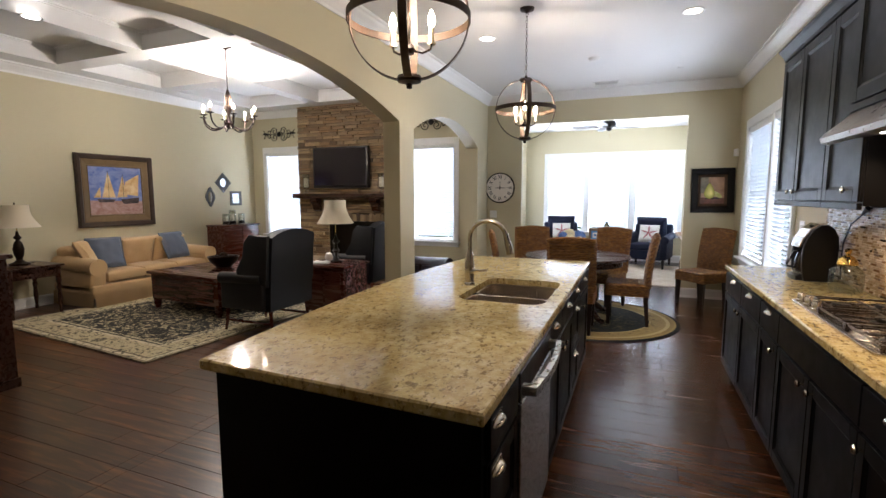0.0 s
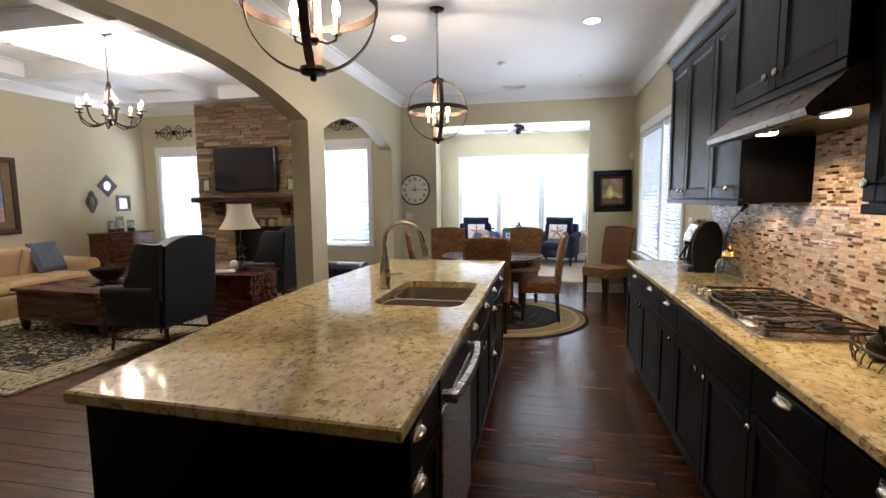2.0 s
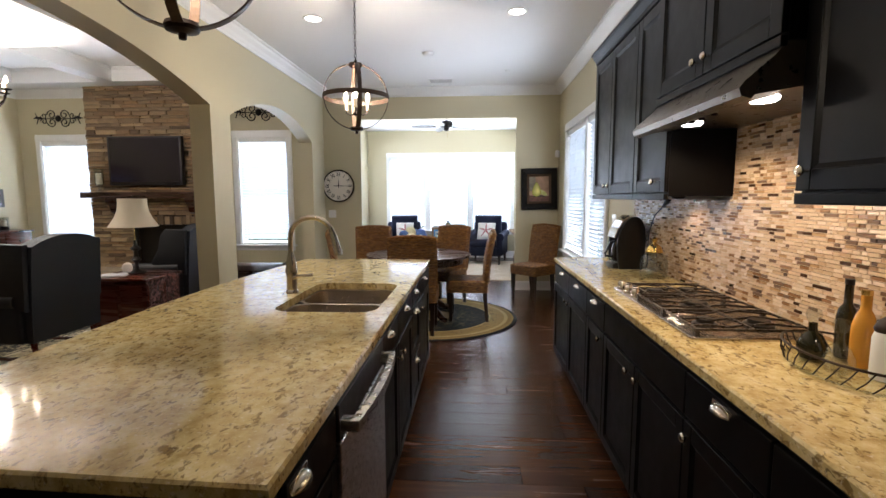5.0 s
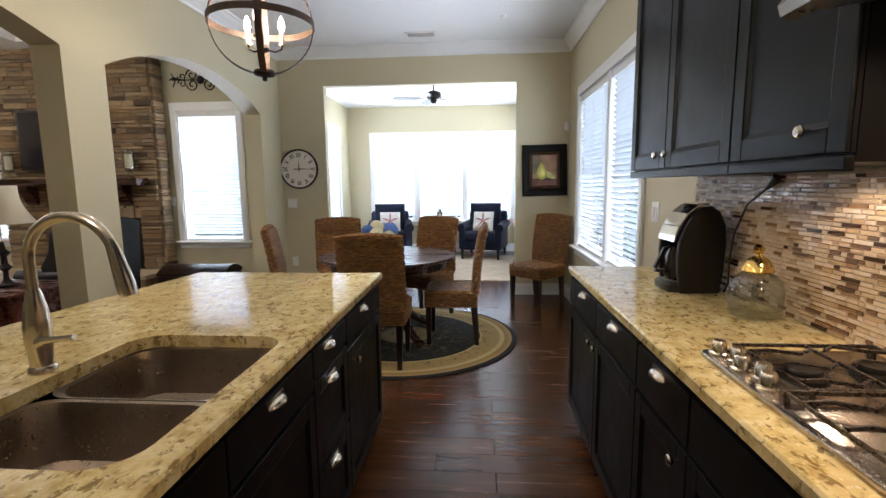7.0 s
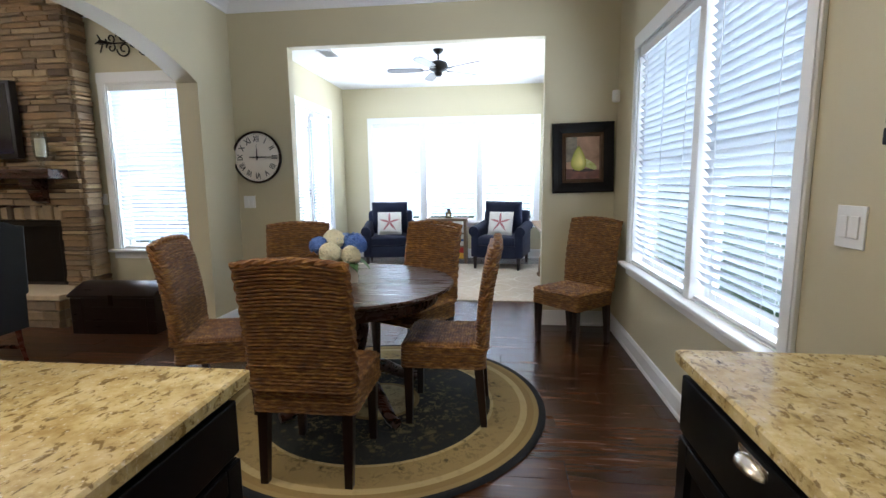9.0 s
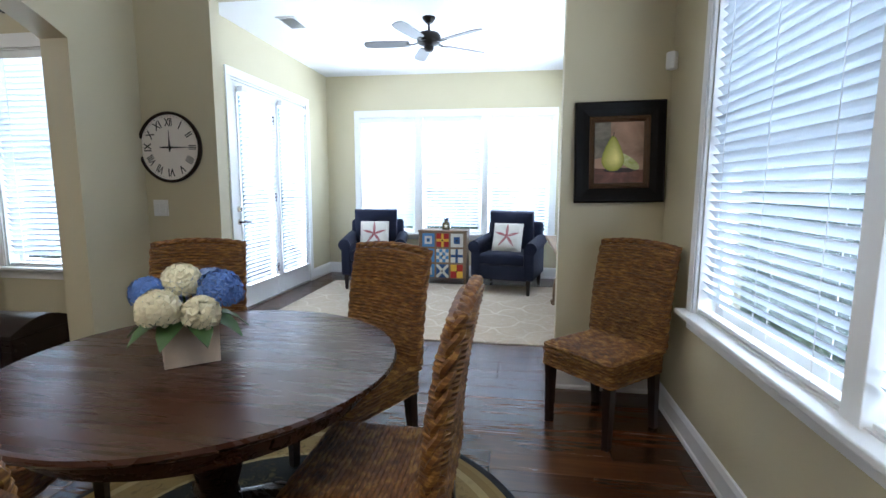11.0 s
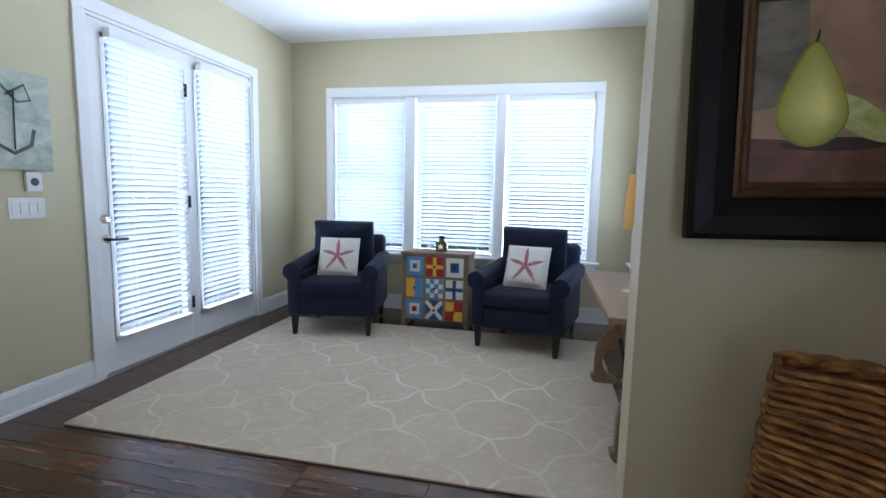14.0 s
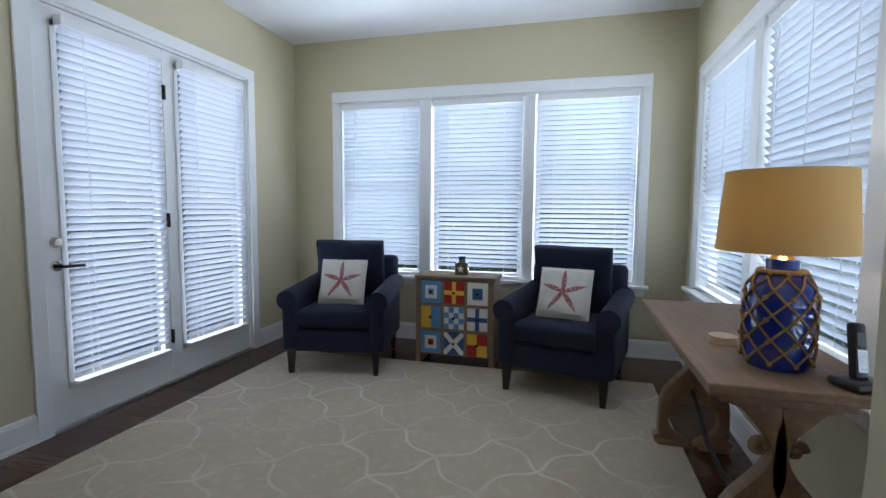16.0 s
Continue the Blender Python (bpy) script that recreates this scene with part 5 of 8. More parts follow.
RUG = (-0.55, 6.98)
ch = dining_chair()
seats = ((-0.665, 6.36, 0, 0.014), (-0.12, 6.92, 90, 0.014), (-0.45, 7.63, 152, 0.014), (-1.37, 7.72, 198, 0.0), (-1.45, 6.88, -75, 0.014))
for x, y, a, z in seats:
    copy_thing(ch, pose(x, y, z, 0, 0, a))
ch.matrix_world = pose(0.79, 8.22, 0, 0, 0, 133)
tagged(ch, "woven seagrass chair with dark legs standing in the wall corner", "chair")


def round_table():
    t = thing("dining_table", "round dark walnut pedestal dining table", "table", Matrix.Translation((-0.70, 6.975, 0.013)))
    part("tabletop", lathe([(0, 0.712), (0.575, 0.712), (0.59, 0.716), (0.61, 0.728), (0.617, 0.738), (0.611, 0.748), (0.585, 0.747), (0, 0.747)], 72), m_darkwood, t, "", True)
    part("apron", lathe([(0.5, 0.64), (0.52, 0.64), (0.53, 0.712), (0.5, 0.712)], 48), m_darkwood, t, "", True)
    part("pedestal", lathe([(0, 0.1), (0.11, 0.1), (0.115, 0.16), (0.08, 0.2), (0.06, 0.28), (0.085, 0.38), (0.1, 0.46), (0.07, 0.54), (0.06, 0.6), (0.12, 0.66), (0.12, 0.7), (0, 0.7)], 28), m_darkwood, t, "", True)
    for i in range(4):
        a = radians(45 + 90 * i)
        d = Vector((math.cos(a), math.sin(a), 0))
        pts = [d * 0.06 + Vector((0, 0, 0.19)), d * 0.2 + Vector((0, 0, 0.17)), d * 0.32 + Vector((0, 0, 0.1)), d * 0.42 + Vector((0, 0, 0.035)), d * 0.47 + Vector((0, 0, 0.032))]
        f = part("foot", tube(pts, [0.05, 0.046, 0.04, 0.032, 0.03], 10), m_darkwood, t, "", True)


round_table()


def ring_rug_material():
    k = Nodes("round_rug_wool")
    sep = k.n("SeparateXYZ")
    k.l(k.coord, sep.inputs[0])
    ln = k.n("VectorMath")
    ln.operation = "LENGTH"
    k.l(k.coord, ln.inputs[0])
    r = ln.outputs["Value"]
    gold, gold2, dark, navy = srgb("97804E"), srgb("B39E6C"), srgb("1B1E1B"), srgb("15161A")
    base = k.ramp(r, [(0.0, srgb("B7A577")), (0.22, gold), (0.25, dark), (0.65, dark), (0.68, gold2), (0.70, gold), (0.86, gold2), (0.90, srgb("8C7443")), (0.94, gold), (0.965, navy)])
    for n in k.t.nodes:
        if n.bl_idname == "ShaderNodeValToRGB":
            n.color_ramp.interpolation = "CONSTANT"
    vor = k.n("TexVoronoi", Scale=13.0, Randomness=0.8)
    vor.feature = "SMOOTH_F1"
    k.l(k.coord, vor.inputs["Vector"])
    fl = k.ramp(vor.outputs["Distance"], [(0.14, (1, 1, 1, 1)), (0.24, (0, 0, 0, 1))])
    wv = k.noise(24, 4, (1, 1, 1), 0.7, 1.5)
    pat = k.mix(1.0, k.ramp(wv, [(0.52, (0, 0, 0, 1)), (0.58, (1, 1, 1, 1))]), k.ramp(k.noise(9, 2), [(0.42, (0, 0, 0, 1)), (0.55, (1, 1, 1, 1))]), "MULTIPLY")
    pat = k.mix(1.0, pat, fl, "ADD")
    inside = k.ramp(r, [(0, (1, 1, 1, 1)), (0.6, (0.9, 0.9, 0.9, 1)), (0.66, (0.25, 0.25, 0.25, 1)), (0.70, (0.85, 0.85, 0.85, 1)), (0.86, (0.2, 0.2, 0.2, 1)), (0.955, (0.0, 0.0, 0.0, 1))])
    tone = k.ramp(r, [(0.0, srgb("6B5A38")), (0.265, srgb("8C8058")), (0.63, srgb("4A3E22"))])
    mixf = k.mix(1.0, k.mix(1.0, pat, inside, "MULTIPLY"), (0.85, 0.85, 0.85, 1), "MULTIPLY")
    col = k.mix(mixf, base, tone)
    k.set(col, 0.95)
    k.bump(k.noise(320, 2), 0.6, 0.004)
    return k.m


bm = bmesh.new()
lathe([(0, 0.0), (1.0, 0.0), (1.01, 0.006), (1.0, 0.012), (0.97, 0.0125), (0, 0.0125)], 96, bm)
rug = solid("round_rug", bm, ring_rug_material(), "round gold and black floral wool rug under the dining table", "rug", "", True)
rug.location = (*RUG, 0.0008)


def petals(bm, c, r, n, rnd, size):
    """A flower head of many small four-petalled florets."""
    for i in range(n):
        z = 1 - 1.45 * (i + 0.5) / n
        a = i * 2.39996
        s = math.sqrt(max(0, 1 - z * z))
        d = Vector((s * math.cos(a), s * math.sin(a), z))
        p = c + d * r * rnd.uniform(0.9, 1.06)
        u = d.orthogonal().normalized()
        v = d.cross(u)
        t = rnd.uniform(0, 1.5)
        for k in range(4):
            b = t + k * math.pi / 2
            w = u * math.cos(b) + v * math.sin(b)
            q = u * math.cos(b + 1.57) + v * math.sin(b + 1.57)
            sz = size * rnd.uniform(0.8, 1.15)
            vs = [bm.verts.new(p + x) for x in (d * 0.001, w * sz * 0.55 + q * sz * 0.4 + d * 0.003, w * sz + d * -0.002, w * sz * 0.55 - q * sz * 0.4 + d * 0.003)]
            bm.faces.new(vs)


def flowers():
    f = thing("flower_box", "weathered whitewashed wooden box of blue and cream hydrangeas", "flower arrangement", pose(-0.76, 6.955, 0.7615, 0, 0, 41) @ Matrix.Scale(1.15, 4))
    m_wash = plain("whitewashed_wood", srgb("C6BBAC"), 0.8, var=0.25, scale=18, bump=0.4, fine=60)
    for nm, b in (("side", (-0.07, 0.07, -0.07, -0.058)), ("side", (-0.07, 0.07, 0.058, 0.07)), ("side", (-0.07, -0.058, -0.058, 0.058)), ("side", (0.058, 0.07, -0.058, 0.058))):
        part(nm, box(bmesh.new(), b[0], b[1], b[2], b[3], 0, 0.13, 0.003), m_wash, f)
    part("bottom", B(-0.058, 0.058, -0.058, 0.058, 0.0, 0.01), m_wash, f)
    part("foam", B(-0.057, 0.057, -0.057, 0.057, 0.01, 0.11), m_leaf, f)
    rnd = random.Random(3)
    m_cream = plain("cream_petal", srgb("E8E2C2"), 0.6, var=0.12, scale=40)
    m_blue = plain("blue_petal", srgb("5E7FC4"), 0.6, var=0.3, scale=30)
    m_pale = plain("pale_blue_petal", srgb("8FA3D0"), 0.6, var=0.25, scale=30)
    for (x, y, z, r), m in (((-0.075, -0.07, 0.165, 0.062), m_cream), ((-0.01, 0.04, 0.215, 0.062), m_cream), ((0.025, -0.085, 0.145, 0.055), m_cream), ((0.085, 0.0, 0.185, 0.072), m_blue),
                            ((-0.095, 0.03, 0.195, 0.05), m_blue), ((0.07, 0.085, 0.19, 0.06), m_pale), ((-0.04, 0.095, 0.17, 0.055), m_pale)):
        bm = bmesh.new()
        petals(bm, Vector((x, y, z)), r * 0.86, 80, rnd, 0.02)
        fl = part("flower_head", bm, m, f)
        part("stem", tube([(x * 0.3, y * 0.3, 0.1), (x * 0.8, y * 0.8, z - r * 0.3)], 0.004, 6), m_leaf, fl)
    for i in range(9):
        a = i * 0.7
        d = Vector((math.cos(a), math.sin(a), 0))
        s = Vector((-d.y, d.x, 0))
        bm = bmesh.new()
        rows = []
        for k in range(5):
            t = k / 4
            w = 0.034 * math.sin(math.pi * min(0.98, t * 0.9 + 0.08))
            p = d * (0.05 + 0.11 * t) + Vector((0, 0, 0.13 + 0.03 * t - 0.085 * t * t))
            rows.append([bm.verts.new(p - s * w), bm.verts.new(p + Vector((0, 0, -0.006))), bm.verts.new(p + s * w)])
        for p, q in zip(rows, rows[1:]):
            bm.faces.new((p[0], p[1], q[1], q[0]))
            bm.faces.new((p[1], p[2], q[2], q[1]))
        part("leaf", bm, m_leaf, f, "", True)


m_leaf = plain("hydrangea_leaf", (0.05, 0.11, 0.03, 1), 0.5, var=0.3, scale=30)
flowers()


def wall_clock():
    """Local: face in the x-z plane, towards -y."""
    c = thing("wall_clock", "round white wall clock with Roman numerals and a dark rim", "clock", Matrix.Translation((-2.14, W, 1.6)))
    rot = Matrix.Rotation(radians(90), 4, "X")
    part("rim", lathe([(0.228, 0.0), (0.245, 0.0), (0.248, 0.02), (0.24, 0.032), (0.23, 0.03), (0.228, 0.012)], 64, None, rot), m_bronze, c, "", True)
    part("face", lathe([(0, 0.012), (0.23, 0.012)], 64, None, rot), m_face, c, "off-white aged face")
    nums = ["XII", "I", "II", "III", "IIII", "V", "VI", "VII", "VIII", "IX", "X", "XI"]
    for i, s in enumerate(nums):
        cu = bpy.data.curves.new("numeral", "FONT")
        cu.body, cu.size, cu.align_x, cu.align_y, cu.extrude = s, 0.078, "CENTER", "CENTER", 0.0006
        cu.offset = 0.0012
        tmp = bpy.data.objects.new("numeral_text", cu)
        scene.collection.objects.link(tmp)
        bpy.context.view_layer.update()
        me = bpy.data.meshes.new_from_object(tmp.evaluated_get(bpy.context.evaluated_depsgraph_get()))
        bpy.data.objects.remove(tmp)
        me.materials.clear()
        me.materials.append(m_ink)
        a = radians(30 * i)
        ob = new("numeral", me)
        ob.parent = c
        ob.matrix_local = Matrix.Translation((0.172 * math.sin(a), -0.0132, 0.172 * math.cos(a))) @ Matrix.Rotation(a, 4, "Y") @ rot @ Matrix.Diagonal((0.62 if len(s) > 2 else 0.8, 1.0, 1, 1))
    for L, w, a, tail in ((0.125, 0.015, 0, 0.03), (0.185, 0.013, 90, 0.075)):
        a = radians(a)
        d, s = Vector((math.sin(a), 0, math.cos(a))), Vector((math.cos(a), 0, -math.sin(a)))
        bm = bmesh.new()
        o = Vector((0, -0.018, 0))
        pts = [o - d * tail - s * w / 3, o - d * tail + s * w / 3, o + s * w / 2, o + d * L, o - s * w / 2]
        fr = [bm.verts.new(p) for p in pts]
        bk = [bm.verts.new(p + Vector((0, 0.0015, 0))) for p in pts]
        bm.faces.new(fr)
        bm.faces.new(bk[::-1])
        for i in range(5):
            bm.faces.new((fr[i], bk[i], bk[(i + 1) % 5], fr[(i + 1) % 5]))
        part("pointer", bm, m_ink, c)
    part("hub", lathe([(0, 0.022), (0.01, 0.02), (0.011, 0.012)], 16, None, rot), m_ink, c)
    bm = bmesh.new()
    for i in range(60):
        a = radians(6 * i)
        p = Matrix.Rotation(a, 3, "Y") @ Vector((0, 0, 0.217))
        L = 0.010 if i % 5 == 0 else 0.005
        d, s = Matrix.Rotation(a, 3, "Y") @ Vector((0, 0, 1)), Matrix.Rotation(a, 3, "Y") @ Vector((1, 0, 0))
        o = Vector((0, -0.0126, 0))
        bm.faces.new([bm.verts.new(o + p + d * u * L / 2 + s * v * 0.0012) for u, v in ((-1, -1), (1, -1), (1, 1), (-1, 1))])
    part("minute_marks", bm, m_ink, c)


m_face = plain("clock_face", srgb("EEE6DC"), 0.6, var=0.08, scale=9)
m_ink = plain("black_ink", (0.02, 0.018, 0.016, 1), 0.6)
wall_clock()


def frame_bm(w, h, prof):
    """A mitred picture frame in the x-z plane facing -y; prof: (inset from the outer edge, depth) pairs."""
    bm = bmesh.new()
    rings = []
    for ins, dep in prof:
        a, b = w / 2 - ins, h / 2 - ins
        rings.append([bm.verts.new((x, -dep, z)) for x, z in ((-a, -b), (a, -b), (a, b), (-a, b))])
    for p, q in zip(rings, rings[1:]):
        for i in range(4):
            bm.faces.new((p[i], p[(i + 1) % 4], q[(i + 1) % 4], q[i]))
    return bm


def flat_shape(pts, y):
    bm = bmesh.new()
    bm.faces.new([bm.verts.new((x, y, z)) for x, z in pts])
    return bm


def paint_oil(name, a, b, scale=8):
    k = Nodes(name)
    n = k.noise(scale, 5, (1, 1, 1.6), 0.6, 0.8)
    k.set(k.ramp(n, [(0.35, a), (0.65, b)]), 0.45)
    k.bump(k.noise(60, 3, (1, 1, 2)), 0.25, 0.003)
    return k.m


def blob(bm, f, y, n=48):
    """A painted patch bounded by a polar outline."""
    bm.faces.new([bm.verts.new((f(2 * math.pi * i / n)[0], y, f(2 * math.pi * i / n)[1])) for i in range(n)])


def pear_painting():
    p = thing("pear_painting", "still life of green pears in a wide dark frame", "painting", pose(0.922, W - 0.002, 1.545, -1.5, -1.2, 0))
    w, h = 0.535, 0.615
    part("frame", frame_bm(w, h, [(0, 0), (0, 0.03), (0.012, 0.042), (0.05, 0.038), (0.085, 0.026), (0.09, 0.02)]), m_frame, p, "dark stained frame")
    part("inner_frame", frame_bm(w - 0.178, h - 0.178, [(0, 0.02), (0, 0.028), (0.006, 0.033), (0.014, 0.024), (0.02, 0.03), (0.03, 0.02), (0.034, 0.012)]), m_gold, p, "antique gold inner moulding")
    a, b = w / 2 - 0.12, h / 2 - 0.12
    cv = part("canvas", flat_shape([(-a, -b), (a, -b), (a, b), (-a, b)], -0.012), paint_oil("brown_backdrop", srgb("8A6A50"), srgb("BC9678"), 3), p)
    part("painted_shadow", flat_shape([(-a, -b * 0.2), (-a * 0.3, -b * 0.1), (-a * 0.35, b), (-a, b)], -0.0125), paint_oil("grey_backdrop", srgb("5A5444"), srgb("857A66")), cv)
    part("painted_table", flat_shape([(-a, -b), (a, -b), (a, -b * 0.58), (-a, -b * 0.5)], -0.013), paint_oil("brown_table", srgb("5A3626"), srgb("8A5540")), cv)
    bm = bmesh.new()

    def pear(t):
        s = math.sin(t)
        r = 0.068 * (1 if s < 0 else 1 - 0.5 * s ** 1.3)
        return (-0.036 + r * math.cos(t), -0.045 + (0.068 * s if s < 0 else 0.15 * s))
    blob(bm, pear, -0.0135)
    part("painted_pear", bm, paint_oil("pear_green", srgb("7C7F22"), srgb("9C9A30"), 8), cv)
    bm = bmesh.new()
    blob(bm, lambda t: (0.052 + 0.066 * math.cos(t) - 0.022 * math.sin(t), -0.055 + 0.046 * math.sin(t) - 0.024 * math.cos(t)), -0.0133)
    part("painted_pear", bm, paint_oil("pear_half", srgb("A9AE4A"), srgb("DAD9A0"), 12), cv)
    for k in range(1, 14):
        bm = bmesh.new()
        q = 1 - 0.066 * k

        def tone(t):
            x, z = pear(t)
            return (-0.036 + (x + 0.036) * q + 0.0013 * k, -0.02 + (z + 0.02) * q - 0.0008 * k)
        blob(bm, tone, -0.0135 - 0.0001 * k)
        a_, b_ = Vector(srgb("A3A02C")[:3]), Vector(srgb("EFE68A")[:3])
        c1 = a_.lerp(b_, k / 13)
        part("painted_pear_tone", bm, paint_oil("pear_tone", (*(c1 * 0.9), 1), (*(c1 * 1.08), 1), 10), cv)
    bm = bmesh.new()
    blob(bm, lambda t: (0.01 + 0.1 * math.cos(t), -0.108 + 0.014 * math.sin(t)), -0.0132)
    part("painted_shadow", bm, paint_oil("table_shadow", srgb("2A1A12"), srgb("40281C"), 8), cv)
    part("painted_stem", flat_shape([(-0.038, 0.098), (-0.033, 0.098), (-0.029, 0.122), (-0.033, 0.123)], -0.0148), m_ink, cv)


m_frame = wood("dark_frame", (0.003, 0.0025, 0.002, 1), (0.008, 0.005, 0.004, 1), 0.4, 4, 2, 0.0, 0.05, 0.0)
m_frame.node_tree.nodes["Principled BSDF"].inputs["Specular IOR Level"].default_value = 0.18
m_gold = plain("antique_gold", srgb("5E4630"), 0.4, 0.4, var=0.4, scale=30)
pear_painting()

# ================= living room =================
def cushion(w, d, h, puff=0.5, n=14, sag=0.0, seed=0):
    """A soft pillow block centred on its base: rounded edges and a puffed top."""
    rnd = random.Random(seed)
    bm = bmesh.new()
    bmesh.ops.create_cube(bm, size=2.0)
    bmesh.ops.subdivide_edges(bm, edges=bm.edges[:], cuts=n, use_grid_fill=True)
    for v in bm.verts:
        x, y, z = v.co
        k = 0.16
        ex, ey = 1 - abs(x) ** 6 * k, 1 - abs(y) ** 6 * k
        px, py = x * (1 - 0.05 * abs(z) ** 4 - 0.02 * (1 - abs(y))), y * (1 - 0.05 * abs(z) ** 4)
        f = max(0, (1 - x * x)) ** 0.5 * max(0, (1 - y * y)) ** 0.5
        pz = z * ((1 - puff) + puff * f ** 0.45)
        wob = 0.012 * noise.noise(Vector((x * 2.1 + seed, y * 2.1, z)))
        v.co = Vector((px * w / 2, py * d / 2, h / 2 + pz * h / 2 + wob - sag * f))
    return bm


def soft_box(x0, x1, y0, y1, z0, z1, r=0.04, n=3):
    bm = box(bmesh.new(), x0, x1, y0, y1, z0, z1)
    bmesh.ops.bevel(bm, geom=bm.edges[:], offset=r, segments=n, profile=0.5, affect="EDGES")
    return bm


def cloth(name, c, rough=0.9, weave=420, var=0.1, sheen=0.25):
    k = Nodes(name)
    col = k.mix(k.noise(5, 4), shade(c, 1 - var), shade(c, 1 + var))
    col = k.mix(k.noise(weave, 2), shade(c, 0.8), col)
    k.set(col, rough, 0.0, Sheen_Weight=sheen, Sheen_Roughness=0.5)
    k.bump(k.noise(weave, 2), 0.3, 0.002)
    return k.m


m_cream = cloth("cream_slipcover", srgb("C9A878"))
m_slate = cloth("slate_blue_cushion", srgb("5C6474"))
m_wing = cloth("charcoal_upholstery", srgb("0C0D12"), 0.55, sheen=0.0)
m_navy = cloth("navy_upholstery", srgb("081230"), 0.85, sheen=0.03)


def sofa():
    """Back along -y, front towards +y, 2.0 m wide."""
    s = thing("sofa", "cream slipcovered three-seat sofa with a skirt", "sofa", pose(-6.98, 5.98, 0, 0, 0, -90))
    W2 = 0.98
    part("base", soft_box(-W2, W2, -0.42, 0.42, 0.13, 0.30, 0.03), m_cream, s, "", True)
    for a, b, c, d in ((-W2, W2, 0.405, 0.435), (-W2 - 0.005, -W2 + 0.02, -0.42, 0.42), (W2 - 0.02, W2 + 0.005, -0.42, 0.42)):
        bm = bmesh.new()
        n = 40
        lo, hi = [], []
        for i in range(n + 1):
            t = i / n
            if b - a > d - c:
                x, y = a + (b - a) * t, d
                wob = 0.008 * math.sin(t * 55) + (0.02 if abs(t - 0.33) < 0.012 or abs(t - 0.67) < 0.012 else 0)
                lo.append((x, y + 0.012 - wob, 0.012))
                hi.append((x, y, 0.19))
            else:
                x, y = (a if a < 0 else b), c + (d - c) * t
                lo.append((x + (-0.012 if a < 0 else 0.012), y, 0.012))
                hi.append((x, y, 0.19))
        L, H = [bm.verts.new(p) for p in lo], [bm.verts.new(p) for p in hi]
        for i in range(n):
            bm.faces.new((L[i], L[i + 1], H[i + 1], H[i]))
        bmesh.ops.solidify(bm, geom=bm.faces[:], thickness=0.006)
        part("skirt", bm, m_cream, s, "", True)
    for x in (-1, 1):
        bm = soft_box(min(x * W2, x * (W2 - 0.2)), max(x * W2, x * (W2 - 0.2)), -0.4, 0.4, 0.18, 0.56, 0.05)
        tube([(x * (W2 - 0.09), -0.4, 0.55), (x * (W2 - 0.09), 0.41, 0.53)], 0.115, 16, bm)
        part("arm", bm, m_cream, s, "", True)
    part("back", soft_box(-W2 + 0.05, W2 - 0.05, -0.43, -0.2, 0.25, 0.78, 0.07), m_cream, s, "", True)
    for i in range(3):
        x = (i - 1) * 0.52
        c = part("seat_cushion", cushion(0.52, 0.64, 0.17, 0.25, 10, 0, i), m_cream, s, "", True)
        c.matrix_local = pose(x, 0.1, 0.30)
        c = part("back_cushion", cushion(0.52, 0.42, 0.17, 0.35, 10, 0, i + 5), m_cream, s, "", True)
        c.matrix_local = pose(x, -0.13, 0.64, 72, 0, 0) @ Matrix.Translation((0, 0, -0.08))


sofa()


def pillow(label, m, mat, w=0.44, h=0.14, button=True, name="throw_pillow"):
    p = thing(name, label, "pillow", m)
    part("cover", cushion(w, w, h, 0.8, 14, 0, int(w * 100)), mat, p, "", True)
    if button:
        part("button", lathe([(0, 0.012), (0.012, 0.008), (0.014, 0)], 12, None, Matrix.Translation((0, 0, h * 0.86))), mat, p, "", True)
    return p


pillow("square slate blue throw pillow on the sofa", pose(-6.93, 5.42, 0.68, 68, 0, 72) @ Matrix.Translation((0, 0, -0.06)), m_slate)
pillow("square slate blue throw pillow on the sofa", pose(-7.0, 6.55, 0.68, 66, 0, 95) @ Matrix.Translation((0, 0, -0.06)), m_slate)
pillow("square cream throw pillow against the sofa arm", pose(-6.98, 5.24, 0.66, 62, 0, 125) @ Matrix.Translation((0, 0, -0.06)), m_cream, button=False)


def turned_leg(h, r=0.03):
    return lathe([(0, 0), (r * 0.55, 0), (r * 0.7, h * 0.04), (r * 0.5, h * 0.1), (r * 0.95, h * 0.3), (r * 0.6, h * 0.48), (r, h * 0.55), (r * 0.6, h * 0.62), (r, h * 0.66), (r, h * 0.72), (r * 1.05, h)], 16)


def small_table(name, label, m, w, d, h, mat, drawer=True):
    t = thing(name, label, "table", m)
    part("top", box(bmesh.new(), -w / 2, w / 2, -d / 2, d / 2, h - 0.028, h, 0.008), mat, t, "", True)
    part("apron", B(-w / 2 + 0.04, w / 2 - 0.04, -d / 2 + 0.04, d / 2 - 0.04, h - 0.15, h - 0.028), mat, t)
    for x in (-1, 1):
        for y in (-1, 1):
            l = part("leg", turned_leg(h - 0.03), mat, t, "", True)
            l.matrix_local = Matrix.Translation((x * (w / 2 - 0.055), y * (d / 2 - 0.055), 0))


small_table("side_table", "dark wooden side table with turned legs beside the sofa", pose(-7.08, 4.5, 0), 0.62, 0.62, 0.62, m_darkwood)


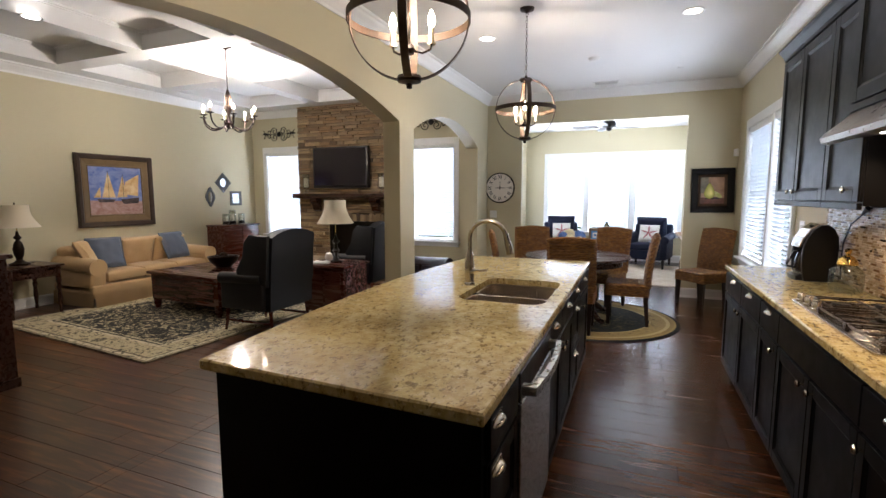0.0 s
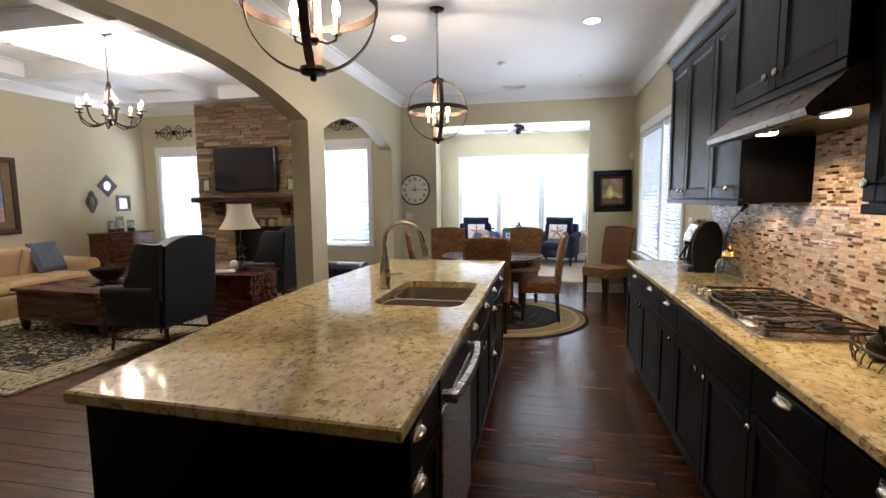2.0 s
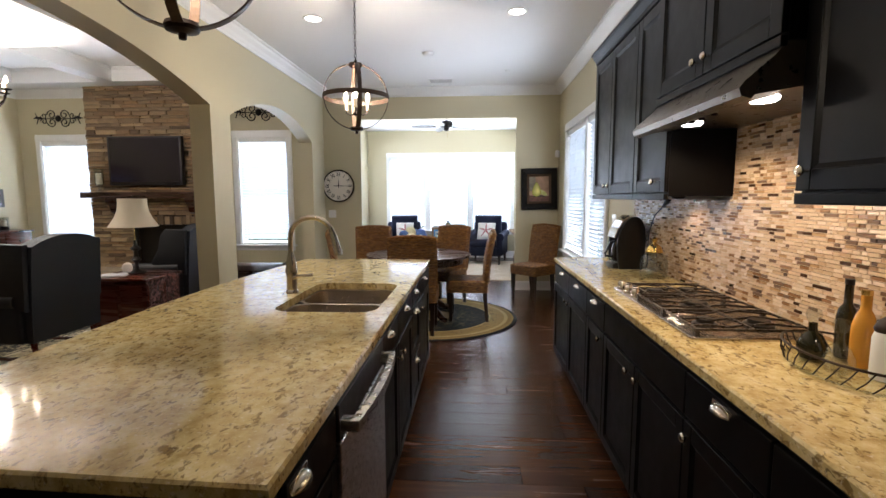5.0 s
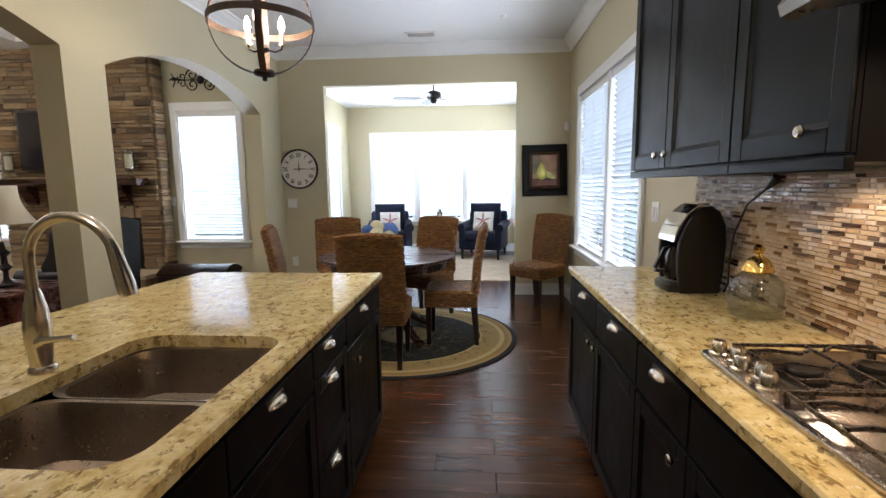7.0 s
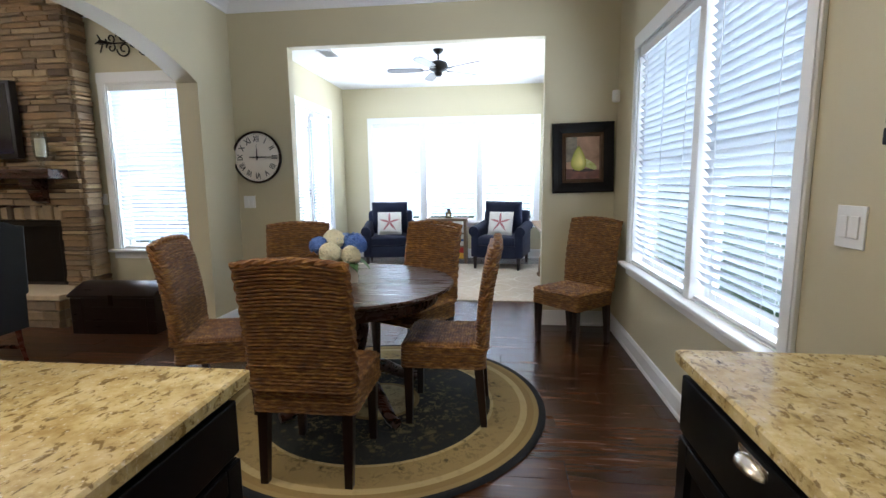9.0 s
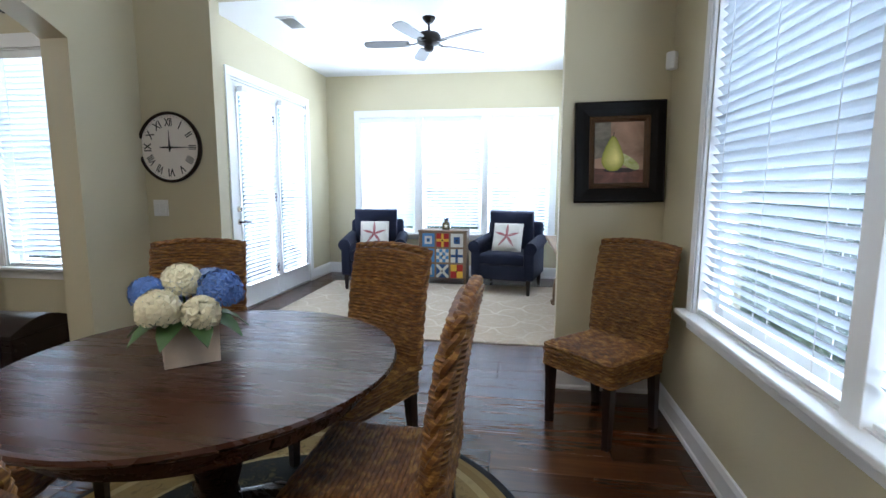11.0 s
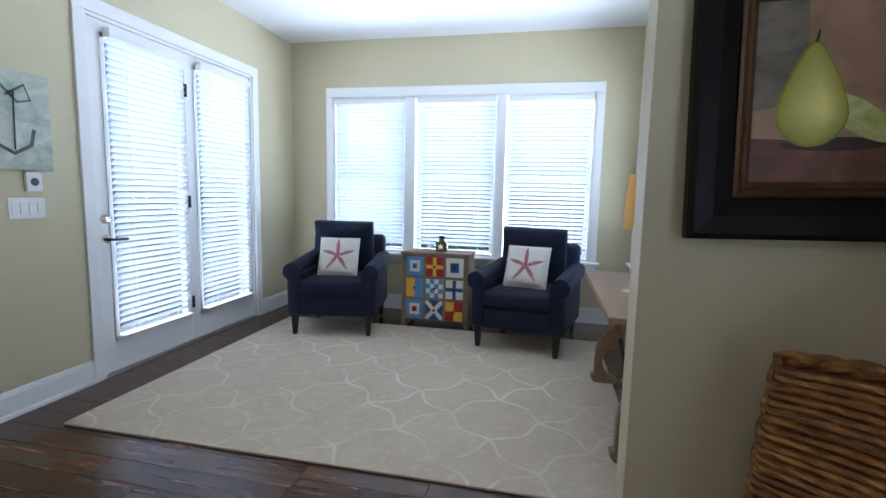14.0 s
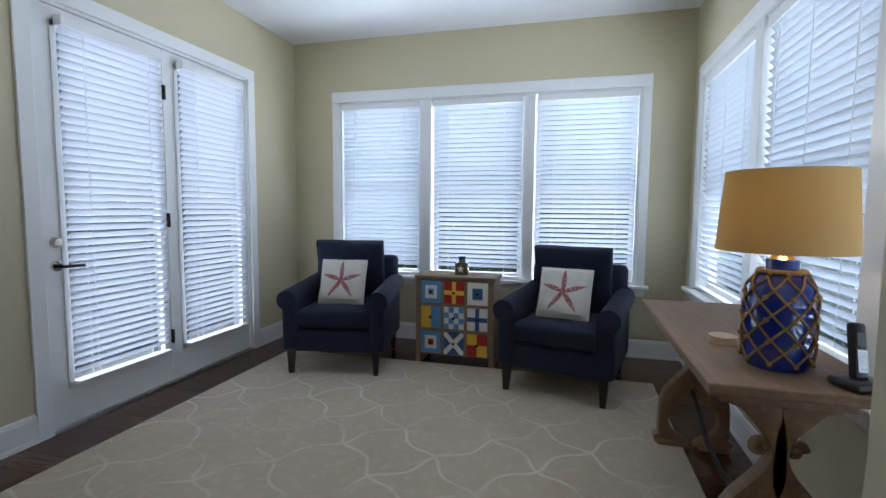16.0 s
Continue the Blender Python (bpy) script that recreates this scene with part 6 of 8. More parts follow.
def table_lamp(label, m, total, shade_r, body, mat, lit):
    l = thing("table_lamp", label, "table lamp", m)
    part("base", lathe(body, 20), mat, l, "", True)
    z0 = total * 0.6
    part("pole", tube([(0, 0, body[-1][1] - 0.01), (0, 0, total - 0.02)], 0.005, 8), m_brass, l)
    sh = bmesh.new()
    pr = []
    for i in range(9):
        t = i / 8
        pr.append((shade_r * (1 - 0.58 * t + 0.16 * t * t * (1 if t < 1 else 1) - 0.10 * math.sin(math.pi * t)), z0 + (total - 0.04 - z0) * t))
    lathe(pr, 32, sh)
    part("shade", sh, m_shade, l, "cream bell-shaped fabric shade", True)
    part("finial", lathe([(0, 0.03), (0.008, 0.02), (0.005, 0.01), (0.01, 0)], 10, None, Matrix.Translation((0, 0, total - 0.035))), mat, l, "", True)
    if lit:
        point_lamp("table_lamp_light", m @ Vector((0, 0, z0 + 0.1)), lit, (1.0, 0.8, 0.55), 0.04)


def shade_material(name, c, t=0.6):
    k = Nodes(name)
    col = k.mix(k.noise(200, 2, (1, 1, 4)), shade(c, 0.9), c)
    k.set(col, 0.9)
    tr = k.n("BsdfTranslucent")
    k.l(col, tr.inputs["Color"])
    mx = k.n("MixShader", Fac=t)
    k.l(k.b.outputs[0], mx.inputs[1])
    k.l(tr.outputs[0], mx.inputs[2])
    k.l(mx.outputs[0], k.t.nodes["Material Output"].inputs[0])
    return k.m


m_shade = shade_material("cream_lampshade", srgb("EADFC8"), 0.4)
body1 = [(0, 0), (0.1, 0), (0.105, 0.02), (0.06, 0.04), (0.03, 0.07), (0.05, 0.13), (0.06, 0.2), (0.04, 0.28), (0.02, 0.31), (0.045, 0.34), (0.02, 0.37), (0.012, 0.42), (0, 0.42)]
table_lamp("brass-bodied table lamp with a cream bell shade", pose(-7.1, 4.5, 0.6205), 0.78, 0.24, body1, m_bronze, 0)


def coffee_table():
    t = thing("coffee_table", "large square cherry wood coffee table with deep sides", "coffee table", pose(-5.22, 5.84, 0.0135, 0, 0, -4))
    part("top", box(bmesh.new(), -0.66, 0.66, -0.62, 0.62, 0.455, 0.49, 0.008), m_redwood, t, "", True)
    part("body", B(-0.62, 0.62, -0.58, 0.58, 0.13, 0.455), m_redwood, t)
    for s in (-1, 1):
        part("side_panel", box(bmesh.new(), -0.55, 0.55, min(s * 0.58, s * 0.588), max(s * 0.58, s * 0.588), 0.18, 0.41, 0.003), m_redwood, t)
    for x in (-0.58, 0.58):
        for y in (-0.54, 0.54):
            part("foot", lathe([(0, 0), (0.03, 0), (0.045, 0.06), (0.05, 0.13), (0, 0.13)], 14, None, Matrix.Translation((x, y, 0))), m_redwood, t, "", True)
    b = thing("bowl", "dark woven wooden bowl on the coffee table", "bowl", Matrix.Translation((-5.25, 5.9, 0.504)))
    part("basin", lathe([(0, 0), (0.08, 0), (0.1, 0.012), (0.17, 0.08), (0.2, 0.14), (0.205, 0.15), (0.19, 0.145), (0.16, 0.085), (0.09, 0.022), (0, 0.02)], 32), m_bronze, b, "", True)
    rnd = random.Random(4)
    for i in range(7):
        a = i * 0.9
        o = thing("decorative_ball", "dark woven decorative ball in the bowl", "ornament", Matrix.Translation((-5.25 + 0.09 * math.cos(a) * (i > 0), 5.9 + 0.09 * math.sin(a) * (i > 0), 0.504 + 0.11 + 0.04 * (i == 0))))
        bm = bmesh.new()
        for k in range(14):
            n = Vector((rnd.gauss(0, 1), rnd.gauss(0, 1), rnd.gauss(0, 1))).normalized()
            u = n.orthogonal().normalized()
            v = n.cross(u)
            tube([(u * math.cos(q * 0.5236) + v * math.sin(q * 0.5236)) * 0.055 for q in range(12)], 0.006, 5, bm, True)
        part("weave", bm, m_bronze, o)


coffee_table()


def living_rug_material():
    k = Nodes("living_rug_wool")
    sep = k.n("SeparateXYZ")
    k.l(k.coord, sep.inputs[0])

    def edge(out, half):
        a = k.n("Math")
        a.operation = "ABSOLUTE"
        k.l(out, a.inputs[0])
        s = k.n("Math")
        s.operation = "SUBTRACT"
        s.inputs[0].default_value = half
        k.l(a.outputs[0], s.inputs[1])
        return s.outputs[0]
    mn = k.n("Math")
    mn.operation = "MINIMUM"
    k.l(edge(sep.outputs["X"], 1.4), mn.inputs[0])
    k.l(edge(sep.outputs["Y"], 1.55), mn.inputs[1])
    d = mn.outputs[0]
    cream, cream2, black = srgb("B9AB88"), srgb("CBBE9E"), srgb("23211D")
    base = k.ramp(d, [(0, srgb("8C7F63")), (0.03, cream2), (0.075, srgb("4A4236")), (0.09, cream), (0.32, cream2), (0.36, srgb("39342B")), (0.385, cream2), (0.41, black)])
    k.t.nodes[base.node.name].color_ramp.interpolation = "CONSTANT"
    inner = k.ramp(d, [(0.40, (0, 0, 0, 1)), (0.42, (1, 1, 1, 1))])
    wv = k.n("TexVoronoi", Scale=4.2, Randomness=0.7)
    k.l(k.coord, wv.inputs["Vector"])
    ringy = k.n("Math")
    ringy.operation = "SINE"
    ml = k.n("Math")
    ml.operation = "MULTIPLY"
    ml.inputs[1].default_value = 26
    k.l(wv.outputs["Distance"], ml.inputs[0])
    k.l(ml.outputs[0], ringy.inputs[0])
    motif = k.mix(1.0, k.ramp(ringy.outputs[0], [(0.35, (0, 0, 0, 1)), (0.5, (1, 1, 1, 1))]), k.ramp(k.noise(16, 4, (1, 1, 1), 0.6, 1.2), [(0.48, (0, 0, 0, 1)), (0.54, (1, 1, 1, 1))]), "MULTIPLY")
    leaf = k.ramp(k.noise(11, 5, (1, 1, 1), 0.6, 2.0), [(0.58, (0, 0, 0, 1)), (0.62, (1, 1, 1, 1))])
    pat = k.mix(1.0, motif, leaf, "ADD")
    col = k.mix(pat, base, k.mix(inner, srgb("4F4838"), cream))
    k.set(col, 0.95)
    k.bump(k.noise(300, 2), 0.5, 0.004)
    return k.m


rg = solid("living_rug", extrude_poly(rounded_rect(-1.4, 1.4, -1.55, 1.55, 0.01, 2), 0, 0.0125, "z", None, 0.003), living_rug_material(), "cream and black floral wool area rug", "rug", "")
rg.matrix_world = pose(-5.28, 5.5, 0.0008, 0, 0, -5)


def wing_chair(m):
    """Front towards +y."""
    c = thing("wing_chair", "dark charcoal upholstered wing chair with wooden legs", "armchair", m, "wing chairs")
    part("seat_frame", soft_box(-0.31, 0.31, -0.3, 0.34, 0.24, 0.4, 0.03), m_wing, c, "", True)
    s = part("seat_cushion", cushion(0.54, 0.58, 0.13, 0.25, 10), m_wing, c, "", True)
    s.matrix_local = pose(0, 0.06, 0.39)
    bm = bmesh.new()
    n = 16
    fr, bk = [], []
    for i in range(n + 1):
        t = -1 + 2 * i / n
        top = 1.06 + 0.05 * math.cos(t * 1.57) - 0.03 * abs(t) ** 4
        for lst, y in ((fr, -0.2), (bk, -0.33)):
            lst.append([bm.verts.new((t * 0.34, y - 0.06 * z * z, z)) for z in (0.26, 0.5, 0.75, 0.95, top)])
    for i in range(n):
        for j in range(4):
            bm.faces.new((fr[i][j], fr[i + 1][j], fr[i + 1][j + 1], fr[i][j + 1]))
            bm.faces.new((bk[i][j], bk[i][j + 1], bk[i + 1][j + 1], bk[i + 1][j]))
        bm.faces.new((fr[i][4], fr[i + 1][4], bk[i + 1][4], bk[i][4]))
        bm.faces.new((fr[i][0], bk[i][0], bk[i + 1][0], fr[i + 1][0]))
    for q in (0, n):
        for j in range(4):
            bm.faces.new((fr[q][j], fr[q][j + 1], bk[q][j + 1], bk[q][j]))
    part("back", bm, m_wing, c, "", True)
    for x in (-1, 1):
        bm = extrude_poly([(-0.33, 0.52), (0.06, 0.62), (0.07, 0.68), (-0.02, 0.82), (-0.05, 0.98), (-0.12, 1.06), (-0.36, 1.05)], min(x * 0.33, x * 0.39), max(x * 0.33, x * 0.39), "x", None, 0.02)
        part("wing", bm, m_wing, c, "", True)
        bm = soft_box(min(x * 0.3, x * 0.39), max(x * 0.3, x * 0.39), -0.28, 0.3, 0.26, 0.6, 0.03)
        tube([(x * 0.345, -0.25, 0.6), (x * 0.345, 0.31, 0.585)], 0.065, 14, bm)
        part("arm", bm, m_wing, c, "", True)
        for y in (-0.29, 0.3):
            part("leg", tube([(x * 0.29, y, 0.25), (x * 0.295, y * 1.03, 0.12), (x * 0.3, y * 1.1, 0.0)], [0.028, 0.022, 0.018], 4), m_redwood, c)
        part("stretcher", B(x * 0.29 - 0.01, x * 0.29 + 0.01, -0.28, 0.29, 0.1, 0.125), m_redwood, c)
    return c


wing_chair(pose(-3.86, 5.2, 0.0135, 0, 0, 90))
wing_chair(pose(-3.78, 7.1, 0.0, 0, 0, 92))


def end_table():
    t = thing("end_table", "cherry wood end table cabinet with panelled sides", "table", pose(-3.64, 6.2, 0))
    part("top", box(bmesh.new(), -0.33, 0.33, -0.31, 0.31, 0.585, 0.615, 0.008), m_redwood, t, "", True)
    part("body", B(-0.29, 0.29, -0.27, 0.27, 0.06, 0.585), m_redwood, t)
    for a, b in ((-0.25, -0.02), (0.02, 0.25)):
        part("panel", box(bmesh.new(), a, b, -0.28, -0.27, 0.1, 0.54, 0.003), m_redwood, t)
        part("panel", box(bmesh.new(), 0.29, 0.3, a, b, 0.1, 0.54, 0.003), m_redwood, t)
    part("plinth", B(-0.27, 0.27, -0.25, 0.25, 0.0, 0.06), m_redwood, t)
    body = [(0, 0), (0.085, 0), (0.09, 0.015), (0.04, 0.03), (0.02, 0.06), (0.018, 0.12), (0.05, 0.15), (0.022, 0.18), (0.02, 0.24), (0.055, 0.27), (0.02, 0.3), (0.012, 0.36), (0, 0.36)]
    table_lamp("dark metal table lamp with a cream bell shade", pose(-3.66, 6.24, 0.6155), 0.84, 0.235, body, m_iron, 0)
    p = thing("open_book", "open book lying on the end table", "book", pose(-3.8, 6.08, 0.6155, 0, 0, 20))
    for s in (-1, 1):
        part("page_block", extrude_poly([(0, 0), (s * 0.13, 0), (s * 0.13, 0.008), (s * 0.06, 0.018), (0, 0.012)], -0.09, 0.09, "y"), m_white, p)
    m = thing("table_ornament", "small pale shell ornament on the end table", "ornament", Matrix.Translation((-3.86, 6.36, 0.6155)))
    part("stone", lathe([(0, 0), (0.04, 0), (0.055, 0.04), (0.04, 0.085), (0.015, 0.1), (0, 0.1)], 14), m_face, m, "", True)


end_table()


def drawer_chest():
    c = thing("chest_of_drawers", "cherry wood chest of drawers in the room corner", "chest of drawers", pose(-7.23, 8.03, 0, 0, 0, -90))
    part("body", B(-0.44, 0.44, -0.2, 0.2, 0.08, 0.9), m_redwood, c)
    part("top", box(bmesh.new(), -0.46, 0.46, -0.21, 0.225, 0.9, 0.93, 0.006), m_redwood, c, "", True)
    for z0, z1, cols in ((0.66, 0.88, 2), (0.4, 0.64, 1), (0.12, 0.38, 1)):
        for k in range(cols):
            w = 0.84 / cols
            a = -0.42 + k * w
            d = part("drawer", box(bmesh.new(), a + 0.006, a + w - 0.006, 0.2, 0.215, z0, z1, 0.004), m_redwood, c)
            for x in ((a + w / 2,) if cols == 2 else (a + w * 0.2, a + w * 0.8)):
                part("knob", lathe([(0.008, 0), (0.007, 0.012), (0.018, 0.02), (0.012, 0.03), (0, 0.032)], 12, None, Matrix.Translation((x, 0.213, (z0 + z1) / 2)) @ Matrix.Rotation(radians(-90), 4, "X")), m_iron, d, "", True)
    for x in (-0.4, 0.4):
        for y in (-0.16, 0.16):
            part("foot", lathe([(0, 0), (0.025, 0), (0.035, 0.08), (0, 0.08)], 10, None, Matrix.Translation((x, y, 0))), m_redwood, c)
    for y, h in ((7.82, 0.2), (7.98, 0.27), (8.2, 0.2)):
        h_ = thing("hurricane_candle", "clear glass hurricane with a white candle on dark stones", "candle holder", Matrix.Translation((-7.2, y, 0.9305)), "hurricane candles")
        g = part("glass", lathe([(0, 0), (0.06, 0), (0.062, 0.005), (0.062, h), (0.059, h), (0.059, 0.008), (0, 0.008)], 20), m_glass, h_, "", True)
        part("stones", lathe([(0, 0.009), (0.057, 0.009), (0.057, 0.06), (0.03, 0.066), (0, 0.062)], 16), m_iron, h_)
        part("candle", lathe([(0, 0.06), (0.033, 0.06), (0.033, 0.06 + h * 0.5), (0, 0.055 + h * 0.5)], 16), m_candle, h_, "", True)


drawer_chest()


def wall_mirror(label, y, z, pts_out, pts_in, tilt=0):
    """On the west wall, facing +x."""
    m = thing("wall_mirror", label, "mirror", Matrix.Translation((LVX, y, z)), "small wall mirrors")
    bm = bmesh.new()
    n = len(pts_out)
    o0 = [bm.verts.new((0.001, a, b)) for a, b in pts_out]
    o1 = [bm.verts.new((0.022, a, b)) for a, b in pts_out]
    i1 = [bm.verts.new((0.026, a, b)) for a, b in pts_in]
    i0 = [bm.verts.new((0.008, a, b)) for a, b in pts_in]
    for p, q in ((o0, o1), (o1, i1), (i1, i0)):
        for k in range(n):
            bm.faces.new((p[k], p[(k + 1) % n], q[(k + 1) % n], q[k]))
    part("frame", bm, m_pewter, m, "", False)
    bm = bmesh.new()
    bm.faces.new([bm.verts.new((0.0085, a, b)) for a, b in pts_in])
    part("glass", bm, m_mirror, m, "mirror glass")


m_pewter = plain("pewter_frame", srgb("5E5E60"), 0.5, 0.3, var=0.25, scale=25)
m_mirror = plain("mirror_silver", (0.9, 0.9, 0.9, 1), 0.03, 1.0, var=0, bump=0, rvar=0.01)
N = 24
ang = [2 * math.pi * i / N for i in range(N)]


def diamond(a):
    return 1 / (abs(math.cos(a)) + abs(math.sin(a)))


wall_mirror("diamond-shaped grey mirror with a round glass", 8.02, 1.72, [(0.19 * diamond(a) * math.cos(a), 0.19 * diamond(a) * math.sin(a)) for a in ang], [(0.085 * math.cos(a), 0.085 * math.sin(a)) for a in ang])
wall_mirror("small grey mirror with a shaped oval frame", 7.71, 1.45, [((0.095 + 0.012 * math.cos(4 * a)) * math.cos(a), (0.165 + 0.02 * math.cos(4 * a)) * math.sin(a)) for a in ang], [(0.062 * math.cos(a), 0.11 * math.sin(a)) for a in ang])


def sq(a, r):
    k = r / max(abs(math.cos(a)), abs(math.sin(a)))
    return (k * math.cos(a), k * math.sin(a))


wall_mirror("small square grey-framed mirror", 8.32, 1.42, [sq(a + math.pi / 4, 0.14) for a in ang], [sq(a + math.pi / 4, 0.095) for a in ang])


def sail_painting():
    p = thing("sailboat_painting", "oil painting of sailing boats in a wide bronze frame", "painting", Matrix(((0, -1, 0, LVX + 0.002), (1, 0, 0, 5.98), (0, 0, 1, 1.545), (0, 0, 0, 1))))
    w, h = 1.15, 1.07
    part("frame", frame_bm(w, h, [(0, 0), (0, 0.05), (0.015, 0.06), (0.06, 0.05), (0.075, 0.035)]), m_bronzewood, p, "dark bronze outer frame")
    part("inner_frame", frame_bm(w - 0.15, h - 0.15, [(0, 0.035), (0.01, 0.04), (0.085, 0.02), (0.095, 0.028), (0.105, 0.012)]), m_champagne, p, "champagne gold inner frame")
    a, b = w / 2 - 0.18, h / 2 - 0.18
    c = part("canvas", flat_shape([(-a, -b), (a, -b), (a, b), (-a, b)], -0.012), paint_oil("painted_sky", srgb("4A62A8"), srgb("8793BE"), 5), p)
    part("painted_sea", flat_shape([(-a, -b), (a, -b), (a, -b * 0.45), (-a, -b * 0.4)], -0.0125), paint_oil("painted_water", srgb("9A7468"), srgb("B89A94"), 9), c)
    m_sail, m_hull = paint_oil("painted_sail", srgb("C89A58"), srgb("E6CC94"), 6), paint_oil("painted_hull", srgb("241E22"), srgb("5A4A48"), 9)
    for pts in ([(-0.22, -0.1), (-0.02, -0.1), (-0.12, 0.29)], [(0.0, -0.1), (0.16, -0.09), (0.1, 0.24)], [(0.1, -0.05), (0.33, -0.08), (0.36, 0.26), (0.14, 0.14)], [(-0.34, -0.1), (-0.24, -0.1), (-0.24, 0.06)]):
        part("painted_sail", flat_shape(pts, -0.013), m_sail, c)
    for pts in ([(0.05, -0.13), (0.35, -0.1), (0.33, -0.19), (0.1, -0.2)], [(-0.3, -0.12), (-0.02, -0.13), (-0.06, -0.17), (-0.26, -0.17)]):
        part("painted_hull", flat_shape(pts, -0.0134), m_hull, c)
    for x, t in ((-0.12, 0.3), (0.1, 0.26)):
        part("painted_mast", flat_shape([(x - 0.003, -0.13), (x + 0.003, -0.13), (x + 0.003, t), (x - 0.003, t)], -0.0138), m_ink, c)


m_bronzewood = plain("bronze_frame_wood", srgb("3E2E20"), 0.4, 0.2, var=0.3, scale=14)
m_champagne = plain("champagne_gold", srgb("7A6444"), 0.4, 0.3, var=0.2, scale=14)
sail_painting()


# --- fireplace ---
FX0, FX1, FY = -6.11, -3.98, 8.62


def stone_material():
    k = Nodes("ledge_stone")
    oi = k.t.nodes.new("ShaderNodeObjectInfo")
    a = k.noise(7, 6, (1, 1, 2), 0.65)
    col = k.ramp(a, [(0.3, srgb("5E4A38")), (0.5, srgb("917A5C")), (0.7, srgb("B8A07C"))])
    tint = k.ramp(oi.outputs["Random"], [(0, srgb("84745F")), (0.25, srgb("B99C74")), (0.5, srgb("A3937E")), (0.75, srgb("D6C29C")), (1, srgb("655648"))])
    k.set(k.mix(1.0, k.mix(0.35, col, (1, 1, 1, 1)), tint, "MULTIPLY"), 0.85)
    k.bump(k.noise(45, 6, (1, 1, 2)), 0.7, 0.012)
    return k.m


m_stone = stone_material()


def fireplace():
    f = thing("fireplace", "floor-to-ceiling stacked ledgestone fireplace with a raised hearth", "fireplace")
    ox0, ox1, oz0, oz1 = -5.44, -4.25, 0.33, 1.0
    bm = bmesh.new()
    y1 = WL - 0.002
    for a in ((FX0, ox0, 0, LZ), (ox1, FX1, 0, LZ), (ox0, ox1, 0, oz0), (ox0, ox1, oz1, LZ)):
        box(bm, a[0], a[1], FY + 0.02, y1, a[2], a[3] - 0.001)
    box(bm, ox0, ox1, y1 - 0.05, y1, oz0, oz1)
    part("core", bm, m_mortar, f)
    part("firebox", B(ox0 + 0.002, ox1 - 0.002, FY + 0.12, FY + 0.13, oz0, oz1), m_iron, f, "black firebox screen")
    bm = bmesh.new()
    for a, b, c, d in ((ox0, ox1, oz1 - 0.06, oz1), (ox0, ox0 + 0.05, oz0, oz1 - 0.06), (ox1 - 0.05, ox1, oz0, oz1 - 0.06)):
        box(bm, a, b, FY + 0.0, FY + 0.03, c, d, 0.003)
    part("surround", bm, m_iron, f, "black metal surround")
    h = part("hearth", box(bmesh.new(), FX0 - 0.02, FX1 + 0.06, FY - 0.45, FY + 0.01, 0.27, 0.325, 0.012), m_slab, f, "pale stone hearth slab")
    rnd = random.Random(21)
    cache = {}

    def stone(L, h):
        key = (round(L, 2), round(h, 3))
        if key not in cache:
            bm = bmesh.new()
            d = rnd.uniform(0.03, 0.055)
            box(bm, 0.003, L - 0.003, -d, 0.03, 0.003, h - 0.003)
            es = [e for e in bm.edges if all(v.co.y < 0 for v in e.verts)]
            bmesh.ops.bevel(bm, geom=es, offset=min(0.008, h * 0.2), segments=1, affect="EDGES")
            for v in bm.verts:
                if v.co.y < 0:
                    v.co += Vector((rnd.uniform(-0.002, 0.002), rnd.uniform(-0.008, 0.006), rnd.uniform(-0.003, 0.003)))
            cache[key] = mesh_of("stone", bm, m_stone)
        return cache[key]
    count = [0]
    z = 0.0
    while z < LZ - 0.03:
        h = rnd.choice((0.04, 0.05, 0.055, 0.07))
        h = min(h, LZ - 0.002 - z)
        spans = [(FX0, FX1)]
        if z + h > oz0 and z < oz1 + 0.13:
            spans = [(FX0, ox0), (ox1, FX1)]
        if z < 0.27:
            z += h
            continue
        for a, b in spans:
            x = a
            while x < b - 0.02:
                L = min(rnd.choice((0.16, 0.22, 0.28, 0.34, 0.42)), b - x)
                if b - x - L < 0.08:
                    L = b - x
                share("stone", stone(L, h), Matrix.Translation((x, FY + 0.02 + rnd.uniform(-0.006, 0.006), z)), f)
                count[0] += 1
                x += L
        # side return towards the arch
        share("stone", stone(0.2, h), Matrix.Translation((FX1, FY + 0.01, z)) @ Matrix.Rotation(radians(90), 4, "Z"), f)
        z += h
    x = ox0 - 0.02
    while x < ox1:
        w = rnd.choice((0.07, 0.09, 0.11))
        share("stone", stone(w, 0.13 + 0.02 * (int(x * 100) % 2)), Matrix.Translation((x, FY + 0.012, oz1 + 0.002)), f)
        x += w
    for z, hh in ((0.0, 0.08), (0.08, 0.09), (0.17, 0.095)):
        x = FX0
        while x < FX1 + 0.03:
            L = rnd.choice((0.2, 0.28, 0.36))
            L = min(L, FX1 + 0.04 - x)
            share("stone", stone(L, hh), Matrix.Translation((x, FY - 0.4, z)), f)
            x += L
        share("stone", stone(0.4, hh), Matrix.Translation((FX1 + 0.02, FY - 0.39, z)) @ Matrix.Rotation(radians(90), 4, "Z"), f)
    part("hearth_core", B(FX0 + 0.01, FX1 + 0.02, FY - 0.38, FY + 0.0, 0.0, 0.268), m_mortar, f)
    mt = thing("mantel_shelf", "thick dark wooden mantel shelf on brackets", "mantel")
    part("shelf", box(bmesh.new(), FX0 + 0.02, FX1 - 0.1, FY - 0.25, FY - 0.03, 1.42, 1.51, 0.006), m_darkwood, mt)
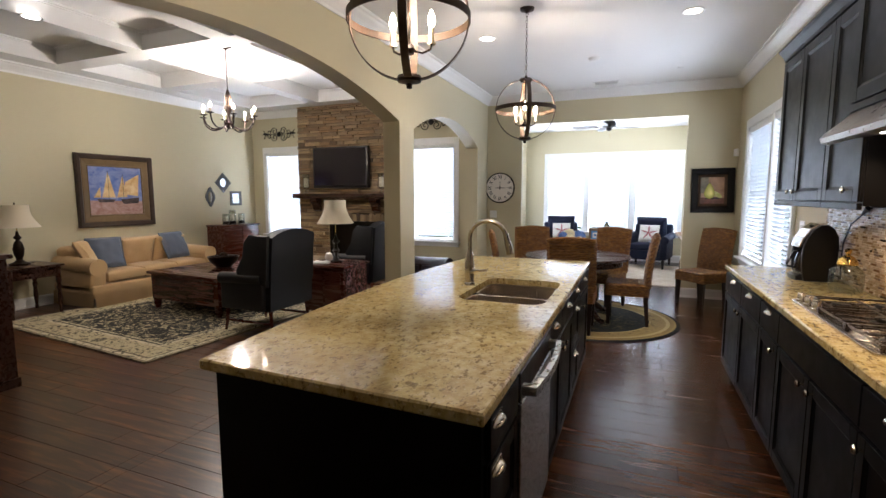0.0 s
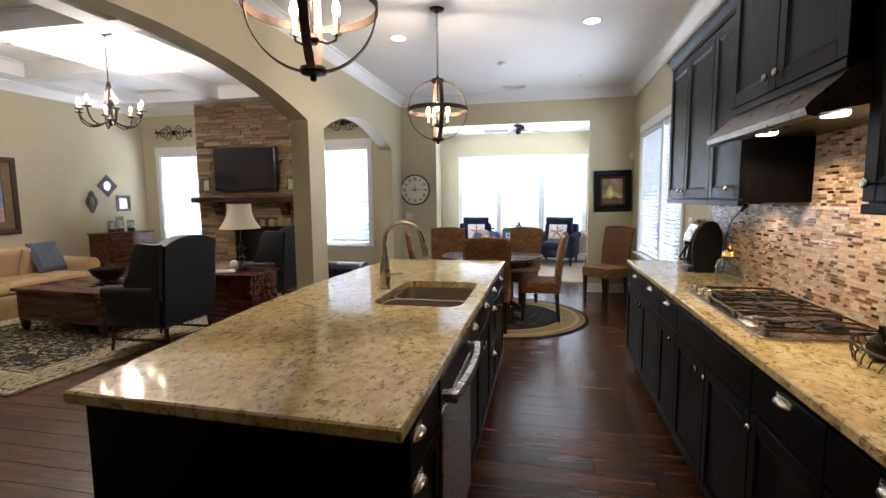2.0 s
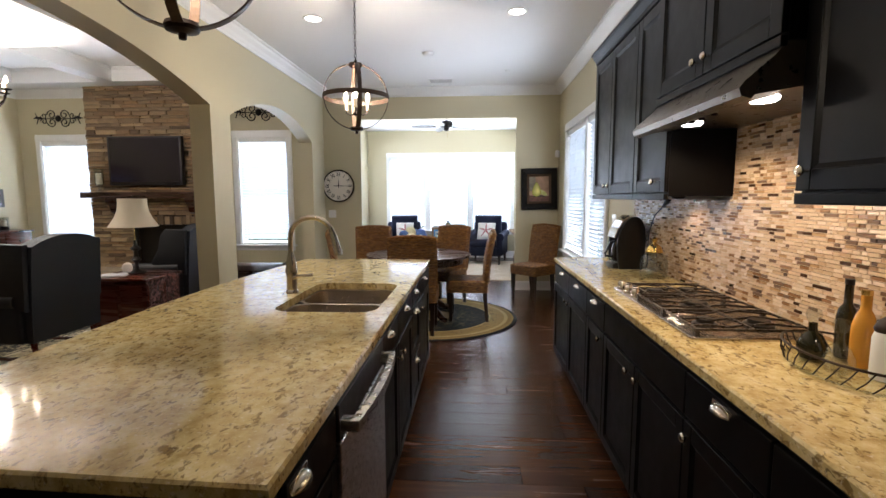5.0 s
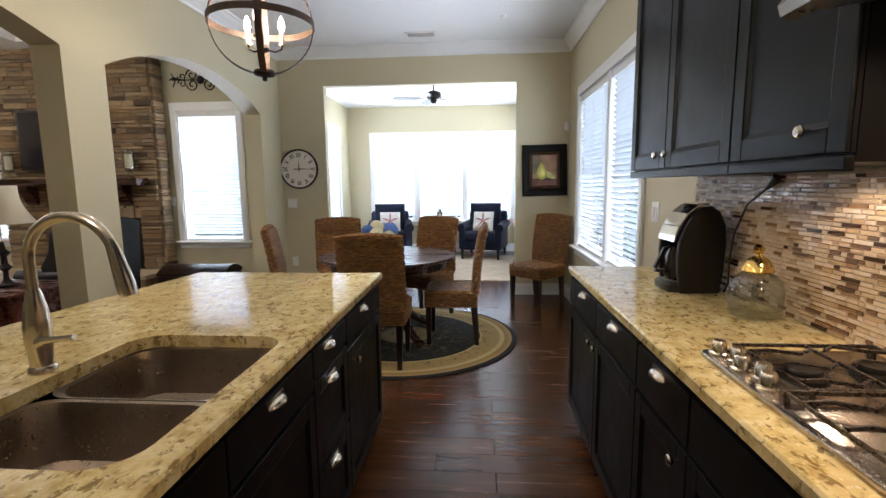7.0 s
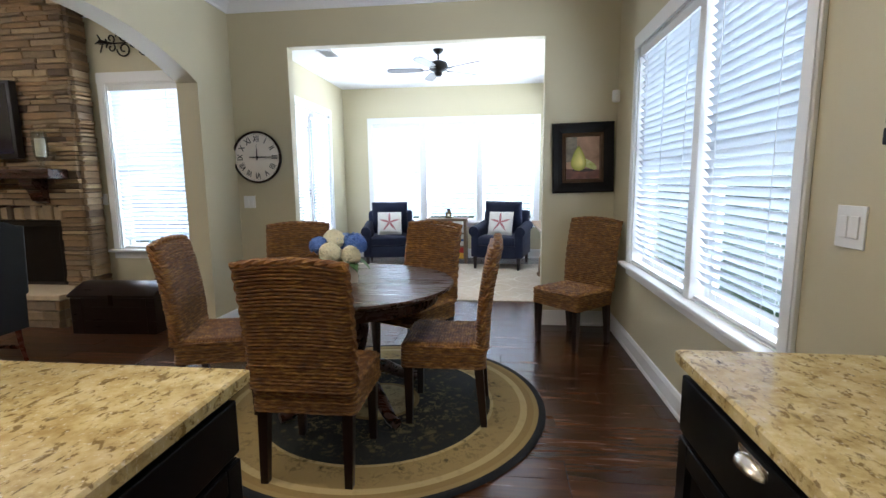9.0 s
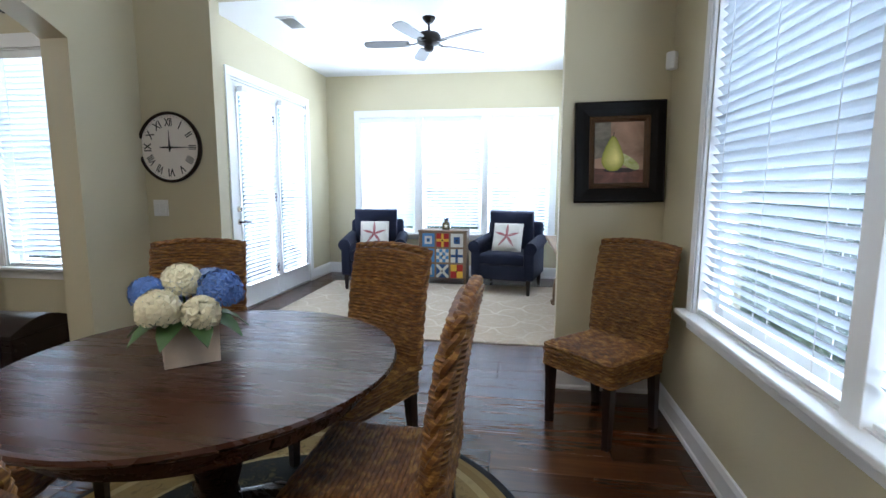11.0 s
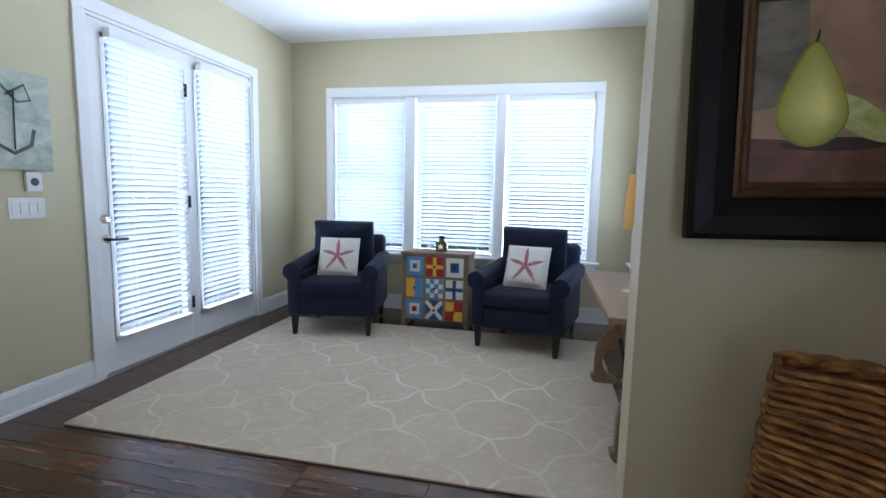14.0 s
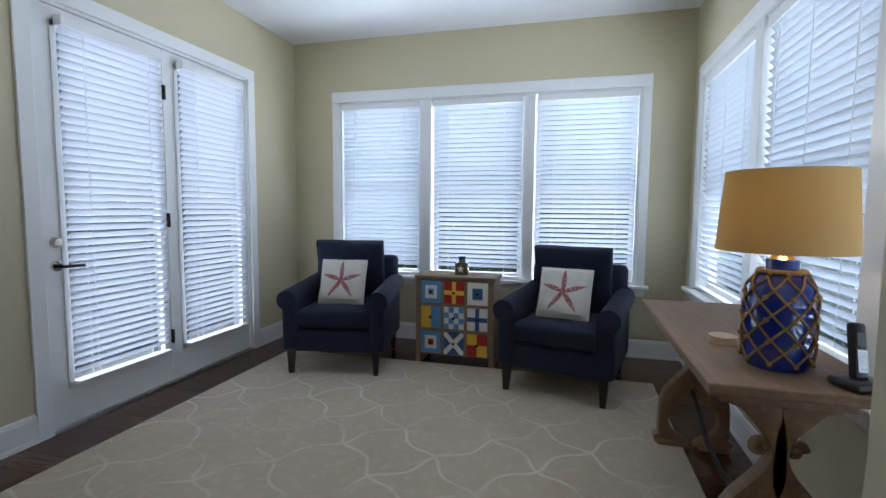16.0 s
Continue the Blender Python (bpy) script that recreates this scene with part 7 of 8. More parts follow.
    for x in (-5.66, -4.39):
        part("bracket", extrude_poly([(FY - 0.03, 1.42), (FY - 0.2, 1.42), (FY - 0.2, 1.36), (FY - 0.13, 1.3), (FY - 0.09, 1.2), (FY - 0.03, 1.17)], x - 0.07, x + 0.07, "x"), m_darkwood, mt)
    tv = thing("television", "black flat-screen television on the stone chimney breast", "television", Matrix.Translation((-5.1, FY - 0.1, 1.98)))
    part("bezel", box(bmesh.new(), -0.59, 0.59, -0.03, 0.05, -0.365, 0.38, 0.01), m_plastic, tv, "", True)
    part("screen", box(bmesh.new(), -0.555, 0.555, -0.034, -0.03, -0.315, 0.35), m_screen, tv, "dark glossy screen")
    part("wall_mount", B(-0.2, 0.2, 0.05, 0.09, -0.15, 0.15), m_iron, tv)
    for x in (-5.84, -4.23):
        c = thing("candle_hurricane", "tall clear glass hurricane with an ivory candle on the mantel", "candle holder", Matrix.Translation((x, FY - 0.15, 1.5105)), "mantel candles")
        part("foot", lathe([(0, 0), (0.055, 0), (0.05, 0.012), (0.02, 0.03), (0.022, 0.07), (0.045, 0.1), (0, 0.1)], 18), m_glass, c, "", True)
        part("glass", lathe([(0.045, 0.1), (0.06, 0.14), (0.064, 0.26), (0.062, 0.36), (0.059, 0.36), (0.061, 0.26), (0.056, 0.14), (0.04, 0.105)], 20), m_glass, c, "", True)
        part("candle", lathe([(0, 0.12), (0.042, 0.12), (0.042, 0.29), (0, 0.285)], 18), m_candle, c, "ivory pillar candle", True)


m_mortar = plain("dark_mortar", srgb("3A2E24"), 0.95, var=0.3, scale=20)
m_slab = plain("hearth_stone", srgb("B39F80"), 0.8, var=0.2, scale=6, bump=0.4, fine=60)
m_screen = Nodes("tv_screen").set((0.012, 0.008, 0.014, 1), 0.12)
fireplace()


def iron_scroll(x, z, w=0.78):
    s = thing("iron_scroll", "dark wrought iron scroll ornament above the window", "wall ornament", Matrix.Translation((x, WL - 0.02, z)), "iron scrolls")
    h = w * 0.17

    def spiral(cx, cz, r, a0, turns, sx):
        return [(cx + sx * r * (1 - t * 0.75) * math.cos(a0 + turns * 6.283 * t), 0, cz + r * (1 - t * 0.75) * math.sin(a0 + turns * 6.283 * t)) for t in [i / 20 for i in range(21)]]
    for sx in (-1, 1):
        for sz in (-1, 1):
            part("curl", tube(spiral(sx * w * 0.13, sz * h * 0.42, h * 0.55, 0, 1.3 * sz, sx), 0.0075, 6), m_iron, s)
            part("curl", tube(spiral(sx * w * 0.29, sz * h * 0.3, h * 0.4, 0, -1.2 * sz, sx), 0.007, 6), m_iron, s)
        part("leaf", tube([(sx * w * 0.3, 0, 0), (sx * w * 0.42, -0.01, 0.02), (sx * w * 0.5, 0, 0)], [0.012, 0.02, 0.004], 6), m_iron, s)
        part("tip", tube([(sx * w * 0.44, 0, -h * 0.6), (sx * w * 0.4, 0, 0), (sx * w * 0.46, 0, h * 0.6)], 0.007, 6), m_iron, s)
    part("bar", tube([(-w * 0.45, 0.006, 0), (w * 0.45, 0.006, 0)], 0.007, 6), m_iron, s)
    part("rosette", lathe([(0, 0.03), (0.03, 0.024), (0.05, 0.006), (0.055, 0)], 8, None, Matrix.Rotation(radians(90), 4, "X")), m_iron, s)


iron_scroll(-6.75, 2.695, 0.84)
iron_scroll(-3.43, 2.75, 0.84)


def trunk():
    t = thing("storage_trunk", "dark brown domed wooden trunk below the window", "trunk", pose(-3.3, 8.3, 0, 0, 0, 3))
    part("body", box(bmesh.new(), -0.4, 0.4, -0.24, 0.24, 0.0, 0.34, 0.01), m_trunk, t)
    prof = [(-0.25, 0.345)] + [(-0.25 + 0.5 * i / 10, 0.345 + 0.02 + 0.085 * math.sin(math.pi * i / 10)) for i in range(11)] + [(0.25, 0.345)]
    part("lid", extrude_poly(prof, -0.41, 0.41, "x"), m_trunk, t, "", True)
    for x in (-0.3, 0.3):
        part("strap", box(bmesh.new(), x - 0.025, x + 0.025, -0.252, -0.24, 0.02, 0.34, 0.002), m_leg, t)
    for z in (0.12, 0.25):
        part("seam", B(-0.4, 0.4, -0.243, -0.24, z, z + 0.008), m_leg, t)
    part("latch", box(bmesh.new(), -0.02, 0.02, -0.256, -0.24, 0.27, 0.37, 0.003), m_bronze, t)


m_trunk = wood("trunk_leather_wood", srgb("170E0A"), srgb("33211A"), 0.3, 3, 0, 0.1, 0.08, 0.2)
trunk()


def tall_cabinet():
    c = thing("console_cabinet", "dark wooden cabinet standing by the room opening", "cabinet", pose(-4.86, 2.88, 0))
    part("body", box(bmesh.new(), -0.4, 0.4, -0.25, 0.25, 0.07, 1.0, 0.006), m_darkwood, c)
    part("top", box(bmesh.new(), -0.43, 0.43, -0.28, 0.28, 1.0, 1.035, 0.008), m_darkwood, c)
    part("plinth", B(-0.41, 0.41, -0.26, 0.26, 0.0, 0.07), m_darkwood, c)
    part("side_panel", box(bmesh.new(), 0.4, 0.408, -0.19, 0.19, 0.15, 0.92, 0.003), m_darkwood, c)


tall_cabinet()


def chandelier(x, y, z):
    """z: the ceiling's height above it."""
    c = thing("chandelier", "dark bronze chandelier with curved arms and lit candle bulbs", "chandelier", Matrix.Translation((x, y, 0)))
    b = 2.31
    part("canopy", lathe([(0, -0.05), (0.015, -0.045), (0.03, -0.03), (0.07, -0.015), (0.075, 0), (0, 0)], 20, None, Matrix.Translation((0, 0, z))), m_bronze, c, "", True)
    part("rod", tube([(0, 0, b + 0.5), (0, 0, z - 0.03)], 0.006, 8), m_bronze, c)
    part("column", lathe([(0, 0), (0.018, 0.015), (0.05, 0.05), (0.055, 0.08), (0.025, 0.12), (0.02, 0.2), (0.035, 0.24), (0.02, 0.3), (0.014, 0.4), (0.03, 0.44), (0.012, 0.5), (0, 0.5)], 18, None, Matrix.Translation((0, 0, b))), m_bronze, c, "", True)
    for i in range(8):
        a = radians(45 * i + 12)
        d = Vector((math.cos(a), math.sin(a), 0))
        R = 0.36 if i % 2 == 0 else 0.29
        pts = [Vector((0, 0, b + 0.09)), d * R * 0.3 + Vector((0, 0, b + 0.02)), d * R * 0.65 + Vector((0, 0, b + 0.0)), d * R * 0.92 + Vector((0, 0, b + 0.06)), d * R + Vector((0, 0, b + 0.15))]
        sm_ = []
        for p, q, r_, s_ in zip([pts[0]] + pts[:-1], pts, pts[1:], pts[2:] + [pts[-1]]):
            for t in (0, 0.33, 0.66):
                sm_.append(0.5 * ((2 * q) + (r_ - p) * t + (2 * p - 5 * q + 4 * r_ - s_) * t * t + (3 * q - p - 3 * r_ + s_) * t ** 3))
        sm_.append(pts[-1])
        ar = part("arm", tube(sm_, 0.009, 8), m_bronze, c, "", True)
        tip = d * R + Vector((0, 0, b + 0.15))
        part("drip_pan", lathe([(0, 0), (0.03, 0.004), (0.045, 0.015), (0.02, 0.012), (0.013, 0.016), (0, 0.016)], 16, None, Matrix.Translation(tip)), m_bronze, ar, "", True)
        part("candle_sleeve", lathe([(0.011, 0.012), (0.011, 0.07), (0, 0.07)], 12, None, Matrix.Translation(tip)), m_candle, ar, "", True)
        part("bulb", lathe([(0.008, 0.07), (0.015, 0.088), (0.016, 0.1), (0.011, 0.12), (0, 0.14)], 12, None, Matrix.Translation(tip)), m_bulb, ar, "glowing candle bulb", True)
        up = [Vector((0, 0, b + 0.47)), d * 0.04 + Vector((0, 0, b + 0.42)), d * 0.05 + Vector((0, 0, b + 0.3)), d * 0.09 + Vector((0, 0, b + 0.18)), d * 0.05 + Vector((0, 0, b + 0.1))]
        if i % 2 == 0:
            part("scroll", tube(up, 0.005, 6), m_bronze, c, "", True)
    point_lamp("chandelier_light", (x, y, b + 0.34), CHAND, (1.0, 0.87, 0.68), 0.05)


CHAND = 185.0
chandelier(-4.93, 5.8, LZ + 0.2)

# ================= sunroom =================
def armchair(m):
    """Front towards +y."""
    c = thing("armchair", "navy blue upholstered armchair with rolled arms and dark legs", "armchair", m, "navy armchairs")
    part("seat_frame", soft_box(-0.36, 0.36, -0.36, 0.36, 0.17, 0.36, 0.03), m_navy, c, "", True)
    s = part("seat_cushion", cushion(0.56, 0.66, 0.17, 0.25, 10), m_navy, c, "", True)
    s.matrix_local = pose(0, 0.06, 0.345)
    bm = soft_box(-0.37, 0.37, -0.44, -0.28, 0.2, 0.86, 0.05)
    for v in bm.verts:
        v.co.y -= max(0, v.co.z - 0.4) * 0.16
    part("back", bm, m_navy, c, "", True)
    b = part("back_cushion", cushion(0.58, 0.56, 0.18, 0.35, 10, 0, 3), m_navy, c, "", True)
    b.matrix_local = pose(0, -0.21, 0.73, 78, 0, 0) @ Matrix.Translation((0, 0, -0.09))
    for x in (-1, 1):
        bm = soft_box(min(x * 0.27, x * 0.4), max(x * 0.27, x * 0.4), -0.38, 0.37, 0.18, 0.58, 0.03)
        tube([(x * 0.355, -0.4, 0.62), (x * 0.355, -0.1, 0.6), (x * 0.355, 0.375, 0.575)], 0.078, 16, bm)
        part("arm", bm, m_navy, c, "", True)
        part("arm_front", lathe([(0, 0.008), (0.05, 0.006), (0.07, 0.0)], 18, None, Matrix.Translation((x * 0.355, 0.375, 0.575)) @ Matrix.Rotation(radians(-90), 4, "X")), m_navy, c, "", True)
        for y in (-0.36, 0.33):
            bm = bmesh.new()
            lo = [bm.verts.new((x * 0.335 + a * 0.017, y + (-0.05 if y < 0 else 0.01) + b_ * 0.017, 0)) for a, b_ in ((-1, -1), (1, -1), (1, 1), (-1, 1))]
            hi = [bm.verts.new((x * 0.335 + a * 0.028, y + b_ * 0.028, 0.185)) for a, b_ in ((-1, -1), (1, -1), (1, 1), (-1, 1))]
            for i in range(4):
                bm.faces.new((lo[i], lo[(i + 1) % 4], hi[(i + 1) % 4], hi[i]))
            bm.faces.new(lo[::-1])
            bm.faces.new(hi)
            part("leg", bm, m_leg, c)
    return c


def starfish_material():
    k = Nodes("starfish_print_linen")
    sep = k.n("SeparateXYZ")
    k.l(k.coord, sep.inputs[0])
    at = k.n("Math")
    at.operation = "ARCTAN2"
    k.l(sep.outputs["X"], at.inputs[0])
    k.l(sep.outputs["Y"], at.inputs[1])
    m5 = k.n("Math")
    m5.operation = "MULTIPLY"
    m5.inputs[1].default_value = 5.0
    k.l(at.outputs[0], m5.inputs[0])
    cs = k.n("Math")
    cs.operation = "COSINE"
    k.l(m5.outputs[0], cs.inputs[0])
    flat = k.n("CombineXYZ")
    k.l(sep.outputs["X"], flat.inputs[0])
    k.l(sep.outputs["Y"], flat.inputs[1])
    ln = k.n("VectorMath")
    ln.operation = "LENGTH"
    k.l(flat.outputs[0], ln.inputs[0])
    # outline radius r(angle) of a five-armed star
    def fn(op, a_, b_=None):
        nd = k.n("Math")
        nd.operation = op
        k.l(a_, nd.inputs[0])
        if b_ is not None:
            nd.inputs[1].default_value = b_
        return nd.outputs[0]
    fold = fn("MULTIPLY", fn("ARCCOSINE", cs.outputs[0]), -1 / math.pi)
    radius = fn("ADD", fn("MULTIPLY", fn("POWER", fn("ADD", fold, 1.0), 2.3), 0.15), 0.026)
    sub = k.n("Math")
    sub.operation = "SUBTRACT"
    k.l(radius, sub.inputs[0])
    k.l(ln.outputs["Value"], sub.inputs[1])
    mask = k.ramp(sub.outputs[0], [(0.0, (0, 0, 0, 1)), (0.006, (1, 1, 1, 1))])
    dots = k.ramp(k.noise(70, 3), [(0.36, (0.35, 0.35, 0.35, 1)), (0.5, (1, 1, 1, 1))])
    up = k.n("MapRange")
    up.inputs["From Min"].default_value, up.inputs["From Max"].default_value = 0.02, 0.04
    k.l(sep.outputs["Z"], up.inputs["Value"])
    f = k.mix(1.0, k.mix(1.0, mask, dots, "MULTIPLY"), up.outputs[0], "MULTIPLY")
    linen = k.mix(k.noise(300, 2), srgb("C9C4BB"), srgb("DEDAD2"))
    k.set(k.mix(f, linen, k.mix(k.noise(20, 2), srgb("8E2F3A"), srgb("A8666A"))), 0.9)
    k.bump(k.noise(350, 2), 0.3, 0.002)
    return k.m


m_star = starfish_material()
for x, y, a in ((-1.565, 11.77, 190.5), (0.23, 11.76, 167.2)):
    base = pose(x, y, 0.0135, 0, 0, a)
    armchair(base)
    pillow("square white pillow printed with a red starfish", base @ pose(0, 0.03, 0.665, -66, 0, 0) @ pose(0, 0, -0.03, 0, 0, 180), m_star, 0.38, 0.13, False)


def flag_cabinet():
    X, Y, w, d, h = -0.66, 12.07, 0.66, 0.3, 0.75
    c = thing("flag_drawer_cabinet", "weathered wooden cabinet of nine drawers painted with signal flags", "cabinet", pose(X, Y, 0, 0, 0, -1))
    part("top", box(bmesh.new(), -w / 2 - 0.012, w / 2 + 0.012, -d / 2 - 0.012, d / 2, h - 0.025, h, 0.004), m_drift, c)
    bm = bmesh.new()
    for a in (-w / 2, w / 2 - 0.035):
        box(bm, a, a + 0.035, -d / 2, d / 2, 0.0, h - 0.025)
    box(bm, -w / 2 + 0.035, w / 2 - 0.035, -d / 2 + 0.006, d / 2, 0.085, h - 0.025)
    part("carcass", bm, m_drift, c)
    cw, chh = (w - 0.07) / 3, (h - 0.025 - 0.09) / 3
    for i in range(1, 3):
        part("divider", B(-w / 2 + 0.035 + i * cw - 0.01, -w / 2 + 0.035 + i * cw + 0.01, -d / 2 - 0.001, -d / 2 + 0.006, 0.085, h - 0.025), m_drift, c)
        part("divider", B(-w / 2 + 0.035, w / 2 - 0.035, -d / 2 - 0.0005, -d / 2 + 0.006, 0.085 + i * chh - 0.01, 0.085 + i * chh + 0.01), m_drift, c)
    R, Yw, Bl, Lb, Wh = (plain("flag_" + n, srgb(h_), 0.55, var=0.12, scale=14, bump=0.1) for n, h_ in (("red", "A5231C"), ("yellow", "E3B53A"), ("blue", "2F5488"), ("sky_blue", "5C8FC4"), ("white", "DCDAD2")))

    def flag(i, j, base, shapes):
        x0, z0 = -w / 2 + 0.035 + i * cw + 0.014, 0.085 + (2 - j) * chh + 0.014
        s, t = cw - 0.028, chh - 0.028
        dr = part("drawer", box(bmesh.new(), x0, x0 + s, -d / 2 - 0.007, -d / 2 + 0.006, z0, z0 + t, 0.002), base, c, "painted signal flag drawer")
        for k, (m, pts) in enumerate(shapes):
            part("flag_patch", flat_shape([(x0 + u * s, z0 + v * t) for u, v in pts], -d / 2 - 0.0076 - 0.0004 * k), m, dr)
        part("knob", lathe([(0.005, 0), (0.005, 0.01), (0.012, 0.016), (0.008, 0.022), (0, 0.023)], 12, None, Matrix.Translation((x0 + s / 2, -d / 2 - 0.007, z0 + t / 2)) @ Matrix.Rotation(radians(90), 4, "X")), m_bronze, dr, "", True)

    def rc(a, b, e, f):
        return [(a, e), (b, e), (b, f), (a, f)]
    flag(0, 0, Lb, [(Wh, rc(.2, .8, .2, .8)), (Lb, rc(.36, .64, .36, .64))])
    flag(1, 0, R, [(Yw, rc(.4, .6, 0, 1)), (Yw, rc(0, 1, .4, .6))])
    flag(2, 0, Wh, [(Bl, rc(.25, .75, .25, .75))])
    flag(0, 1, Lb, [(Yw, rc(0, .5, 0, 1))])
    flag(1, 1, Wh, [(Lb, rc(a / 4, (a + 1) / 4, b / 4, (b + 1) / 4)) for a in range(4) for b in range(4) if (a + b) % 2 == 0])
    flag(2, 1, Wh, [(Bl, rc(.4, .6, 0, 1)), (Bl, rc(0, 1, .4, .6))])
    flag(0, 2, Lb, [(Wh, rc(.2, .8, .2, .8)), (R, rc(.36, .64, .36, .64))])
    flag(1, 2, Bl, [(Wh, [(0, 0), (.16, 0), (1, .84), (1, 1), (.84, 1), (0, .16)]), (Wh, [(0, 1), (0, .84), (.84, 0), (1, 0), (1, .16), (.16, 1)])])
    flag(2, 2, R, [(Yw, rc(0, .5, .5, 1)), (Yw, rc(.5, 1, 0, .5))])
    b = thing("square_bottle", "small square amber glass bottle with a starfish and stopper", "bottle", pose(X + 0.03, Y - 0.02, h + 0.0005))
    part("body", extrude_poly(rounded_rect(-0.055, 0.055, -0.04, 0.04, 0.015, 3), 0, 0.1, "z", None, 0.006), m_bottle, b, "", True)
    part("neck", lathe([(0.03, 0.1), (0.028, 0.112), (0.028, 0.13), (0, 0.13)], 18), m_bottle, b, "", True)
    part("stopper", lathe([(0.03, 0.13), (0.032, 0.14), (0.03, 0.155), (0, 0.157)], 18), m_navyglass, b, "", True)
    st = []
    for i in range(10):
        r = 0.034 if i % 2 == 0 else 0.012
        a = math.pi / 2 + i * math.pi / 5
        st.append((r * math.cos(a), 0.05 + r * math.sin(a)))
    part("starfish", extrude_poly(st, -0.046, -0.041, "y"), m_candle, b, "cream starfish")


m_drift = wood("driftwood", srgb("6F5C49"), srgb("A08B71"), 0.6, 3, 0, 0.1, 0.25)
m_bottle = Nodes("smoky_glass").set(srgb("5A5238"), 0.12)
m_navyglass = Nodes("navy_glass").set(srgb("1F2A44"), 0.15)
flag_cabinet()


def sunroom_rug_material():
    k = Nodes("cream_trellis_rug")
    sep = k.n("SeparateXYZ")
    k.l(k.coord, sep.inputs[0])

    def fn(op, a, b=None):
        n = k.n("Math")
        n.operation = op
        for i, s in enumerate((a, b)):
            if s is None:
                continue
            if isinstance(s, (int, float)):
                n.inputs[i].default_value = s
            else:
                k.l(s, n.inputs[i])
        return n.outputs[0]
    # an ogee trellis: two families of waving lines that cross
    u, v = fn("MULTIPLY", sep.outputs["X"], 2 * math.pi / 0.52), fn("MULTIPLY", sep.outputs["Y"], 2 * math.pi / 0.52)
    p, q = fn("MULTIPLY", fn("ADD", u, v), 0.5), fn("MULTIPLY", fn("SUBTRACT", u, v), 0.5)
    def wave(along, across):
        bulge = fn("MULTIPLY", fn("COSINE", along), fn("MULTIPLY", fn("POWER", fn("ABSOLUTE", fn("SINE", across)), 2.0), 0.55))
        return fn("ABSOLUTE", fn("SINE", fn("ADD", along, bulge)))
    l1, l2 = wave(p, q), wave(q, p)
    wob = fn("ADD", fn("MINIMUM", l1, l2), fn("MULTIPLY", fn("SUBTRACT", k.noise(14, 3), 0.5), 0.06))
    line = k.ramp(wob, [(0.0, (1, 1, 1, 1)), (0.06, (0.8, 0.8, 0.8, 1)), (0.13, (0, 0, 0, 1))])
    fade = k.ramp(k.noise(1.6, 4), [(0.4, (0.08, 0.08, 0.08, 1)), (0.62, (0.8, 0.8, 0.8, 1))])
    base = k.mix(k.noise(3.5, 5), srgb("B0A18C"), srgb("C6B8A3"))
    base = k.mix(k.ramp(k.noise(18, 4), [(0.5, (0, 0, 0, 1)), (0.7, (0.5, 0.5, 0.5, 1))]), base, srgb("CBC2B2"))
    col = k.mix(k.mix(1.0, line, fade, "MULTIPLY"), base, srgb("DDD5C6"))
    k.set(col, 0.95)
    k.bump(k.mix(0.5, k.noise(350, 2), line), 0.5, 0.006)
    return k.m


rg = solid("sunroom_rug", extrude_poly(rounded_rect(-1.53, 1.53, -1.2, 1.2, 0.01, 2), 0, 0.0125, "z", None, 0.003), sunroom_rug_material(), "cream low-pile area rug with a trellis pattern", "rug", "")
rg.matrix_world = pose(-0.66, 10.72, 0.0008, 0, 0, 0)


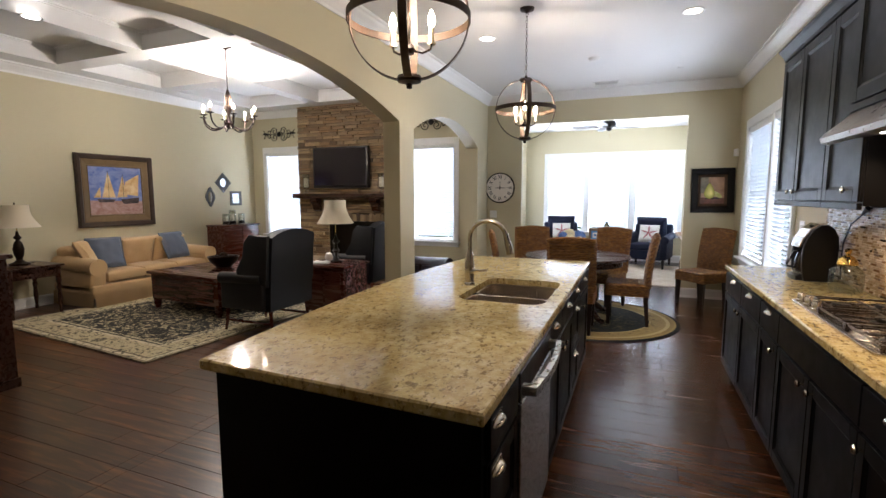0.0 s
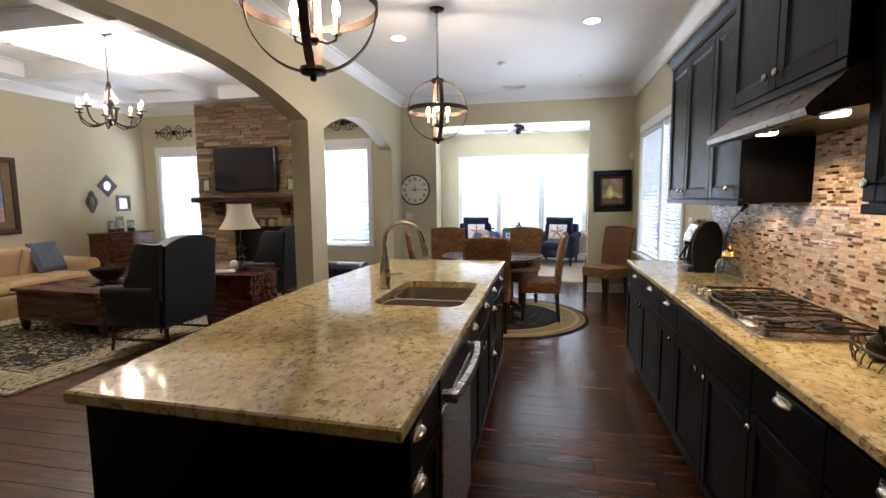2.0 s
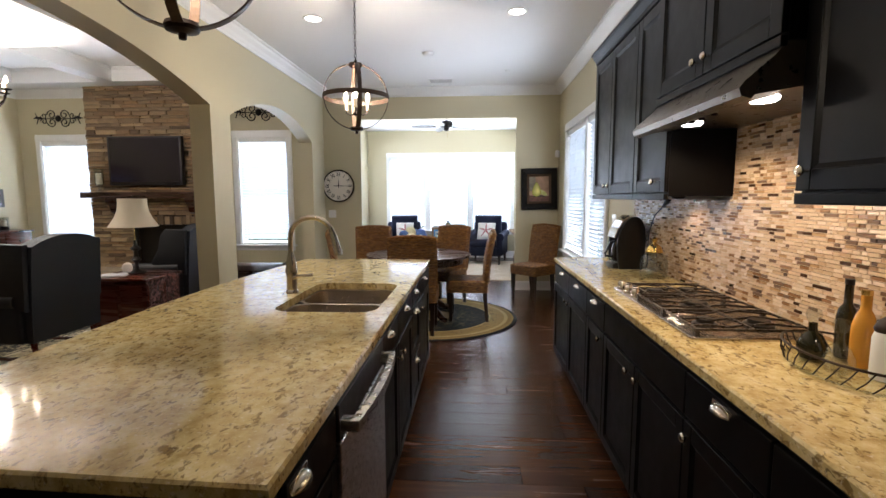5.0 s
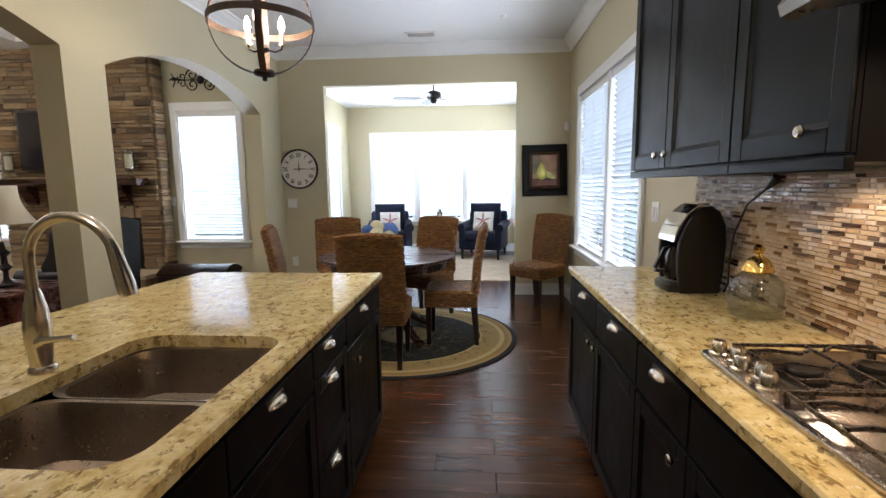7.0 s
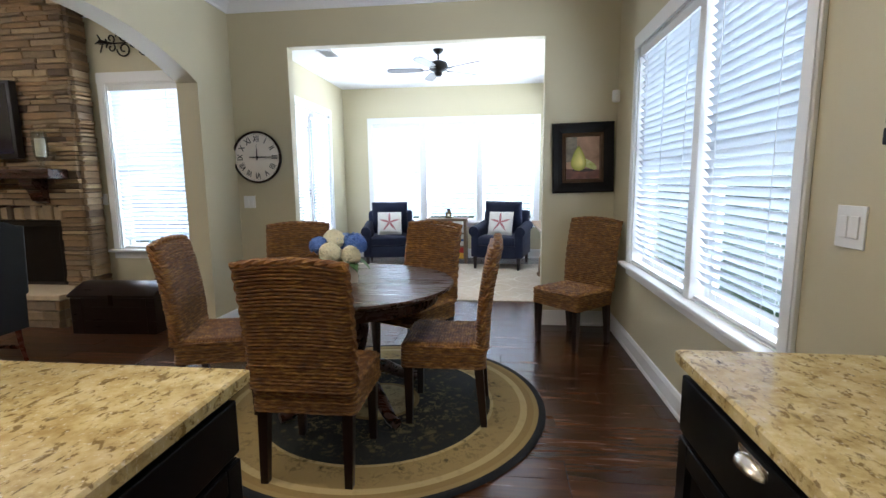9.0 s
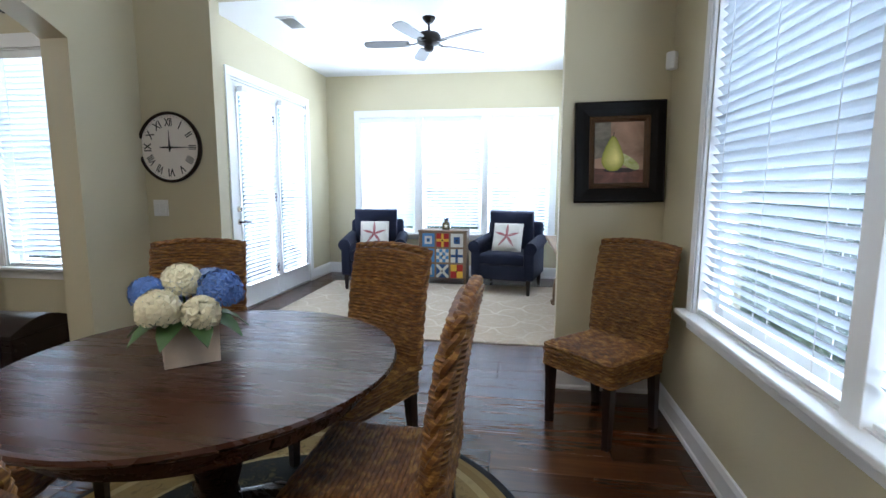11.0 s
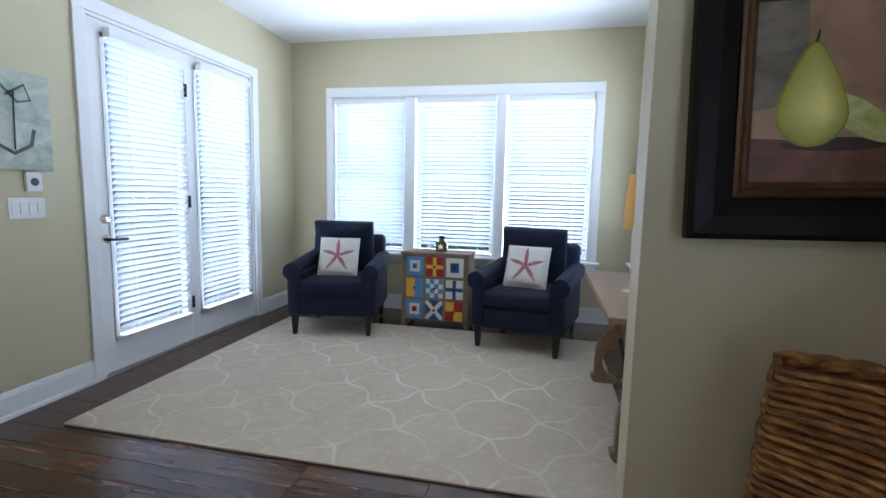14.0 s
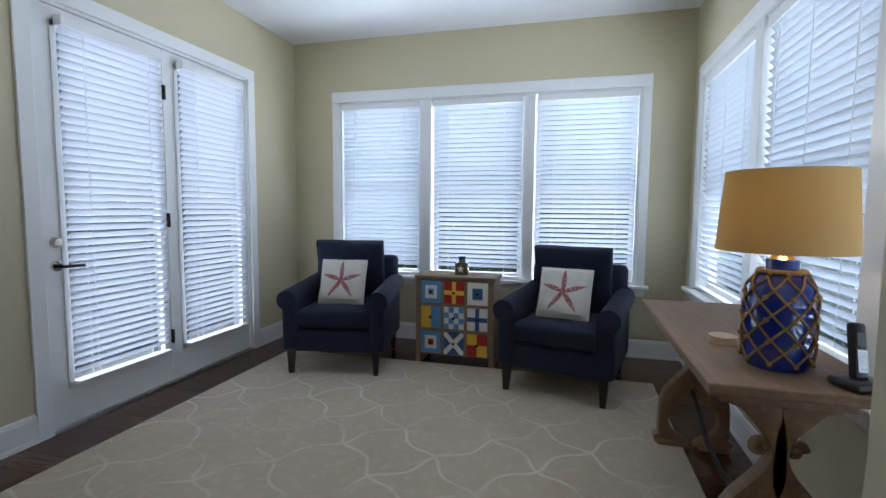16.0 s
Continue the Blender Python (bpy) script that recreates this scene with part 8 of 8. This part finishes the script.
def scroll_desk():
    x0, x1, y0, y1, h = 0.655, 1.165, 9.72, 11.13, 0.785
    t = thing("scroll_leg_desk", "weathered wooden writing desk with carved scroll legs", "desk")
    part("top", box(bmesh.new(), x0, x1, y0, y1, h - 0.035, h, 0.006), m_desk, t)
    part("apron", B(x0 + 0.08, x1 - 0.05, y0 + 0.16, y1 - 0.16, h - 0.11, h - 0.035), m_desk, t)
    for yc in (y0 + 0.2, y1 - 0.16):
        for xc, s in ((x0 + 0.17, -1), (x1 - 0.15, 1)):
            # an S-scroll in the x-z plane
            n = 40
            L, Rr = [], []
            for i in range(n + 1):
                q = i / n
                z = 0.02 + (h - 0.08) * q
                cx = xc + s * (0.075 * math.sin(q * 2 * math.pi * 1.02 + 0.3) - 0.02) * (1 if s < 0 else 1)
                wd = 0.045 + 0.02 * math.cos(q * 2 * math.pi * 2 + 0.6) + (0.035 if q > 0.9 else 0) + (0.03 if q < 0.06 else 0)
                L.append((cx - wd, z))
                Rr.append((cx + wd, z))
            part("scroll_leg", extrude_poly(L + Rr[::-1], yc - 0.035, yc + 0.035, "y", None, 0.008), m_desk, t, "", True)
            for dz, r in ((0.27, 0.032), (0.52, 0.03)):
                cxx = xc + s * (0.075 * math.sin(dz / h * 2 * math.pi * 1.02 + 0.3) - 0.02)
                off = -s * 0.055 if dz < 0.4 else s * 0.05
                pts = [(cxx + off + r * (1 - a / 16) * math.cos(a * 0.55), yc, dz + r * (1 - a / 16) * math.sin(a * 0.55)) for a in range(14)]
                part("volute", tube(pts, 0.016, 8), m_desk, t, "", True)
            part("foot", box(bmesh.new(), xc - 0.075 + s * 0.01, xc + 0.075 + s * 0.01, yc - 0.045, yc + 0.045, 0.0, 0.045, 0.012), m_desk, t)
        part("end_rail", box(bmesh.new(), x0 + 0.05, x1 - 0.04, yc - 0.03, yc + 0.03, h - 0.1, h - 0.035, 0.004), m_desk, t)
        part("cross_rail", box(bmesh.new(), x0 + 0.18, x1 - 0.15, yc - 0.025, yc + 0.025, 0.32, 0.38, 0.008), m_desk, t)
    ym = (y0 + y1) / 2
    part("stretcher", tube([(x0 + 0.25, y0 + 0.2, 0.34), (x0 + 0.25, ym - 0.2, 0.2), (x0 + 0.25, ym, 0.17), (x0 + 0.25, ym + 0.2, 0.2), (x0 + 0.25, y1 - 0.16, 0.34)], 0.013, 8), m_iron, t, "dark iron stretcher", True)
    H = h + 0.0005
    lp = thing("glass_jug_lamp", "cobalt glass jug lamp in rope net with a burlap shade", "table lamp", Matrix.Translation((0.92, 9.97, H)) @ Matrix.Diagonal((0.78, 0.78, 0.84, 1)))
    prof = [(q * 0.88, z) for q, z in [(0, 0), (0.125, 0), (0.14, 0.02), (0.147, 0.08), (0.147, 0.26), (0.137, 0.32), (0.1, 0.365), (0.075, 0.38), (0.072, 0.385), (0.072, 0.425), (0, 0.425)]]
    part("jug", lathe(prof, 36), m_cobalt, lp, "glossy cobalt blue glass", True)
    bm = bmesh.new()

    def rad(z):
        for (ra, za), (rb, zb) in zip(prof[1:], prof[2:]):
            if za <= z <= zb and zb > za:
                return ra + (rb - ra) * (z - za) / (zb - za)
        return 0.14
    for k in range(9):
        for s in (-1, 1):
            pts = []
            for i in range(21):
                z = 0.03 + 0.33 * i / 20
                a = 2 * math.pi * k / 9 + s * (i / 20) * 2.45
                r = rad(z) + 0.005
                pts.append((r * math.cos(a), r * math.sin(a), z))
            tube(pts, 0.0048, 6, bm)
    net = part("rope_net", bm, m_jute, lp, "knotted jute net", True)
    bm = bmesh.new()
    for k in range(9):
        for i in range(5):
            z = 0.03 + 0.33 * (i * 0.1425 * 2) / 1.0 * 0.9
            if z > 0.37:
                continue
            a = 2 * math.pi * k / 9 + (z - 0.03) / 0.33 * 2.45
            r = rad(z) + 0.008
            bmesh.ops.create_icosphere(bm, subdivisions=1, radius=0.011, matrix=Matrix.Translation((r * math.cos(a), r * math.sin(a), z)))
    part("knots", bm, m_jute, lp, "", True)
    part("collar", tube([(0.085 * math.cos(2 * math.pi * i / 24), 0.085 * math.sin(2 * math.pi * i / 24), 0.378) for i in range(24)], 0.009, 8, None, True), m_jute, lp, "", True)
    part("neck", lathe([(0, 0.425), (0.05, 0.425), (0.03, 0.44), (0.014, 0.445), (0.014, 0.5), (0, 0.5)], 18), m_brass, lp, "brass lamp neck", True)
    sh = bmesh.new()
    zs0, zs1 = 0.455, 0.765
    lathe([(0.252, zs0), (0.252, zs0 + 0.008), (0.228, zs1 - 0.006), (0.228, zs1), (0.224, zs1), (0.248, zs0), (0.252, zs0)], 48, sh)
    part("shade", sh, m_burlap, lp, "tan burlap drum shade", True)
    point_lamp("desk_lamp_light", (0.92, 9.97, H + 0.53), LAMP, (1.0, 0.82, 0.55), 0.05)
    ph = thing("cordless_phone", "black and silver cordless phone in its cradle", "telephone", pose(1.07, 9.80, H, 0, 0, 25))
    part("cradle", box(bmesh.new(), -0.06, 0.06, -0.05, 0.05, 0, 0.03, 0.012), m_plastic, ph, "", True)
    hs = part("handset", box(bmesh.new(), -0.024, 0.024, -0.014, 0.014, 0, 0.17, 0.01), m_plastic, ph, "", True)
    hs.matrix_local = pose(0, 0.0, 0.02, -14, 8, 0)
    part("screen", B(-0.016, 0.016, -0.0155, -0.014, 0.1, 0.14), m_grey, hs)
    part("keypad", B(-0.017, 0.017, -0.0155, -0.014, 0.025, 0.09), m_steel, hs)
    part("cable", tube([(0.05, 0.0, 0.008), (0.1, -0.04, 0.004)], 0.003, 6), m_plastic, ph)
    cs = thing("coaster_stack", "round pale coaster stack on the desk", "coaster", Matrix.Translation((0.83, 10.22, H)))
    for i in range(3):
        part("coaster", lathe([(0, 0), (0.05, 0), (0.052, 0.004), (0.05, 0.0095), (0, 0.0095)], 24, None, Matrix.Translation((0, 0, 0.0105 * i))), m_drift2, cs, "", True)
    pf = thing("picture_frame", "small dark picture frame standing on the desk", "picture frame", pose(1.1, 10.45, H, -12, 0, 70))
    part("frame", box(bmesh.new(), -0.07, 0.07, -0.01, 0.01, 0, 0.18, 0.004), m_frame, pf)
    part("photo", B(-0.052, 0.052, -0.0115, -0.01, 0.02, 0.16), m_grey, pf)


LAMP = 4.5
m_desk = wood("weathered_oak", srgb("5E4934"), srgb("9A8062"), 0.6, 3, 1, 0.05, 0.25)
m_drift2 = plain("pale_wood", srgb("B9A88C"), 0.7, var=0.15, scale=20)
m_jute = plain("jute_rope", srgb("8A6A3C"), 0.9, var=0.3, scale=60, bump=0.5, fine=300)
m_cobalt = Nodes("cobalt_glass").set((0.006, 0.02, 0.22, 1), 0.06, 0.0, Specular_IOR_Level=0.7, Coat_Weight=0.5)
m_burlap = shade_material("burlap_shade", srgb("C8AE74"), 0.5)
scroll_desk()


def ceiling_fan():
    f = thing("ceiling_fan", "dark five-blade ceiling fan hung from a short rod", "ceiling fan", Matrix.Translation((-0.57, 10.35, SZ)))
    part("canopy", lathe([(0, -0.06), (0.03, -0.055), (0.06, -0.02), (0.065, 0), (0, 0)], 24), m_iron, f, "", True)
    part("rod", tube([(0, 0, -0.13), (0, 0, -0.05)], 0.012, 10), m_iron, f)
    part("motor_housing", lathe([(0, -0.13), (0.04, -0.13), (0.1, -0.15), (0.12, -0.18), (0.12, -0.22), (0.1, -0.25), (0.05, -0.27), (0.05, -0.3), (0.03, -0.32), (0, -0.325)], 32), m_iron, f, "", True)
    part("switch_chain", tube([(0.02, 0, -0.32), (0.02, 0, -0.44)], 0.002, 5), m_brass, f)
    for i in range(5):
        a = 72 * i + 38
        iron = part("blade_iron", tube([(0.1, 0, -0.235), (0.16, 0, -0.25), (0.22, 0, -0.245)], 0, 4, None, False, (0.035, 0.008)), m_iron, f)
        iron.matrix_local = Matrix.Rotation(radians(a), 4, "Z")
        bm = extrude_poly([(0.19, -0.05), (0.3, -0.06), (0.55, -0.066), (0.63, -0.05), (0.65, 0), (0.63, 0.05), (0.55, 0.066), (0.3, 0.06), (0.19, 0.05)], -0.004, 0.004, "z", None, 0.002)
        bl = part("blade", bm, m_blade, f, "grey-brown wooden fan blade")
        bl.matrix_local = Matrix.Rotation(radians(a), 4, "Z") @ Matrix.Translation((0, 0, -0.24)) @ Matrix.Rotation(radians(12), 4, "X")


m_blade = wood("fan_blade_wood", srgb("2E2A28"), srgb("56504C"), 0.4, 3, 0, 0.1)
ceiling_fan()


def canvas_print():
    c = thing("canvas_print", "unframed pale green canvas with a grey anchor drawing", "picture", Matrix(((0, -1, 0, SX + 0.001), (1, 0, 0, 9.66), (0, 0, 1, 1.665), (0, 0, 0, 1))))
    w, h = 0.36, 0.54
    part("canvas", box(bmesh.new(), -w / 2, w / 2, -0.03, 0, -h / 2, h / 2, 0.003), paint_oil("pale_green_wash", srgb("8F9C8E"), srgb("C3C8BC"), 5), c)
    m = plain("grey_drawing", srgb("5A6060"), 0.8)
    part("drawn_anchor", tube([(-0.02, -0.031, 0.16), (-0.03, -0.031, -0.16)], 0, 4, None, False, (0.02, 0.001)), m, c)
    part("drawn_anchor", tube([(-0.13, -0.031, -0.06), (-0.11, -0.031, -0.14), (-0.03, -0.031, -0.18), (0.06, -0.031, -0.13), (0.08, -0.031, -0.04)], 0, 4, None, False, (0.002, 0.02)), m, c)
    part("drawn_rope", tube([(-0.1, -0.031, 0.2), (0.0, -0.031, 0.1), (0.07, -0.031, 0.12), (0.04, -0.031, 0.2), (-0.06, -0.031, 0.13)], 0, 4, None, False, (0.002, 0.014)), m, c)


canvas_print()

floor_boards()
